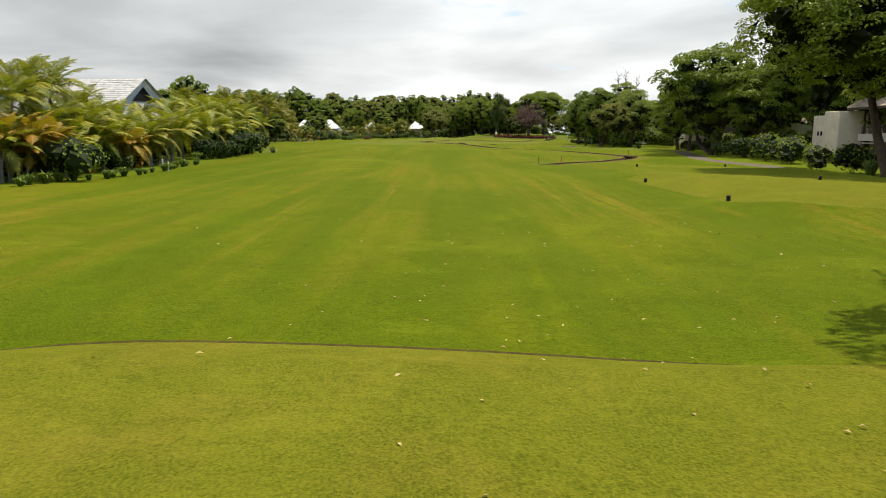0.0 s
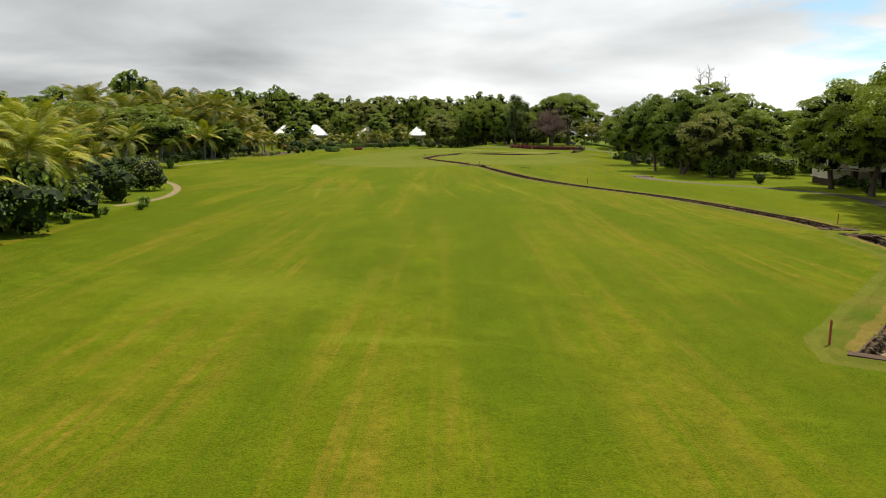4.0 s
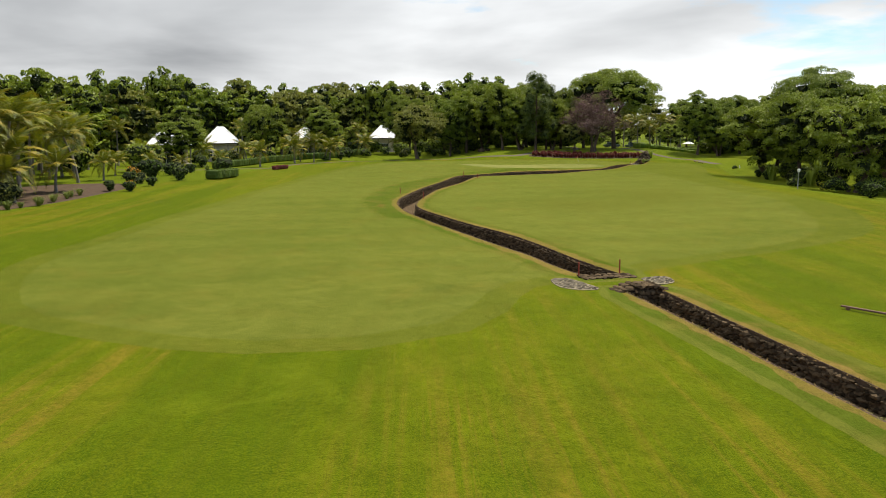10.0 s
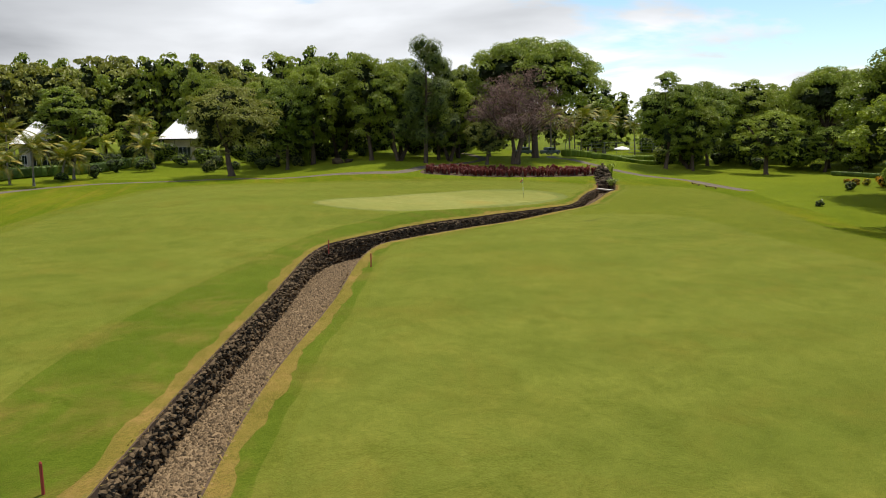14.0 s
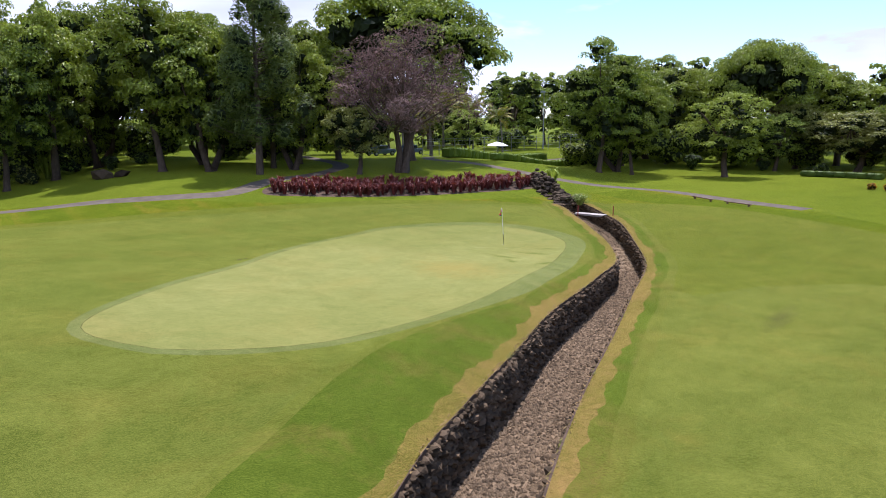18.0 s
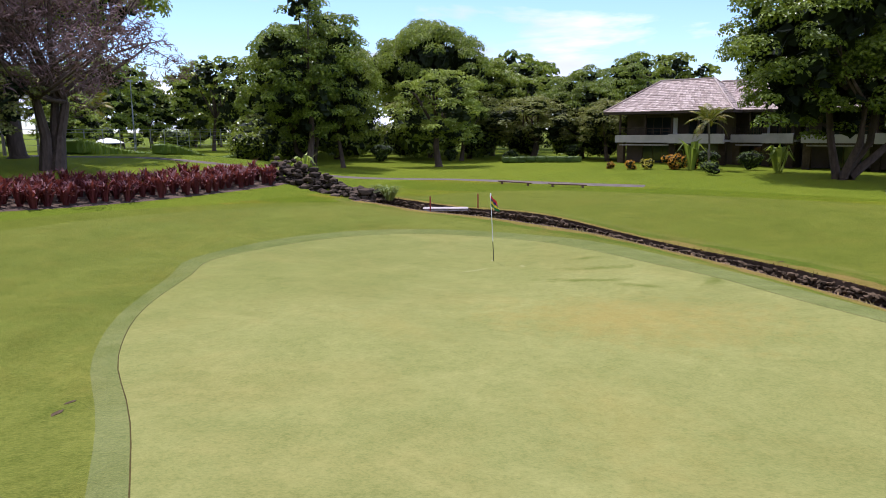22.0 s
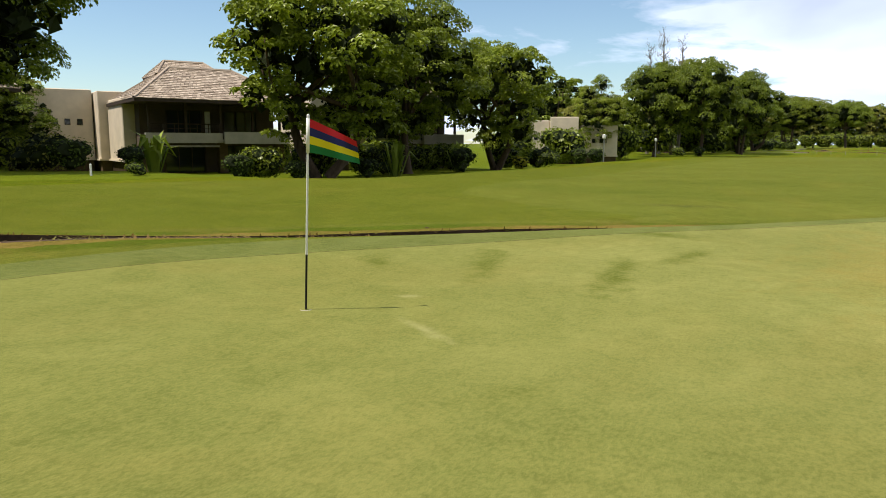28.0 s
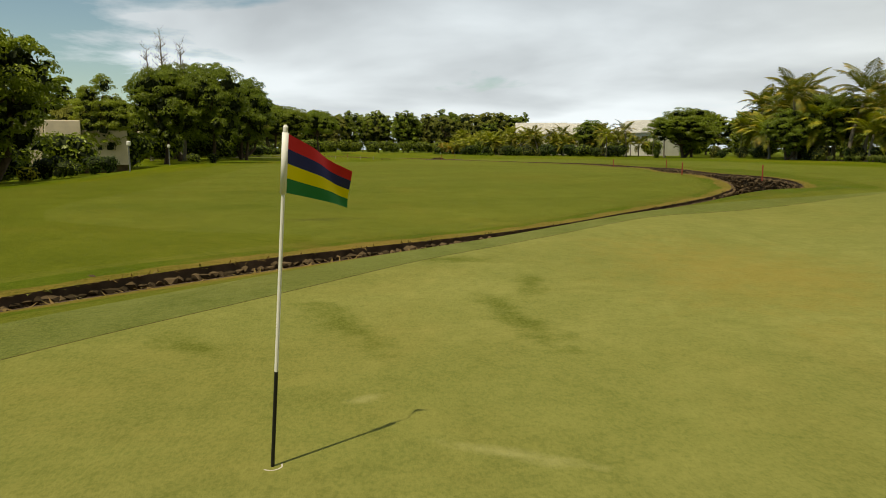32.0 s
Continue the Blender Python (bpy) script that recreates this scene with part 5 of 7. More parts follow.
define("wood_b", lambda: broad_tree("distant woodland tree with an uneven crown", 18, 13, 0.3, 28, M["leaf_mid"], leaf=0.7, dense=2.8, clumps=6, low=0.02, seed=10), 18, 13)
define("wood_c", lambda: broad_tree("distant olive woodland tree", 15, 13, 0.3, 26, M["leaf_olive"], leaf=0.7, dense=2.8, clumps=6, low=0.02, seed=11), 15, 13)
define("casuarina", lambda: casuarina("tall feathery casuarina with fine needles", 18, 7, seed=1), 18, 7)
define("bare", lambda: casuarina("thin bare casuarina top above the other trees", 18, 4.0, seed=2, bare=True), 18, 4.0)
define("dry", lambda: dry_tree("leafless tree with a haze of purple-brown twigs", 12.4, 12.0, seed=1), 12.4, 12.0)
define("palm_a", lambda: palm("coconut palm with arching green fronds", 6.0, 3.4, M["palm"], seed=1), 9.0, 6)
define("palm_b", lambda: palm("leaning coconut palm with drooping fronds", 5.0, 3.6, M["palm"], lean=1.3, seed=2, count=20), 8.0, 6)
define("palm_c", lambda: palm("young coconut palm with wide yellowish fronds", 2.6, 3.0, M["palm"], seed=3, count=16), 5.2, 5.4)
define("palm_ya", lambda: palm("coconut palm with yellowish arching fronds", 6.0, 3.6, M["palm_yellow"], seed=11, count=20), 9.0, 6)
define("palm_yb", lambda: palm("leaning garden palm with long yellow-green fronds", 5.0, 3.7, M["palm_yellow"], lean=1.0, seed=12, count=20), 8.0, 6)
define("palm_yc", lambda: palm("young garden palm with bright yellowish fronds", 2.6, 3.1, M["palm_yellow"], seed=13, count=18), 5.2, 5.4)
define("palm_gold", lambda: palm("clump of golden yellow cane palms", 2.6, 2.2, M["palm_gold"], seed=4, stems=4, count=20, trunk_r=0.06, name="cane_palm"), 4.6, 4.6)
define("bush_dark", lambda: bush("rounded dark green shrub", 2.2, 1.6, M["hedge"], seed=1), 1.6, 2.2)
define("bush_lime", lambda: bush("bright lime green shrub", 2.4, 1.7, M["lime"], seed=2), 1.7, 2.4)
define("bush_orange", lambda: bush("croton shrub with orange leaves", 1.4, 1.1, M["orange"], seed=3, leaf=0.2), 1.1, 1.4)
define("bush_yellow", lambda: bush("croton shrub with yellow leaves", 1.3, 1.0, M["yellow"], seed=4, leaf=0.2), 1.0, 1.3)
define("bush_olive", lambda: bush("loose olive green shrub", 2.6, 1.8, M["leaf_olive"], seed=5), 1.8, 2.6)
define("ti", lambda: blades("dark red ti plant with strap leaves", 0.95, 1.15, M["red"], 60, 6, "ti_plant", 0.055, 0.45), 1.15, 0.95)
define("clump", lambda: blades("pale green ornamental grass clump", 1.6, 1.1, M["tuft"], 120, 7, "grass_clump", 0.025, 0.6), 1.1, 1.6)
define("strap", lambda: blades("green lily clump with strap leaves", 1.2, 0.9, M["strap"], 90, 8, "lily_clump", 0.05, 0.6), 0.9, 1.2)
define("banana", lambda: blades("banana plant with large arching leaves", 3.2, 3.2, M["leaf_light"], 24, 9, "banana_plant", 0.17, 0.7), 3.2, 3.2)

# ---- planting ----
# east side, from the tees to the green
for key, x, y, h, w in (
        ("fig_high", 34.5, 24.5, 15.5, 21), ("rain", 19.6, -16.8, 16, 16), ("mango_c", 44, 70, 12, 12), ("fig", 50, 66, 16, 15), ("mango_b", 52, 52, 14, 12), ("mango_c", 40.5, 76, 15.5, 16), ("mango_a", 44, 98, 12.5, 12), ("rain", 44, 86, 13, 14), ("mango_b", 45.5, 109, 12, 11),
        ("mango_c", 37.0, 138, 13, 11), ("mango_a", 35.5, 147.5, 12.6, 9), ("mango_c", 42, 130, 12, 11), ("olive", 37.5, 126.5, 9.4, 9), ("mango_b", 45, 146, 14.5, 12), ("mango_a", 44, 158, 12.5, 10),
        ("olive", 52, 176, 8, 7),
        ("badam", 50.7, 233.2, 12.6, 11.8), ("mango_a", 50.2, 223.5, 12.4, 11.5), ("fig", 66.2, 248.2, 16, 18), ("badam", 49.5, 209.5, 12, 10), ("mango_b", 56, 216, 12, 9), ("mango_b", 48.5, 181, 10.5, 6.5), ("mango_a", 43.5, 172, 12, 9.5), ("mango_a", 38, 171, 12.3, 9.5),
        ("mango_b", 61.3, 289.5, 14.3, 10), ("mango_c", 68, 293, 13.5, 11), ("mango_a", 65.5, 288.5, 10.5, 8), ("light", 73.8, 282.3, 10, 9.5), ("rain", 92, 290, 16, 16), ("olive", 92, 277, 7.4, 12), ("mango_b", 84, 299, 14.5, 11),
        ("badam", 102, 285, 12.5, 13), ("mango_b", 104, 266, 13, 11), ("rain", 110, 300, 16, 16), ("mango_a", 96, 250, 11, 10), ("mango_c", 88, 242, 11, 9), ("mango_c", 79, 240, 9, 9), ("olive", 83, 245, 8, 8), ("mango_c", 82, 233.5, 7.5, 8), ("olive", 88, 230, 8.5, 9), ("wood_c", 98, 226, 11, 12), ("wood_b", 120, 285, 16, 14), ("wood_a", 112, 262, 14, 14)):
    put(key, x, y, h, w)
for x, y, h in ((44.0, 153.0, 17.6), (46.3, 155.5, 18.4), (48.6, 153.5, 16.8)):
    put("bare", x, y, h)
# behind the green
for key, x, y, h, w in (
        ("olive", -3.5, 299.5, 13.2, 13), ("mango_b", 4, 322, 19, 12), ("badam", 9.5, 312, 16, 12), ("mango_a", 17.9, 304.5, 16, 13), ("badam", 22, 302.4, 14, 11), ("casuarina", 24.8, 296.5, 17.4, 8.5),
        ("casuarina", 28.5, 303, 15.5, 7), ("badam", 29.6, 300, 12.5, 10), ("dry", 37.6, 292.2, 12.6, 14.5), ("olive", 33.4, 293.2, 6.5, 7), ("rain", 46, 305, 19, 22), ("mango_b", 40, 312, 17, 13), ("mango_a", -7, 330, 16, 12),
        ("mango_c", 13, 330, 18, 13), ("mango_a", 27, 325, 17, 14), ("light", 66, 322, 8, 8), ("mango_c", 14, 318, 17, 13), ("mango_c", 24, 312, 16, 12), ("mango_c", 33, 307, 15, 11), ("mango_a", 5, 309, 14, 11)):
    put(key, x, y, h, w)
random.seed(4)
for x, y in ((62, 326), (66, 332), (70, 326), (74, 335), (79, 330), (58, 338), (65, 327), (72, 331), (60, 331)):
    put("palm_a", x, y, random.uniform(9, 12))
for x, y in ((47, 66), (46, 68), (48, 80), (50, 98), (40, 133), (41, 142), (43, 150), (46, 163), (47, 178), (50, 190), (52, 198), (68, 300), (76, 304), (84, 306), (92, 300),
             (98, 292), (70, 296), (100, 274), (98, 258), (96, 262), (0, 318), (6, 316), (13, 319), (20, 320), (27, 312), (31, 310), (-8, 322), (38, 320), (-16, 330), (44, 138), (40, 150), (39, 127), (104, 292), (112, 284), (118, 270),
             (80, 236), (84, 240), (90, 236), (72, 226), (66, 220), (62, 212), (58, 206), (62, 180), (60, 172), (56, 166), (54, 158), (52, 150), (50, 140), (50, 132)):
    put("thicket", x, y, random.uniform(2.8, 4.6))
for x, y, s in ((53, 231, 2.4), (52, 226, 2.2), (54, 221, 2.6), (52.5, 236.5, 2.0), (51, 219, 2.2), (53, 212, 2.4), (50, 206, 2.2)):
    put("thicket", x, y, s)
for x, y in ((4, 330), (10, 328), (18, 332), (24, 330), (30, 322), (35, 316), (44, 324), (50, 338), (-2, 334), (8, 338), (20, 340)):
    put("thicket", x, y, random.uniform(3.6, 5.0))
for x, y in ((-20, -100), (-8, -96), (4, -99), (16, -95), (28, -98), (40, -96), (-32, -97), (-44, -100), (-56, -96), (52, -90), (56, -70), (57, -45), (56, -20), (54, 0), (58, 12), (122, 250), (126, 262), (130, 275), (128, 290), (126, 304),
             (120, 318), (112, 328), (100, 336), (90, 342), (106, 246), (112, 252), (100, 244), (94, 306), (104, 312), (88, 312), (110, 306), (98, 296), (88, 292), (84, 288), (80, 296), (95, 270), (97, 264), (99, 280), (92, 284), (93, 264)):
    put("thicket", x, y, random.uniform(3.6, 5.6))
for key, x, y, h, w in (("wood_b", 134, 268, 17, 15), ("wood_a", 136, 290, 18, 16), ("wood_c", 132, 308, 17, 15), ("wood_a", 124, 324, 18, 16), ("wood_b", 112, 338, 18, 15), ("wood_c", 134, 246, 16, 15), ("wood_a", 124, 236, 16, 15),
                        ("wood_b", 98, 350, 17, 14), ("wood_a", 112, 244, 14, 13), ("badam", 100, 312, 15, 12), ("mango_c", 90, 308, 13, 12), ("mango_a", 76, 300, 14, 11), ("olive", 90, 268, 7.0, 8), ("olive", 92, 285, 8.5, 9),
                        ("light", 86, 284, 7.5, 7), ("mango_c", 97, 272, 11, 10)):
    put(key, x, y, h, w)
# far woods behind the cottages and round the course
for k in range(58):
    x = -95 + k * 2.1 + random.uniform(-2, 2)
    y = 300 + 62 * ease((x + 95) / 95) + random.uniform(-6, 14) + (26 if k % 2 else 0)
    put(random.choice(("wood_a", "wood_b", "wood_c")), x, y, random.uniform(18, 25), random.uniform(12, 17), random.uniform(0, 360))
for k in range(38):
    x, y = -74 - random.uniform(0, 26), 66 + k * 6.4
    put(random.choice(("wood_a", "wood_b")), x, y, random.uniform(17, 22) if y > 215 else random.uniform(10, 13), random.uniform(12, 16), random.uniform(0, 360))
for k in range(26):
    x, y = 30 + k * 6 + random.uniform(-3, 3), 365 + random.uniform(-8, 12)
    put(random.choice(("wood_a", "wood_b", "wood_c")), x, y, random.uniform(13, 18), random.uniform(11, 15), random.uniform(0, 360))
for k in range(44):
    x, y = -88 + k * 3.4 + random.uniform(-3, 3), -98 - random.uniform(0, 34)
    put(random.choice(("wood_a", "wood_b", "wood_c")), x, y, random.uniform(15, 24), random.uniform(13, 18), random.uniform(0, 360))
for k in range(16):
    put(random.choice(("wood_a", "wood_b")), 58 + random.uniform(0, 10), -60 + k * 15, random.uniform(11, 14), random.uniform(10, 14), random.uniform(0, 360))

# west side: gardens with palms
for key, x, y, h in (
        ("palm_yb", -27.7, 24.0, 9.1), ("palm_ya", -26.8, 26.0, 8.9), ("palm_ya", -26.8, 20.0, 7.4), ("palm_gold", -23.0, 14.0, 4.6), ("palm_gold", -23.5, 17.0, 4.4), ("bush_lime", -21.2, 16.0, 2.8),
        ("palm_yc", -25.5, 22.5, 5.8), ("palm_yc", -24.5, 26.0, 6.0), ("palm_ya", -25.4, 30.0, 5.9), ("palm_yc", -26.6, 34.0, 5.9), ("palm_yc", -23.6, 29.5, 5.0), ("palm_yc", -25.9, 38.0, 5.6), ("palm_yc", -22.8, 33.0, 4.8),
        ("palm_yc", -23.6, 40.0, 5.4), ("palm_ya", -28.6, 52.0, 7.0), ("palm_yc", -24.7, 46.0, 6.0), ("palm_yb", -26.6, 56.0, 7.3), ("palm_yc", -23.1, 50.0, 5.8), ("palm_ya", -24.6, 60.0, 7.3), ("palm_yb", -24.0, 64.0, 7.2),
        ("palm_yc", -23.4, 58.0, 5.4), ("palm_yc", -25.1, 70.0, 6.9), ("palm_ya", -30.7, 66.0, 8.1), ("palm_yb", -30.0, 74.0, 8.7), ("palm_ya", -29.3, 34.0, 7.3), ("palm_ya", -33.7, 36.0, 8.3),
        ("palm_a", -31, 37, 5), ("palm_gold", -25.6, 14.5, 4.2), ("palm_gold", -30, 32, 4.5), ("palm_c", -26.1, 35, 4.2),
        ("palm_c", -23.6, 36, 4.9), ("palm_c", -25.6, 44, 4.8), ("palm_a", -29.2, 46, 6.5), ("palm_c", -28.5, 55, 5.2), ("palm_b", -28, 62, 6.2), ("palm_c", -27.2, 68, 5.6), ("palm_a", -31, 72, 7.2),
        ("palm_a", -34.5, 80, 7.4), ("palm_b", -33, 88, 8.2), ("palm_c", -30.5, 80, 5.4), ("palm_a", -38, 93, 8.4), ("palm_c", -36, 98, 5.6), ("palm_b", -42, 105, 8.5), ("palm_a", -46, 112, 9),
        ("palm_a", -50, 122, 9), ("palm_b", -55, 150, 13), ("palm_a", -58, 160, 13), ("palm_c", -53, 164, 6), ("palm_a", -62, 172, 10.5), ("palm_b", -50, 176, 15), ("palm_a", -47, 168, 14.5), ("palm_a", -53, 160, 15.5), ("palm_b", -55, 185, 14.5), ("palm_a", -51.6, 188, 14), ("palm_a", -50.2, 193, 12.2),
        ("palm_b", -54, 199, 14), ("palm_a", -49.8, 203, 13.5), ("palm_c", -46.6, 201, 6.4), ("palm_b", -57, 207, 14.5), ("palm_a", -54, 214, 13), ("palm_c", -47.5, 212, 6.2), ("palm_a", -58, 222, 12),
        ("palm_b", -52, 228, 10.5), ("palm_c", -50.5, 233, 5), ("palm_a", -58, 240, 10.5), ("palm_c", -54, 246, 4.6), ("palm_a", -66, 250, 10), ("palm_c", -49, 250, 4.2), ("palm_c", -46, 254, 4.0),
        ("palm_c", -40.5, 262, 4.0), ("palm_c", -35, 270, 6), ("palm_c", -30.4, 284, 7), ("palm_b", -27.0, 290, 7.4), ("palm_c", -24.5, 300, 6.6), ("palm_c", -25.2, 296.5, 5.6), ("palm_c", -30.5, 293, 5.2), ("palm_c", -41, 285, 6), ("palm_a", -34, 305, 9),
        ("palm_c", -17, 318, 6.6), ("palm_a", -20, 330, 10), ("palm_c", -9, 326, 6)):
    put(key, x, y, h)
random.seed(9)
for k in range(62):
    y = 10 + k * 1.7
    x = -27 - 12 * ease((y - 70) / 40) - random.uniform(1, 15)
    put(random.choice(("palm_a", "palm_yb", "palm_yc", "palm_c")), x, y, random.uniform(3.8, 5.6) if y < 66 else random.uniform(5.0, 7.5))
for k in range(24):
    y = 142 + k * 5
    put(random.choice(("palm_a", "palm_yb", "palm_ya")), -54 - random.uniform(0, 13) - 6 * ease((y - 215) / 20), y, random.uniform(10, 14.5))
for k in range(80):
    y = 12 + k * 1.3
    put(random.choice(("bush_dark", "bush_olive", "bush_lime", "bush_dark")), -26.5 - 10 * ease((y - 75) / 35) - random.uniform(0, 12), y, random.uniform(1.8, 3.0))
for k in range(20):
    y = 55 + k * 10.5
    put("thicket", -40 - 22 * ease((y - 70) / 70) + 14 * ease((y - 225) / 40) - random.uniform(0, 6), y, random.uniform(3.5, 5.5))
for key, x, y, h, w in (
        ("mango_c", -46.6, 136, 9.6, 13), ("mango_a", -53, 128, 9.6, 11), ("mango_c", -44.4, 170, 7.6, 7), ("mango_a", -50, 172, 9.5, 9), ("mango_b", -62, 138, 12, 11), ("mango_a", -44, 96, 8.5, 9), ("olive", -40, 60, 7.5, 8),
        ("mango_c", -66, 200, 12, 11), ("mango_b", -70, 180, 13, 12), ("mango_a", -66, 232, 13, 12), ("mango_b", -52, 275, 12, 11), ("mango_a", -40, 300, 13, 11), ("light", -21, 338, 9, 8), ("mango_b", -28, 318, 13, 11)):
    put(key, x, y, h, w)
for key, x, y, s in (
        ("bush_orange", -26.5, 11, 2.0), ("bush_orange", -28, 18, 2.2), ("bush_lime", -24.6, 19, 1.7), ("bush_lime", -25, 24, 2.0), ("bush_orange", -27.5, 29, 1.7), ("bush_dark", -24, 28, 1.5), ("bush_dark", -23.2, 56, 2.1),
        ("bush_dark", -24.6, 62, 2.2), ("bush_lime", -25.5, 66, 1.6), ("bush_dark", -25.4, 70, 2.2), ("bush_olive", -26.6, 76, 1.9), ("bush_dark", -28.4, 84, 2.0), ("bush_olive", -31.5, 93, 1.8), ("bush_dark", -39, 101, 2.3),
        ("clump", -43.6, 131, 2.2), ("clump", -42.2, 133.5, 2.0), ("bush_olive", -50, 142, 2.2), ("bush_dark", -47, 149, 1.5), ("bush_dark", -41.5, 213, 1.4), ("bush_orange", -40.5, 217, 1.1), ("bush_dark", -39.2, 221, 1.3),
        ("bush_olive", -42, 225, 1.6), ("bush_dark", -38.4, 230, 2.0), ("bush_lime", -40.5, 236, 1.6), ("bush_orange", -48, 238, 1.8), ("bush_dark", -44, 243, 2.2), ("bush_lime", -37, 250, 1.8), ("bush_dark", -35.6, 244, 3.0),
        ("bush_lime", -25, 296, 1.4), ("bush_dark", -22, 301, 2.0), ("bush_lime", -16.5, 312, 2.4), ("bush_dark", -21, 312, 2.2), ("bush_lime", -12, 321, 2.6), ("bush_dark", -6, 316, 2.4), ("bush_dark", 1, 312, 2.0)):
    put(key, x, y, s)
for k in range(22):
    y = 172 + k * 1.7
    put("clump", -47.6 + 5.0 * ease((y - 176) / 24) + random.uniform(-0.7, 0.7), y, random.uniform(0.8, 1.3), group="ornamental grasses by the palms")
for k in range(26):
    y = 4 + k * 1.35
    put("strap", -21.4 + 2.0 * ease((y - 5) / 22) - 0.6 * ease((y - 28) / 10) + random.uniform(-0.5, 0.3), y, random.uniform(0.5, 0.9), group="lily border")
for k in range(12):
    put("strap", -22.0 - random.uniform(0, 1.5) - 0.04 * k, 44 + 3.2 * k + random.uniform(-1, 1), random.uniform(0.7, 1.2), group="lily border")
for key, x, y, s in (
        ("palm_yb", -66.1, 263.7, 11.6), ("palm_a", -67.6, 282.0, 11.2), ("palm_yc", -62.0, 279.5, 6.0), ("palm_yb", -55.8, 293.7, 10.5), ("bush_lime", -52.6, 290.0, 3.5), ("palm_a", -46.6, 306.8, 11.0), ("palm_yc", -42.1, 318.4, 9.0),
        ("palm_yb", -28.8, 325.0, 8.6), ("palm_yc", -25.9, 334.1, 6.6), ("bush_lime", -21.3, 331.1, 4.0), ("bush_dark", -18.5, 345.1, 3.4), ("bush_dark", -43.9, 234.5, 3.1), ("bush_dark", -43.6, 225.0, 1.8), ("bush_dark", -38.9, 212.6, 1.3),
        ("bush_olive", -44.9, 249.5, 2.1), ("bush_dark", -49.1, 242.9, 2.2), ("bush_dark", -43.5, 252.4, 1.7), ("clump", -42.6, 259.6, 1.2), ("palm_yc", -54.0, 264.7, 4.2), ("bush_lime", -47.2, 286.9, 3.2), ("bush_olive", -45.2, 290.6, 3.0),
        ("bush_lime", -35.4, 312.2, 3.0), ("bush_dark", -31.3, 321.9, 2.5), ("bush_dark", -41.2, 303.1, 3.0), ("bush_lime", -50, 280, 2.6), ("bush_dark", -46.5, 270, 2.4), ("bush_olive", -52, 272, 2.6), ("palm_yc", -48, 275, 6.4),
        ("bush_lime", -38, 296, 2.4), ("bush_dark", -40, 292, 2.2), ("bush_olive", -29, 314, 2.6), ("bush_lime", -25, 321, 2.6), ("palm_yc", -37, 306, 7.0), ("palm_yc", -31, 317, 6.4), ("bush_dark", -23, 322, 2.4), ("bush_dark", -54, 256, 2.6)):
    put(key, x, y, s)
for key, x, y, s in (
        ("bush_dark", -22.9, 46.6, 2.2), ("bush_dark", -22.5, 48.1, 2.0), ("bush_dark", -22.3, 50.2, 1.9), ("bush_dark", -22.0, 52.5, 2.0), ("bush_dark", -22.4, 57.0, 2.8), ("bush_dark", -22.7, 61.7, 2.9), ("bush_lime", -24.1, 70.0, 2.6), ("bush_dark", -26.7, 81.3, 2.8), ("bush_olive", -28.9, 92.5, 3.0), ("thicket", -25.4, 64.4, 4.2), ("thicket", -27.1, 56.3, 3.6), ("thicket", -26.3, 60.1, 3.8)):
    put(key, x, y, min(s, 5.0))
random.seed(15)
for k in range(26):
    y = 7 + k * 1.15
    put(("bush_lime", "palm_gold", "bush_dark", "bush_orange", "bush_lime", "palm_yc")[k % 6], -22.6 - random.uniform(0, 2.4), y, (1.6, 3.2, 1.5, 1.5, 2.1, 4.2)[k % 6] * random.uniform(0.85, 1.15))
# undergrowth that closes the woods behind the tees, and low palms in the west garden
for k in range(26):
    put("thicket", -92 + k * 6 + random.uniform(-2, 2), -92 - random.uniform(0, 5), random.uniform(4.5, 6.5))
for k in range(26):
    put("thicket", 57 + random.uniform(0, 5), -62 + k * 8.4, random.uniform(3.8, 5.4))
for k in range(18):
    put(("palm_a", "palm_yc", "palm_c")[k % 3], -46.5 - random.uniform(0, 8), 150 + k * 3.2, random.uniform(6.5, 10.5))
    put(("bush_dark", "bush_olive")[k % 2], -46.0 - random.uniform(0, 4), 151 + k * 3.2, random.uniform(1.6, 2.6))
for k in range(10):
    put(("palm_yb", "palm_yc", "palm_a")[k % 3], -31 - k * 3.4, 76 + random.uniform(0, 8), random.uniform(6.0, 8.5))
# clipped hedges in front of the cottages
hedge("long clipped green hedge in front of the cottages", [(-42.3, 264.5), (-38, 281.2), (-33, 300)], 1.5, 1.5, M["hedge"], 1)
hedge("clipped green hedge beside the path", [(-32.4, 302), (-23.6, 313.1), (-16.9, 330.8)], 1.6, 1.6, M["hedge"], 2)
hedge("thick clipped hedge on the lawn", [(-34.2, 232.5), (-33.0, 238.5)], 2.4, 1.5, M["hedge"], 3)
hedge("low clipped hedge block", [(-29.8, 258), (-28.6, 261.5)], 1.0, 0.8, M["red"], 4)
hedge("low clipped hedge on the garden lawn", [(82, 277.5), (83.6, 270.5)], 1.2, 0.7, M["hedge"], 5)
hedge("bright hedge of mixed shrubs below the fence", [(52, 306), (62, 311), (74, 314)], 1.6, 1.3, M["lime"], 6)
hedge("low lime hedge along the garden path", [(54, 299), (66, 303), (80, 307)], 1.2, 0.9, M["lime"], 8)
for key, x, y, s in (("bush_lime", -3, 311, 1.8), ("bush_lime", 3, 315, 2.2), ("bush_olive", 7, 312, 1.8), ("bush_lime", 11, 316, 2.0), ("bush_dark", 14.5, 312, 1.6), ("banana", 9, 314.5, 3.4), ("bush_lime", 18, 314, 1.6), ("bush_olive", -7, 308, 2.0)):
    put(key, x, y, s)

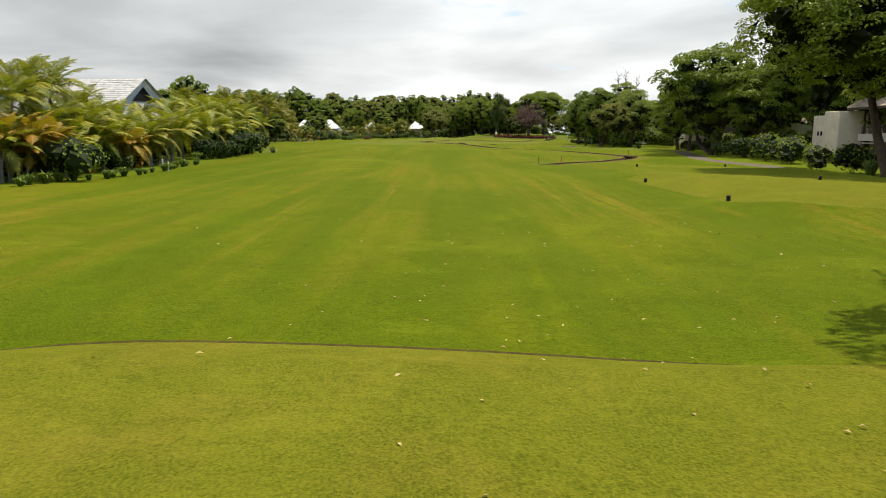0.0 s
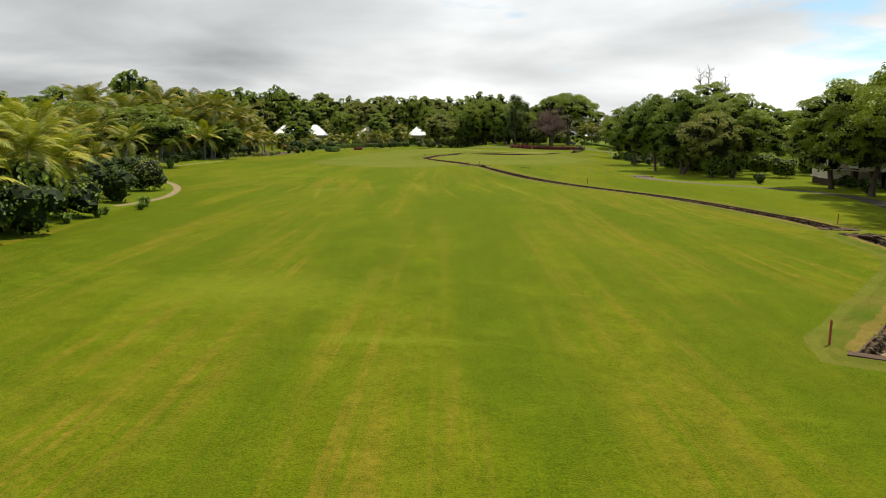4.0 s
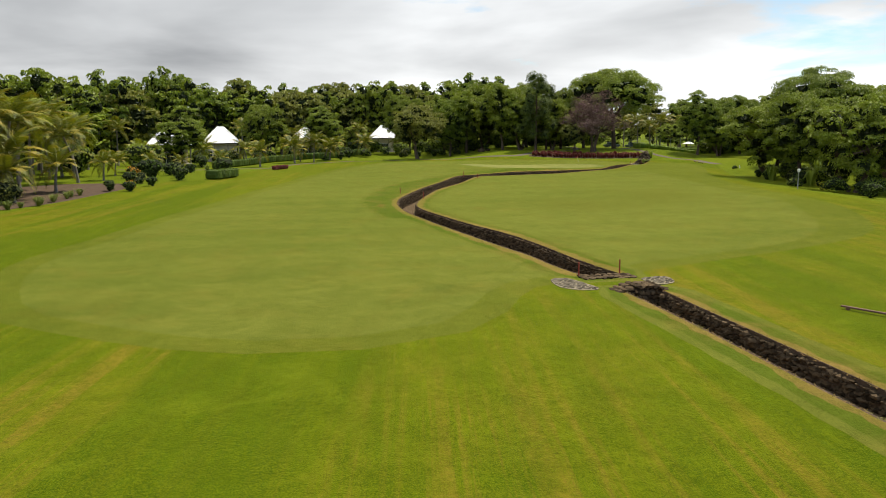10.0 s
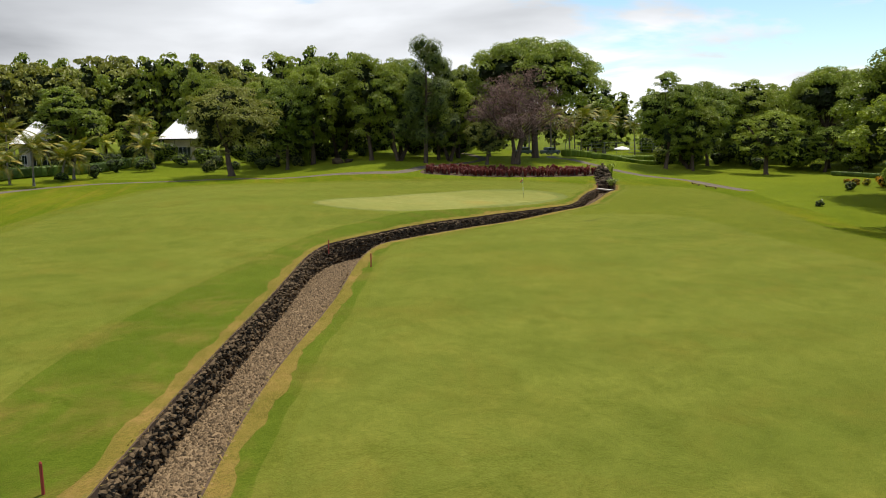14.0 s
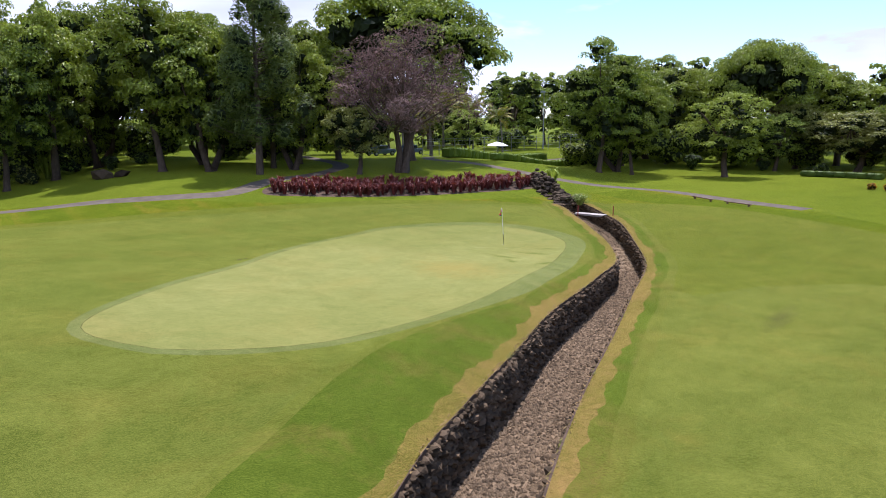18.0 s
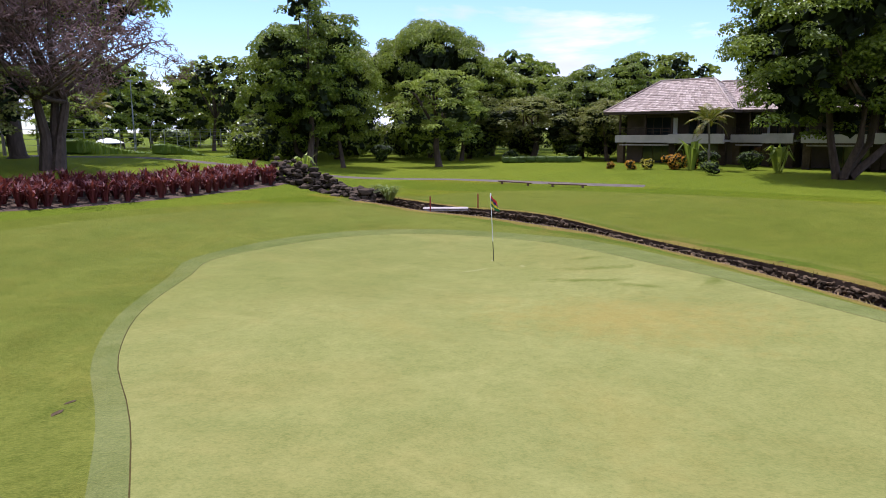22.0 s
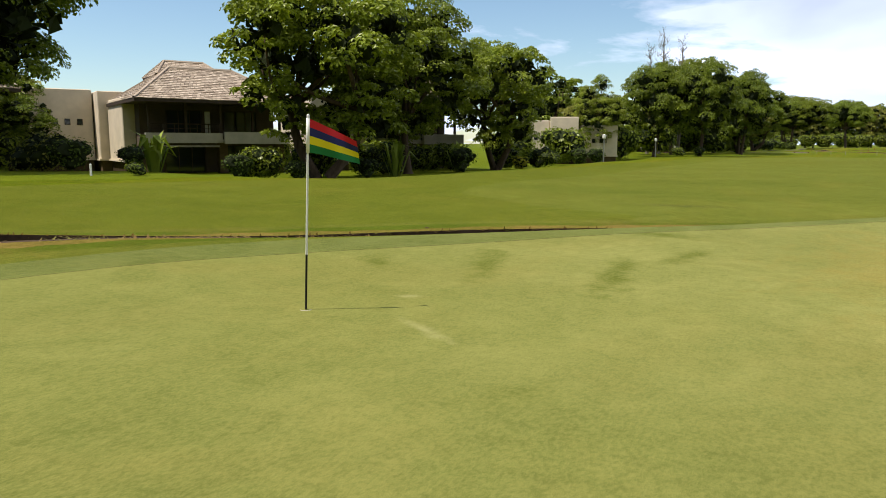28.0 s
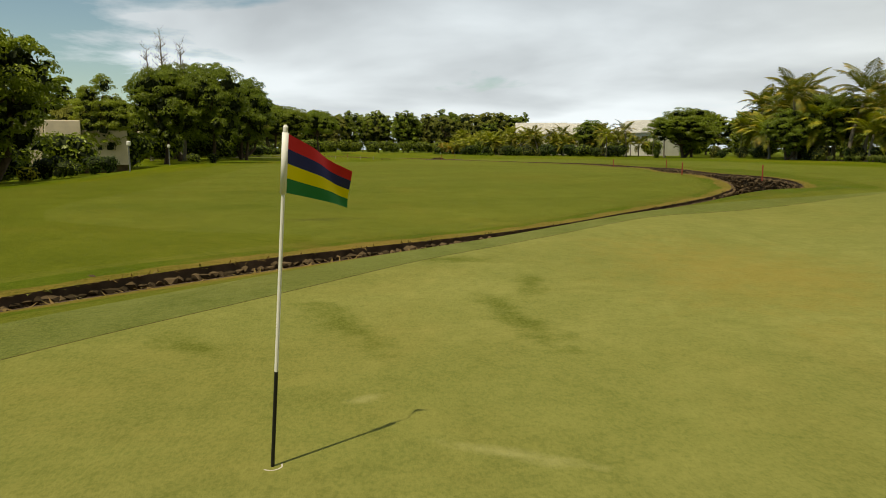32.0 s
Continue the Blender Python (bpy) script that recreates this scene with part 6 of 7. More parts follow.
# east gardens
for key, x, y, s in (
        ("bush_lime", 33.6, 33.5, 2.3), ("bush_lime", 35.2, 30, 2.5), ("clump", 34.6, 27.0, 1.6), ("bush_olive", 36.5, 25, 1.5), ("bush_dark", 37, 20, 1.3), ("bush_lime", 36.2, 44, 2.6), ("bush_lime", 37.4, 47, 3.0), ("bush_dark", 38.6, 50, 2.6), ("bush_lime", 38.2, 53.5, 3.2), ("bush_olive", 40, 58, 3.0), ("bush_dark", 39, 62, 2.6), ("bush_lime", 37.5, 66, 2.2),
        ("bush_dark", 41, 64, 1.8), ("bush_dark", 44, 78, 2.0), ("bush_lime", 46, 95, 1.9), ("bush_dark", 46, 102, 1.8), ("bush_lime", 47, 108, 1.8), ("bush_dark", 40, 116, 1.4), ("bush_lime", 38, 172, 1.4), ("bush_lime", 39.6, 176, 1.3),
        ("bush_dark", 46, 190, 1.8), ("bush_dark", 47.5, 204, 1.8), ("bush_lime", 43.6, 212, 1.4), ("bush_yellow", 46.4, 211, 1.2), ("bush_dark", 48, 219, 2.0), ("bush_lime", 46, 207, 2.0), ("bush_dark", 45, 199, 1.7),
        ("bush_dark", 49, 230.5, 1.4), ("bush_dark", 50.3, 236, 1.3), ("bush_dark", 52.5, 238.5, 1.4), ("bush_olive", 50.5, 226, 1.8), ("bush_dark", 54, 236, 1.3), ("bush_lime", 51.0, 246.5, 0.7), ("bush_dark", 60, 243.5, 1.8), ("bush_dark", 57.5, 241.5, 1.5),
        ("bush_olive", 63.0, 242.5, 2.2), ("bush_olive", 66, 241.5, 2.4), ("banana", 60.5, 237.5, 3.4), ("bush_dark", 71.5, 243, 1.3), ("bush_dark", 73, 254, 1.6), ("bush_orange", 72.5, 260.2, 1.4), ("bush_orange", 73.0, 258.8, 1.3),
        ("bush_yellow", 72.5, 259.8, 1.0), ("bush_yellow", 72.3, 262.3, 1.0), ("bush_orange", 72.0, 263.7, 0.9), ("bush_orange", 72.3, 265.4, 0.7), ("bush_dark", 73.5, 257.5, 1.7), ("bush_lime", 64.6, 257.0, 1.2), ("bush_dark", 90, 272, 1.9),
        ("bush_lime", 86.5, 278.5, 1.4), ("bush_dark", 85, 285, 1.4), ("bush_dark", 79, 291, 2.0), ("bush_dark", 72, 301, 2.4), ("bush_dark", 80, 303, 2.2)):
    put(key, x, y, s)
for x, y in ((48.5, 228), (53.5, 229), (48.8, 218), (72.0, 258.6), (70, 252)):
    put("banana", x, y, random.uniform(2.8, 3.8))
put("palm_a", 71.0, 257.2, 6.0)
# bed of red plants
red = np.array([q[:] for q in grown(RED_BED, -0.35)])
grid = np.array([(x + random.uniform(-0.2, 0.2), y + random.uniform(-0.2, 0.2)) for x in np.arange(20, 49, 0.78) for y in np.arange(279, 294, 0.78)])
for x, y in grid[inside(red, grid)]:
    put("ti", x, y, random.uniform(0.95, 1.35), group="bed of red ti plants")

# ---- buildings ----
def slab(bm, x0, x1, y0, y1, z0, z1):
    bmesh.ops.create_cube(bm, size=1.0, matrix=Matrix.Translation(((x0 + x1) / 2, (y0 + y1) / 2, (z0 + z1) / 2)) @ Matrix.Diagonal((x1 - x0, y1 - y0, z1 - z0, 1)))


def box_part(name, dims, material, parent, label="", bevel=0.0):
    bm = bmesh.new()
    for d in dims if isinstance(dims[0], (tuple, list)) else [dims]:
        slab(bm, *d)
    if bevel:
        bmesh.ops.bevel(bm, geom=bm.edges[:], offset=bevel, segments=1, affect="EDGES")
    return part(name, bm, material, parent, label)


def shingles(corners, material, parent, row=0.34, wide=0.3, seed=0, name="shingles"):
    """Overlapping shingles on one roof plane, given as eave a, eave b, ridge b, ridge a."""
    r = np.random.default_rng(seed + 40)
    a, b, c, d = (Vector(q) for q in corners)
    nrm = (b - a).cross(d - a).normalized()
    if nrm.z < 0:
        nrm = -nrm
    slope = ((a + b) / 2 - (c + d) / 2).length
    rows = max(2, int(slope / row))
    v, f = [], []
    for k in range(rows):
        u0, u1 = k / rows, (k + 1.15) / rows
        l0, r0, l1, r1 = a.lerp(d, u0), b.lerp(c, u0), a.lerp(d, min(1, u1)), b.lerp(c, min(1, u1))
        n = max(1, int((r0 - l0).length / wide))
        shift = r.uniform(0, 0.6) / n
        for j in range(n):
            s0, s1 = min(1, max(0, (j + 0.04) / n + shift * (0 < j))), min(1, (j + 0.97) / n + shift * (j < n - 1))
            lift = 0.035 + r.uniform(0, 0.03)
            drop = r.uniform(-0.03, 0.03)
            i = len(v)
            p0, p1 = l0.lerp(r0, s0), l0.lerp(r0, s1)
            q0, q1 = l1.lerp(r1, s0), l1.lerp(r1, s1)
            down = (l0 - l1).normalized() * drop
            v += [p0 + down, p1 + down, p1 + nrm * lift + down, p0 + nrm * lift + down, q1 + nrm * 0.012, q0 + nrm * 0.012]
            f += [(i, i + 1, i + 2, i + 3), (i + 3, i + 2, i + 4, i + 5)]
    ob = part(name, joined(name, [([q[:] for q in v], f)], material), None, parent)
    ob["kind"] = "stuff"
    return ob


def hip_roof(parent, x0, x1, y0, y1, ze, zr, inset, material, seed=0, row=0.34, wide=0.3, along="x"):
    """A hipped roof over a rectangle: deck, shingles and ridge caps."""
    ym, xm = (y0 + y1) / 2, (x0 + x1) / 2
    ra, rb = ((x0 + inset, ym, zr), (x1 - inset, ym, zr)) if along == "x" else ((xm, y0 + inset, zr), (xm, y1 - inset, zr))
    e = [(x0, y0, ze), (x1, y0, ze), (x1, y1, ze), (x0, y1, ze)]
    planes = [(e[0], e[1], rb, ra), (e[2], e[3], ra, rb), (e[1], e[2], rb, rb), (e[3], e[0], ra, ra)] if along == "x" else \
        [(e[3], e[0], ra, rb), (e[1], e[2], rb, ra), (e[0], e[1], ra, ra), (e[2], e[3], rb, rb)]
    bm = bmesh.new()
    low = [bm.verts.new((p[0], p[1], p[2] - 0.22)) for p in e]
    top = [bm.verts.new(p) for p in e]
    va, vb = bm.verts.new(ra), bm.verts.new(rb)
    bm.faces.new(low[::-1])
    for k in range(4):
        bm.faces.new((low[k], low[(k + 1) % 4], top[(k + 1) % 4], top[k]))
    if along == "x":
        for f in ((top[0], top[1], vb, va), (top[2], top[3], va, vb), (top[1], top[2], vb), (top[3], top[0], va)):
            bm.faces.new(f)
    else:
        for f in ((top[3], top[0], va, vb), (top[1], top[2], vb, va), (top[0], top[1], va), (top[2], top[3], vb)):
            bm.faces.new(f)
    roof = part("roof", bm, M["timber"], parent, "dark timber eaves under shingles")
    for k, p in enumerate(planes):
        shingles(p, material, roof, row, wide, seed + k)
    for p, q in ((ra, rb), (e[0], ra), (e[1], rb if along == "x" else ra), (e[2], rb), (e[3], ra if along == "x" else rb)):
        if (Vector(p) - Vector(q)).length > 0.3:
            part("ridge_cap", joined("ridge_cap", [tube([Vector(p) + Vector((0, 0, 0.05)), Vector(q) + Vector((0, 0, 0.05))], [0.11, 0.11], 5)], material), None, roof)
    return roof


def window(parent, x0, x1, y, z0, z1, leaves=2, name="window", material="timber"):
    """A framed window or glazed door facing -y."""
    t = 0.07
    win = box_part(name, [(x0, x1, y - 0.04, y + 0.05, z1 - t, z1), (x0, x1, y - 0.04, y + 0.05, z0, z0 + t), (x0, x0 + t, y - 0.04, y + 0.05, z0 + t, z1 - t), (x1 - t, x1, y - 0.04, y + 0.05, z0 + t, z1 - t)], M[material], parent)
    w = (x1 - x0 - 2 * t) / leaves
    for k in range(leaves):
        a = x0 + t + k * w
        box_part("pane", (a + 0.02, a + w - 0.02, y, y + 0.015, z0 + t, z1 - t), M["glass"], win)
        if k:
            box_part("mullion", (a - 0.03, a + 0.03, y - 0.03, y + 0.03, z0 + t, z1 - t), M[material], win)
    return win


def wing(parent, W, D, x=0.0, back=0.0, stone=True, seed=0, roof=True, ridge=9.3, eave=5.9, inset=None):
    """Two open-fronted storeys: front edge along +x at y = back, rooms behind towards +y."""
    y = back
    part_y = y + 2.4
    # rear and side walls: shade of the open storeys is in their colour
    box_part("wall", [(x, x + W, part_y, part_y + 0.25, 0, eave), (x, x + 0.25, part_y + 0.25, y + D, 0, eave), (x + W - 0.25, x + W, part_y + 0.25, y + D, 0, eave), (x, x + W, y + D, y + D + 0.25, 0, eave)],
             M["render_shade"], parent, "rear wall painted dark brown for shade")
    box_part("ceiling_slab", (x, x + W, y + 0.1, part_y, 2.42, 2.62), M["band"], parent)
    box_part("balcony_front", (x - 0.15, x + W * 0.52, y - 0.1, y + 0.15, 2.35, 3.1), M["band"], parent, "pale concrete balcony edge")
    box_part("balcony_front", (x + W * 0.52, x + W + 0.1, y - 0.7, y - 0.4, 2.3, 3.2), M["band"], parent, "pale projecting balcony parapet")
    box_part("balcony_floor", (x + W * 0.52, x + W, y - 0.4, y + 0.1, 2.35, 2.6), M["band"], parent)
    box_part("beam", (x + 0.3, x + W * 0.5, y - 0.02, y + 0.15, 2.05, 2.18), M["timber_grey"], parent)
    for px in (x, x + W * 0.5, x + W - 0.65):
        pier = box_part("pier", (px, px + 0.65, y + 0.16, y + 0.8, -0.4, 2.4), M["stone"], parent, "dark stone pier")
    for k, u in enumerate((0.02, 0.27, 0.52, 0.76, 0.97)):
        box_part("post", (x + W * u - 0.09, x + W * u + 0.09, y + 0.18, y + 0.36, 2.6, eave), M["timber"], parent)
    rail = box_part("railing", [(x + 0.2, x + W * 0.51, y, y + 0.06, 3.72, 3.8), (x + 0.2, x + W * 0.51, y, y + 0.05, 3.4, 3.44)], M["timber"], parent)
    for k in range(7):
        u = x + 0.25 + k * (W * 0.51 - 0.35) / 6
        box_part("baluster", (u, u + 0.05, y + 0.005, y + 0.055, 3.1, 3.72), M["timber"], rail)
    for k in range(2):
        u = x + W * (0.18 + 0.42 * k)
        window(parent, u, u + W * 0.26, part_y - 0.03, 2.65, 4.9, 3, "glazed_door")
        window(parent, u - 0.2, u + W * 0.28, part_y - 0.03, 0.05, 2.2, 3, "glazed_door")
    box_part("curtain", (x + W * 0.46, x + W * 0.5, part_y - 0.12, part_y - 0.07, 2.7, 4.8), M["white"], parent)
    if roof:
        hip_roof(parent, x - 1.0, x + W + 1.0, y - 1.1, y + D + 0.9, eave, ridge, inset or D * 0.42, M["shingle"], seed)


def villa(label, x, y, heading, maker, z=None):
    ob = thing("villa", label, "house", "villas along the fairway", (x, y, H(x, y) if z is None else z), heading)
    maker(ob)
    return ob


def block(parent, x0, x1, y0, y1, h, slits=3, face="front"):
    """A plain cream block with a stone plinth and small square windows."""
    box_part("wall", (x0, x1, y0, y1, 0.9, h), M["render"], parent, "blank cream rendered block", 0.06)
    box_part("plinth", (x0 + 0.12, x1 - 0.12, y0 + 0.12, y1 - 0.12, -0.5, 0.9), M["stone"], parent, "dark stone plinth")
    box_part("coping", (x0 - 0.12, x1 + 0.12, y0 - 0.12, y1 + 0.12, 0.88, 1.02), M["render"], parent)
    for k in range(slits):
        u = x0 + (x1 - x0) * (0.38 + 0.2 * k)
        win = box_part("window", [(u - 0.22, u + 0.22, y0 - 0.03, y0 + 0.02, h * 0.6 - 0.26, h * 0.6 + 0.26)], M["timber"], parent)
        box_part("pane", (u - 0.17, u + 0.17, y0 - 0.045, y0 - 0.03, h * 0.6 - 0.21, h * 0.6 + 0.21), M["glass"], win)


def villa_a(ob):
    wing(ob, 11, 9, 0, 0, seed=1, eave=5.4, ridge=8.6)
    wing(ob, 5.5, 7, 11.0, 2.2, seed=5, roof=False, eave=5.4)
    hip_roof(ob, 5.0, 31, 1.6, 10.0, 5.4, 8.35, 3.6, M["shingle"], 60)
    wing(ob, 11, 8, 17.5, 1.2, seed=9, roof=False, eave=5.4)


def villa_b(ob):
    block(ob, -6.4, -1.7, 12.3, 18, 6.8)
    block(ob, -1.6, 0.6, 10.2, 18, 6.6, 0)
    block(ob, -0.9, 0.4, 4.0, 10, 5.8, 0)
    wing(ob, 10.5, 9, 0, 0, seed=13, ridge=8.2, eave=5.5)
    hip_roof(ob, 2.0, 7.6, 5.2, 10, 7.7, 9.0, 1.2, M["shingle"], 80)
    block(ob, 13.5, 19.0, 1.5, 9, 6.6, 2)
    wing(ob, 9.0, 8, 19.0, 0.5, seed=17)


def villa_c(ob):
    block(ob, 0, 3.9, 0, 6, 5.2, 3)
    block(ob, 4.0, 7.4, -0.6, 6, 5.6, 0)
    wing(ob, 9.5, 8, 8.2, 1.4, seed=21)


def villa_plain(ob):
    block(ob, 0, 3.9, 0, 6, 5.2, 3)
    block(ob, 4.0, 7.4, -0.6, 6, 5.6, 0)
    block(ob, 7.5, 12.0, 0.4, 6, 4.6, 2)


# facades run along the fairway; x of each house points along the facade to its own right
villa("two-storey villa with open balconies and grey shingle roof", 83.8, 266.3, -109, villa_a, H(83.8, 267.0) - 0.26)
villa("two-storey villa with cream blocks and shingle hip roofs", 66.8, 232.6, -118, villa_b)
villa("cream villa block with small windows behind trees", 57.2, 185.6, -163, villa_plain)
villa("cream villa half hidden by trees beside the path", 50.5, 124.0, -95, villa_c)
villa("villa with stained cream walls behind a large tree", 46.5, 60.5, -92, villa_c)
villa("cream villa block half hidden by the fig trunks", 50.0, 87.0, -95, villa_plain)


def cottage(label, x, y, turn, w=8.2, roof_h=3.4, wall="render"):
    """A small cottage under a steep white hipped roof."""
    ob = thing("cottage", label, "cottage", "cottages with white roofs", (x, y, H(x, y)), turn)
    a = w / 2
    box_part("wall", [(-a + 1, a - 1, -a + 1.6, a - 0.8, -0.2, 4.0)], M[wall], ob, "pale rendered wall", 0.03)
    for px in (-a + 0.5, -a / 3, a / 3, a - 0.5):
        box_part("post", (px - 0.11, px + 0.11, -a + 0.45, -a + 0.67, -0.2, 4.2), M["timber_grey"], ob)
    box_part("veranda_floor", (-a + 0.3, a - 0.3, -a + 0.2, -a + 1.6, -0.2, 0.18), M["band"], ob)
    window(ob, -1.6, 1.6, -a + 1.56, 0.2, 2.6, 4, "glazed_door", "white")
    window(ob, -a + 1.3, -2.0, -a + 1.56, 0.9, 2.4, 2, "window", "white")
    hip_roof(ob, -a, a, -a, a, 4.2, 4.2 + roof_h, a * 0.86, M["shingle_white"], int(abs(x) * 3), 0.42, 0.42)
    return ob


cottage("small cottage with a steep whitewashed shingle roof", -58.0, 286.0, 20, 9.4, 3.8)
cottage("small cottage with a white pyramid roof behind palms", -50.5, 301.0, 14, 9.2, 3.8)
cottage("small cottage with a bright white roof behind the hedge", -33.5, 322.0, 10, 8.2, 3.4)
cottage("cottage with white roof and shaded veranda", -13.5, 345.0, 4, 8.8, 3.6)


def big_house(ob):
    box_part("wall", (-7, 7, -4.5, 4.5, -0.3, 6.2), M["render_white"], ob, "white rendered wall", 0.03)
    bm = bmesh.new()
    v = [bm.verts.new(p) for p in ((-7, -4.5, 6.2), (7, -4.5, 6.2), (7, 4.5, 6.2), (-7, 4.5, 6.2), (-7, 0, 9.2), (7, 0, 9.2))]
    for f in ((0, 1, 5, 4), (2, 3, 4, 5), (1, 2, 5), (3, 0, 4), (3, 2, 1, 0)):
        bm.faces.new([v[i] for i in f])
    roof = part("roof", bm, M["render_white"], ob, "gabled roof core")
    for s, k in ((-1, 0), (1, 1)):
        shingles([(-7.5, s * 5.1, 5.86), (7.5, s * 5.1, 5.86), (7.5, 0, 9.28), (-7.5, 0, 9.28)] if s < 0 else [(7.5, 5.1, 5.86), (-7.5, 5.1, 5.86), (-7.5, 0, 9.28), (7.5, 0, 9.28)], M["shingle_pale"], roof, 0.42, 0.42, k)
    box_part("bargeboard", [(7.3, 7.45, -5.0, -4.8, 5.7, 6.0)], M["timber"], roof)
    # no real opening: a solid triangle with its shade painted on
    bm = bmesh.new()
    vs = [bm.verts.new(p) for p in ((7.05, -2.2, 6.5), (7.05, 2.2, 6.5), (7.05, 0, 8.3))]
    bm.faces.new(vs)
    bmesh.ops.solidify(bm, geom=bm.faces[:], thickness=-0.08)
    part("gable_vent", bm, M["void"], roof, "solid dark triangle painted as a shaded gable opening")
    for k in range(3):
        window(ob, -5.5 + k * 4, -3.5 + k * 4, -4.52, 3.6, 5.0, 2)


for x, y, turn, label in ((-41.9, 64.1, -15, "white gabled house with a pale shingle roof"), (-55, 61, -15, "larger white gabled house behind palms"), (-62, 90, 110, "white gabled house beyond the garden palms")):
    big_house(thing("house", label, "house", "", (x, y, H(x, y)), turn))

# ---- things on the course ----
def lathe(profile, sides=14):
    """A turned shape from (radius, height) rows: verts and faces."""
    v, f = [], []
    for k, (r, z) in enumerate(profile):
        for j in range(sides):
            a = math.tau * j / sides
            v.append((r * math.cos(a), r * math.sin(a), z))
        if k:
            for j in range(sides):
                i, m = (k - 1) * sides + j, (k - 1) * sides + (j + 1) % sides
                f.append((i, m, m + sides, i + sides))
    f += [tuple(range(sides))[::-1], tuple(range(len(v) - sides, len(v)))]
    return v, f


FX, FY = 27.66, 263.38
fz = H(FX, FY)
flag = thing("golf_flag", "white and black flagstick with a striped flag in the hole", "flag", "", (FX, FY, fz))
flag.matrix_basis = pose(FX, FY, fz, -1.7, -3.9, 0)   # it leans a little
part("lower_pole", joined("lower_pole", [lathe([(0.012, -0.1), (0.012, 0.64)], 10)], M["black"]), None, flag, "black lower part of the pole")
part("upper_pole", joined("upper_pole", [lathe([(0.012, 0.64), (0.011, 2.1), (0.015, 2.105), (0.015, 2.13), (0.006, 2.145)], 10)], M["white"]), None, flag, "white upper part of the pole")
part("sleeve", joined("sleeve", [lathe([(0.019, 1.74), (0.019, 2.1)], 10)], M["white"]), None, flag, "white cloth sleeve", True)
cloth = new("cloth")
cloth.parent = flag
fly = Vector((-0.78, -0.62, 0)).normalized()
side = Vector((-fly.y, fly.x, 0))
for k, key in enumerate(("flag_green", "flag_yellow", "flag_blue", "flag_red")):
    v, f, cols = [], [], 15
    for s in (-1, 1):
        for j in range(3):
            for i in range(cols):
                u, w = i / (cols - 1), (k + j / 2) / 4
                # filled by a light wind: the fly end droops a little
                narrow = 1 - 0.30 * u
                p = fly * (0.018 + 0.54 * u - 0.05 * u * w) + side * (0.045 * math.sin(u * 8.0 + w * 2.4) * u + s * 0.0012) + Vector((0, 0, 1.745 + 0.35 * w * narrow - 0.09 * u - 0.02 * u * u))
                v.append(p[:])
    for s in range(2):
        for j in range(2):
            for i in range(cols - 1):
                a = s * 3 * cols + j * cols + i
                f.append((a, a + 1, a + 1 + cols, a + cols) if s else (a, a + cols, a + 1 + cols, a + 1))
    part("stripe", joined("stripe", [(v, f)], M[key]), None, cloth, key.split("_")[1] + " cloth stripe", True)
cup = thing("golf_cup", "white rimmed golf hole cup set in the green", "golf hole", "", (FX, FY, fz))
part("rim", joined("rim", [lathe([(0.064, -0.02), (0.066, 0.018), (0.055, 0.018), (0.052, 0.012)], 20)], M["band"]), None, cup)
# flat disc closes the cup; the hole's shade is its colour
part("hole", joined("hole", [lathe([(0.054, 0.0), (0.054, 0.013)], 20)], M["void"]), None, cup)

# foot bridge over the ditch with a post at each end
bx, by = 40.65, 269.65
bridge = thing("foot_bridge", "weathered plank foot bridge across the ditch", "bridge", "", (bx, by, max(H(40.3, 270.7), H(41.0, 268.6)) + 0.01), -72)
for k in range(5):
    box_part("plank", (-1.15, 1.15, -0.4 + k * 0.16, -0.255 + k * 0.16, 0.03, 0.07), M["timber_grey"], bridge, "", 0.008)
for k in (-0.35, 0.3):
    box_part("bearer", (-1.1, 1.1, k, k + 0.09, -0.06, 0.03), M["timber_grey"], bridge)


def stake(x, y, material, label, h=0.75, r=0.035, name="marker_stake"):
    ob = part(name, joined(name, [lathe([(r, -0.1), (r, h - 0.04), (r * 0.4, h)], 8)], M[material]), None)
    ob.location = (x, y, H(x, y))
    return tagged(ob, label, "stake", "hazard stakes")


M["stake_red"] = plain("faded_red_paint", (0.30, 0.05, 0.03), 0.7)
for x, y in ((39.9, 270.2), (41.5, 268.2), (-5.9, 205.6), (-3.35, 199.7), (5.9, 157.9), (3.7, 157.3), (17.2, 111.8), (3.2, 233.0), (4.9, 227.7), (11.3, 43.0), (13.4, 42.4), (27.6, 73.5)):
    stake(x, y, "stake_red", "thin faded red wooden hazard stake")
stake(52.5, 247.8, "white", "short white marker stake on the lawn", 0.55, 0.05)
stake(-44.5, 133, "black", "small dark marker post on the garden lawn", 0.5, 0.06)
for x, y in ((-21.2, 31.5), (-19.2, 27.5)):
    stake(x, y, "white", "short white post in the lily border", 0.7, 0.06)


def tee_marker(x, y, material="black"):
    ob = part("tee_marker", joined("tee_marker", [lathe([(0.08, 0.0), (0.09, 0.05), (0.09, 0.2), (0.07, 0.23)], 12)], M[material]), None)
    ob.location = (x, y, H(x, y))
    return tagged(ob, "small black tee marker on the turf", "tee marker", "tee markers")


for x, y in ((14.2, 1.9), (13.8, 13.4), (23.4, 12.5), (19.3, 36.7), (28.1, 39.1)):
    tee_marker(x, y)


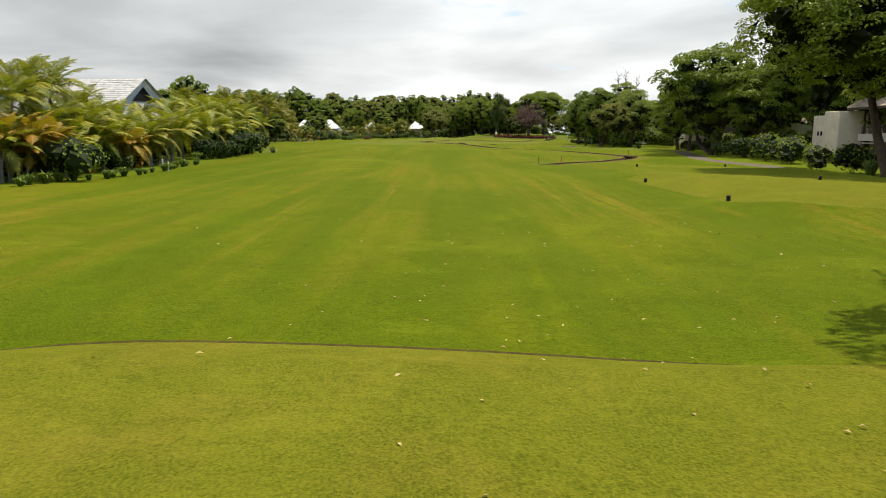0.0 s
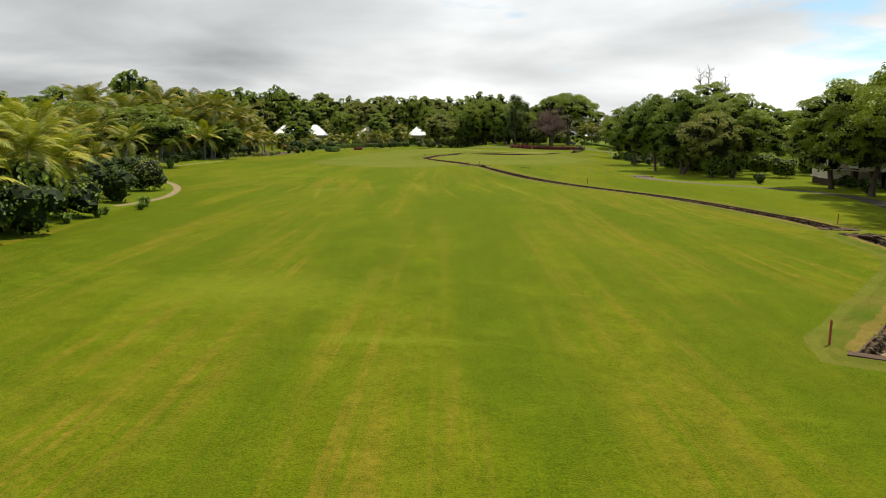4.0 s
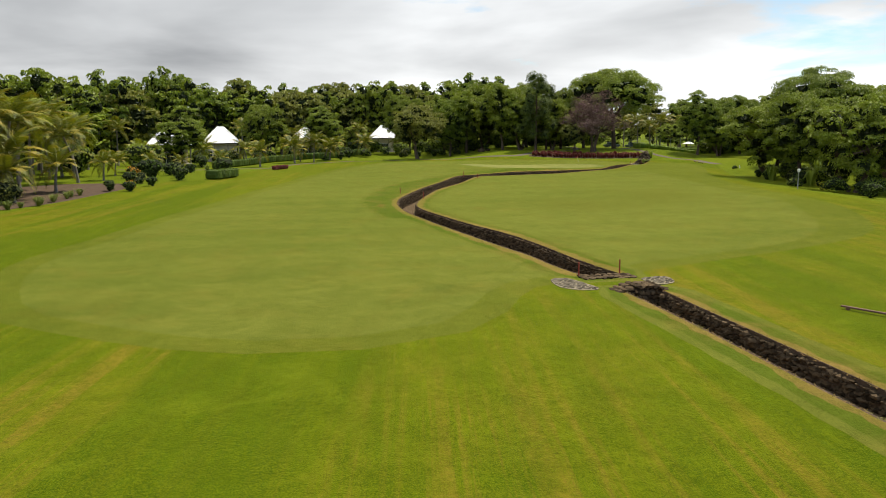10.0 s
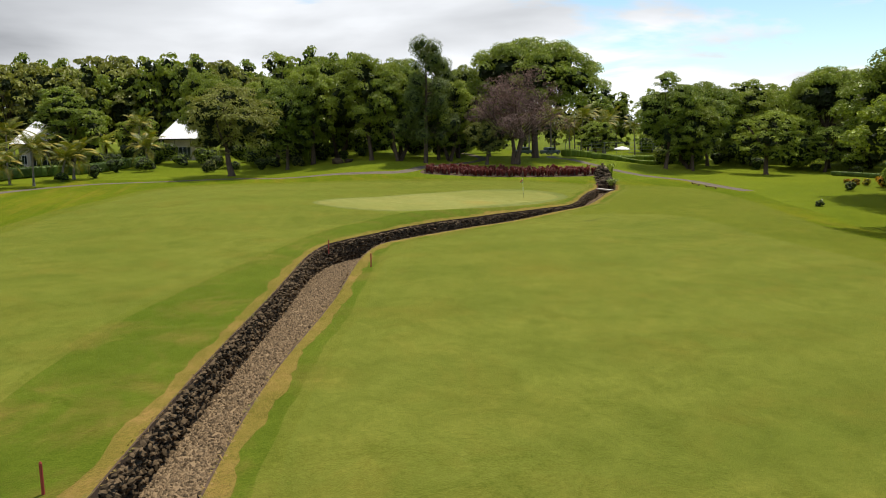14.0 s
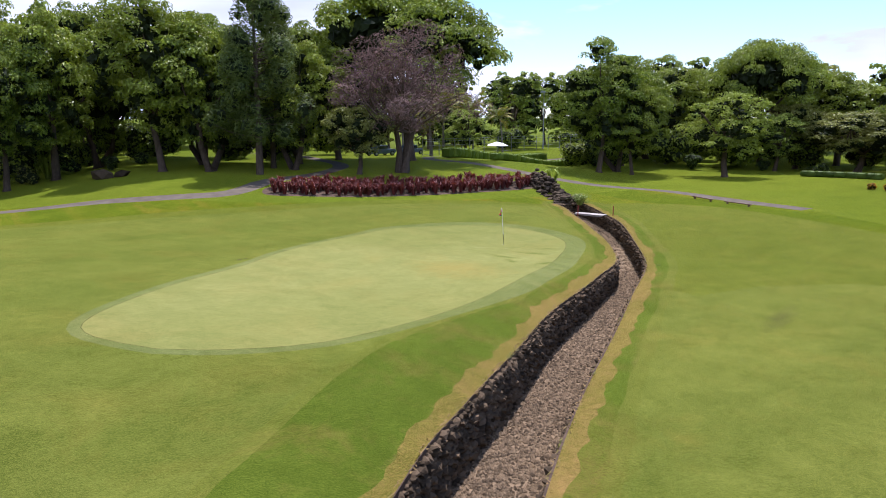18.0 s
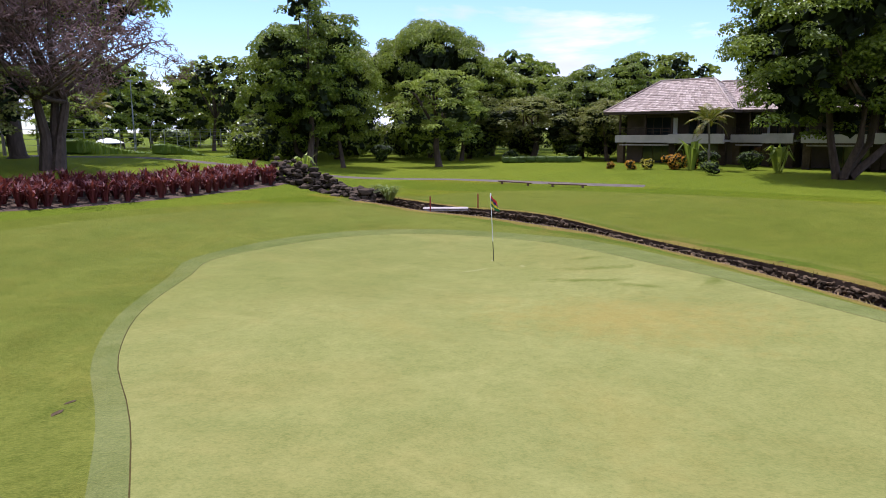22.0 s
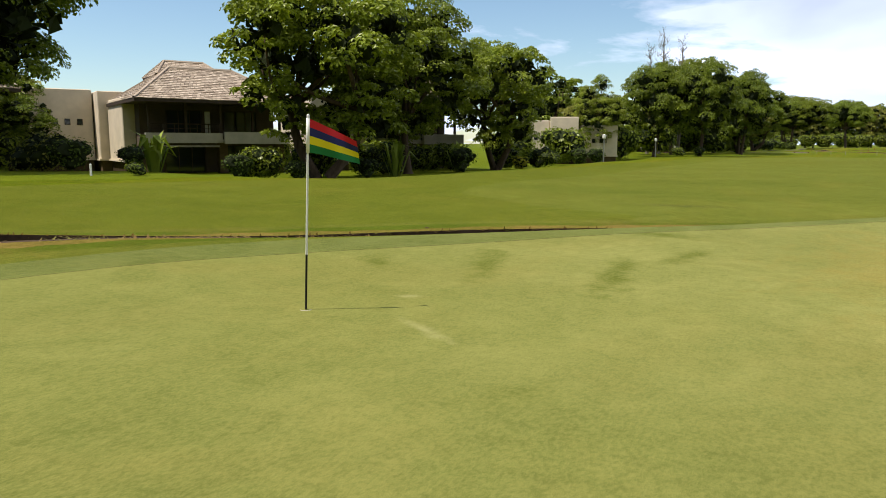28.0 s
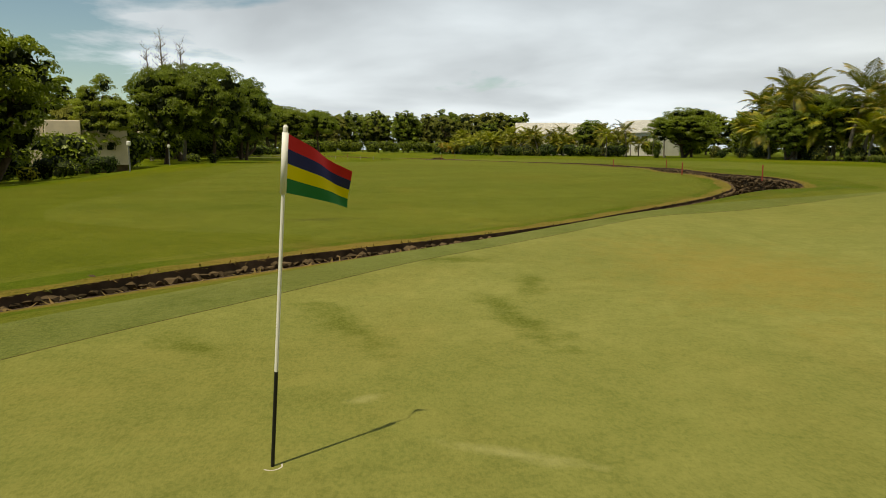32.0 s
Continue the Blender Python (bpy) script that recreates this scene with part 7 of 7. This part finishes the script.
def low_rail(x0, y0, x1, y1, drop=0.0):
    a = math.degrees(math.atan2(y1 - y0, x1 - x0))
    n = math.hypot(x1 - x0, y1 - y0)
    ob = thing("low_rail", "low dark timber rail on short posts beside the path", "barrier", "low rails")
    ob.matrix_basis = pose(x0, y0, H(x0, y0) - drop, 0, -math.degrees(math.atan2(H(x1, y1) - H(x0, y0), n)), a)
    box_part("beam", (0, n, -0.06, 0.06, 0.14, 0.21), M["brown"], ob, "", 0.01)
    for u in (0.2, n - 0.35):
        box_part("post", (u, u + 0.14, -0.05, 0.05, -0.05, 0.14), M["brown"], ob)


low_rail(53.2, 270.4, 52.7, 268.0)
low_rail(52.7, 266.9, 52.6, 264.4)
low_rail(12.8, 150.4, 14.2, 148.6, 0.05)
low_rail(26.5, 126.5, 29.2, 125.6)
# rope posts across the rough
for k in range(6):
    stake(15.2 + k * 2.0, 146.6 - k * 1.7, "timber_grey", "thin grey rope post in the rough", 0.55, 0.03, "rope_post")


def lamp_post(x, y):
    ob = thing("garden_lamp", "slim grey garden lamp on a post", "lamp", "", (x, y, H(x, y)))
    part("post", joined("post", [lathe([(0.06, 0), (0.05, 2.0)], 10)], M["steel"]), None, ob)
    part("head", joined("head", [lathe([(0.12, 2.0), (0.17, 2.1), (0.17, 2.35), (0.05, 2.4)], 12)], M["white"]), None, ob)


lamp_post(42.5, 176)
lamp_post(40.6, 206)
# long pile of dark rocks at the head of the ditch
rng = np.random.default_rng(21)
rocks = thing("rock_pile", "long pile of dark lava boulders at the ditch head", "rocks", "", (45.6, 279.6, H(45.6, 279.6)))
for k in range(260):
    u, v = rng.uniform(-1, 1), rng.uniform(-1, 1)
    x, y = v * 1.9 + u * 0.95, v * 4.4 - u * 0.5
    zz = H(45.2 + x, 279.0 + y) - H(45.6, 279.6)
    top = (0.6 + 0.95 * ease((v + 0.6) / 1.1)) * (1 - abs(u) ** 1.5)
    me = bpy.data.meshes.new("boulder")
    me.from_pydata((pebble(rng.uniform(0.15, 0.34), (1.25, 1, 0.7)) + (x, y, zz + rng.uniform(0.0, 1.0) * top)).tolist(), [], ICO_F)
    me.materials.append(M["lava"])
    new("boulder", me).parent = rocks
put("clump", 43.9, 274.2, 1.0, 2.0)
put("clump", 44.9, 275.4, 0.9, 1.8)
put("banana", 48.0, 282.2, 2.2, label="light green leafy plant between the rocks")
# turf marks beside the green
for x, y, turn in ((13.1, 265.1, 15), (12.7, 264.9, 28), (30.9, 254.9, 60), (33.5, 259.9, 40)):
    ob = part("divot", joined("divot", [(pebble(0.1, (1.2, 0.45, 0.10)), ICO_F)], M["divot"]), None)
    ob.matrix_basis = pose(x, y, H(x, y) + 0.004, 0, 0, turn)
    tagged(ob, "small torn divot of dark soil in the turf", "divot", "divots")
for x, y, r in ((12.6, 303.8, 0.9), (14.0, 303.2, 0.6)):
    me = bpy.data.meshes.new("boulder")
    me.from_pydata((pebble(r, (1.3, 1, 0.7)) + (0, 0, r * 0.3)).tolist(), [], ICO_F)
    me.materials.append(M["stone"])
    ob = tagged(new("boulder", me), "dark boulder on the lawn under the trees", "rock")
    ob.location = (x, y, H(x, y))

# fence, parasol and parked cars beyond the garden
fence = thing("fence", "chain-link fence on grey posts at the car park", "fence", "", (52, 312, H(52, 312)), 12)
for k in range(15):
    box_part("post", (k * 3.0, k * 3.0 + 0.07, 0, 0.07, 0, 2.2), M["steel"], fence)
for z in (0.2, 0.75, 1.3, 1.85, 2.15):
    box_part("wire", (0, 42.1, 0.02, 0.045, z, z + 0.03), M["steel"], fence)
parasol = thing("parasol", "open white canvas parasol", "parasol", "", (71, 321, H(71, 321)))
part("pole", joined("pole", [lathe([(0.04, 0), (0.03, 2.6)], 8)], M["steel"]), None, parasol)
part("canopy", joined("canopy", [lathe([(1.7, 2.1), (1.68, 2.14), (0.9, 2.5), (0.02, 2.72)], 8)], M["umbrella"]), None, parasol)


def car(x, y, turn):
    ob = thing("car", "parked blue-grey car beside the trees", "car", "parked cars", (x, y, H(x, y)), turn)
    bm = bmesh.new()
    slab(bm, -2.1, 2.1, -0.85, 0.85, 0.3, 0.85)
    slab(bm, -1.2, 0.9, -0.75, 0.75, 0.86, 1.4)
    bmesh.ops.bevel(bm, geom=bm.edges[:], offset=0.12, segments=2, affect="EDGES")
    part("body", bm, M["car"], ob)
    for s in (-0.765, 0.755):
        box_part("side_window", (-1.0, 0.7, s, s + 0.01, 0.95, 1.3), M["glass"], ob)
    for wx in (-1.35, 1.35):
        for wy in (-0.8, 0.8):
            wheel = new("wheel")
            wheel.parent = ob
            wheel.matrix_basis = pose(wx, wy, 0.32, 90, 0, 0)
            part("tyre", joined("tyre", [lathe([(0.32, -0.1), (0.33, 0), (0.32, 0.1)], 14)], M["black"]), None, wheel)
            part("rim", joined("rim", [lathe([(0.2, -0.105), (0.2, 0.105)], 12)], M["steel"]), None, wheel)


car(49, 318, 10)
car(56, 322, 20)
mast = thing("floodlight_mast", "tall thin floodlight mast behind the fence", "lamp", "", (101, 345, H(101, 345)))
part("pole", joined("pole", [lathe([(0.12, 0), (0.07, 11.5)], 8)], M["steel"]), None, mast)
box_part("head", (-0.9, 0.9, -0.15, 0.15, 11.3, 11.6), M["steel"], mast)

# fallen leaves on the turf under the near tree
rng = np.random.default_rng(33)
spots_x, spots_y = rng.normal(8, 6, 260), rng.normal(-16, 7, 260)
pos = np.array([(x, y, H(x, y) + 0.02) for x, y in zip(spots_x, spots_y)])
nrm = unit(rng.normal(size=(260, 3)) * 0.25 + (0, 0, 1))
M["litter"] = leafy("dry_yellow_leaves", (0.30, 0.22, 0.06), (0.55, 0.46, 0.2), through=0.1)
tagged(part("fallen_leaves", joined("fallen_leaves", [leaf_quads(pos, nrm, 0.09)], M["litter"]), None), "dry yellow fallen leaves scattered on the turf", "leaves", kind="stuff")
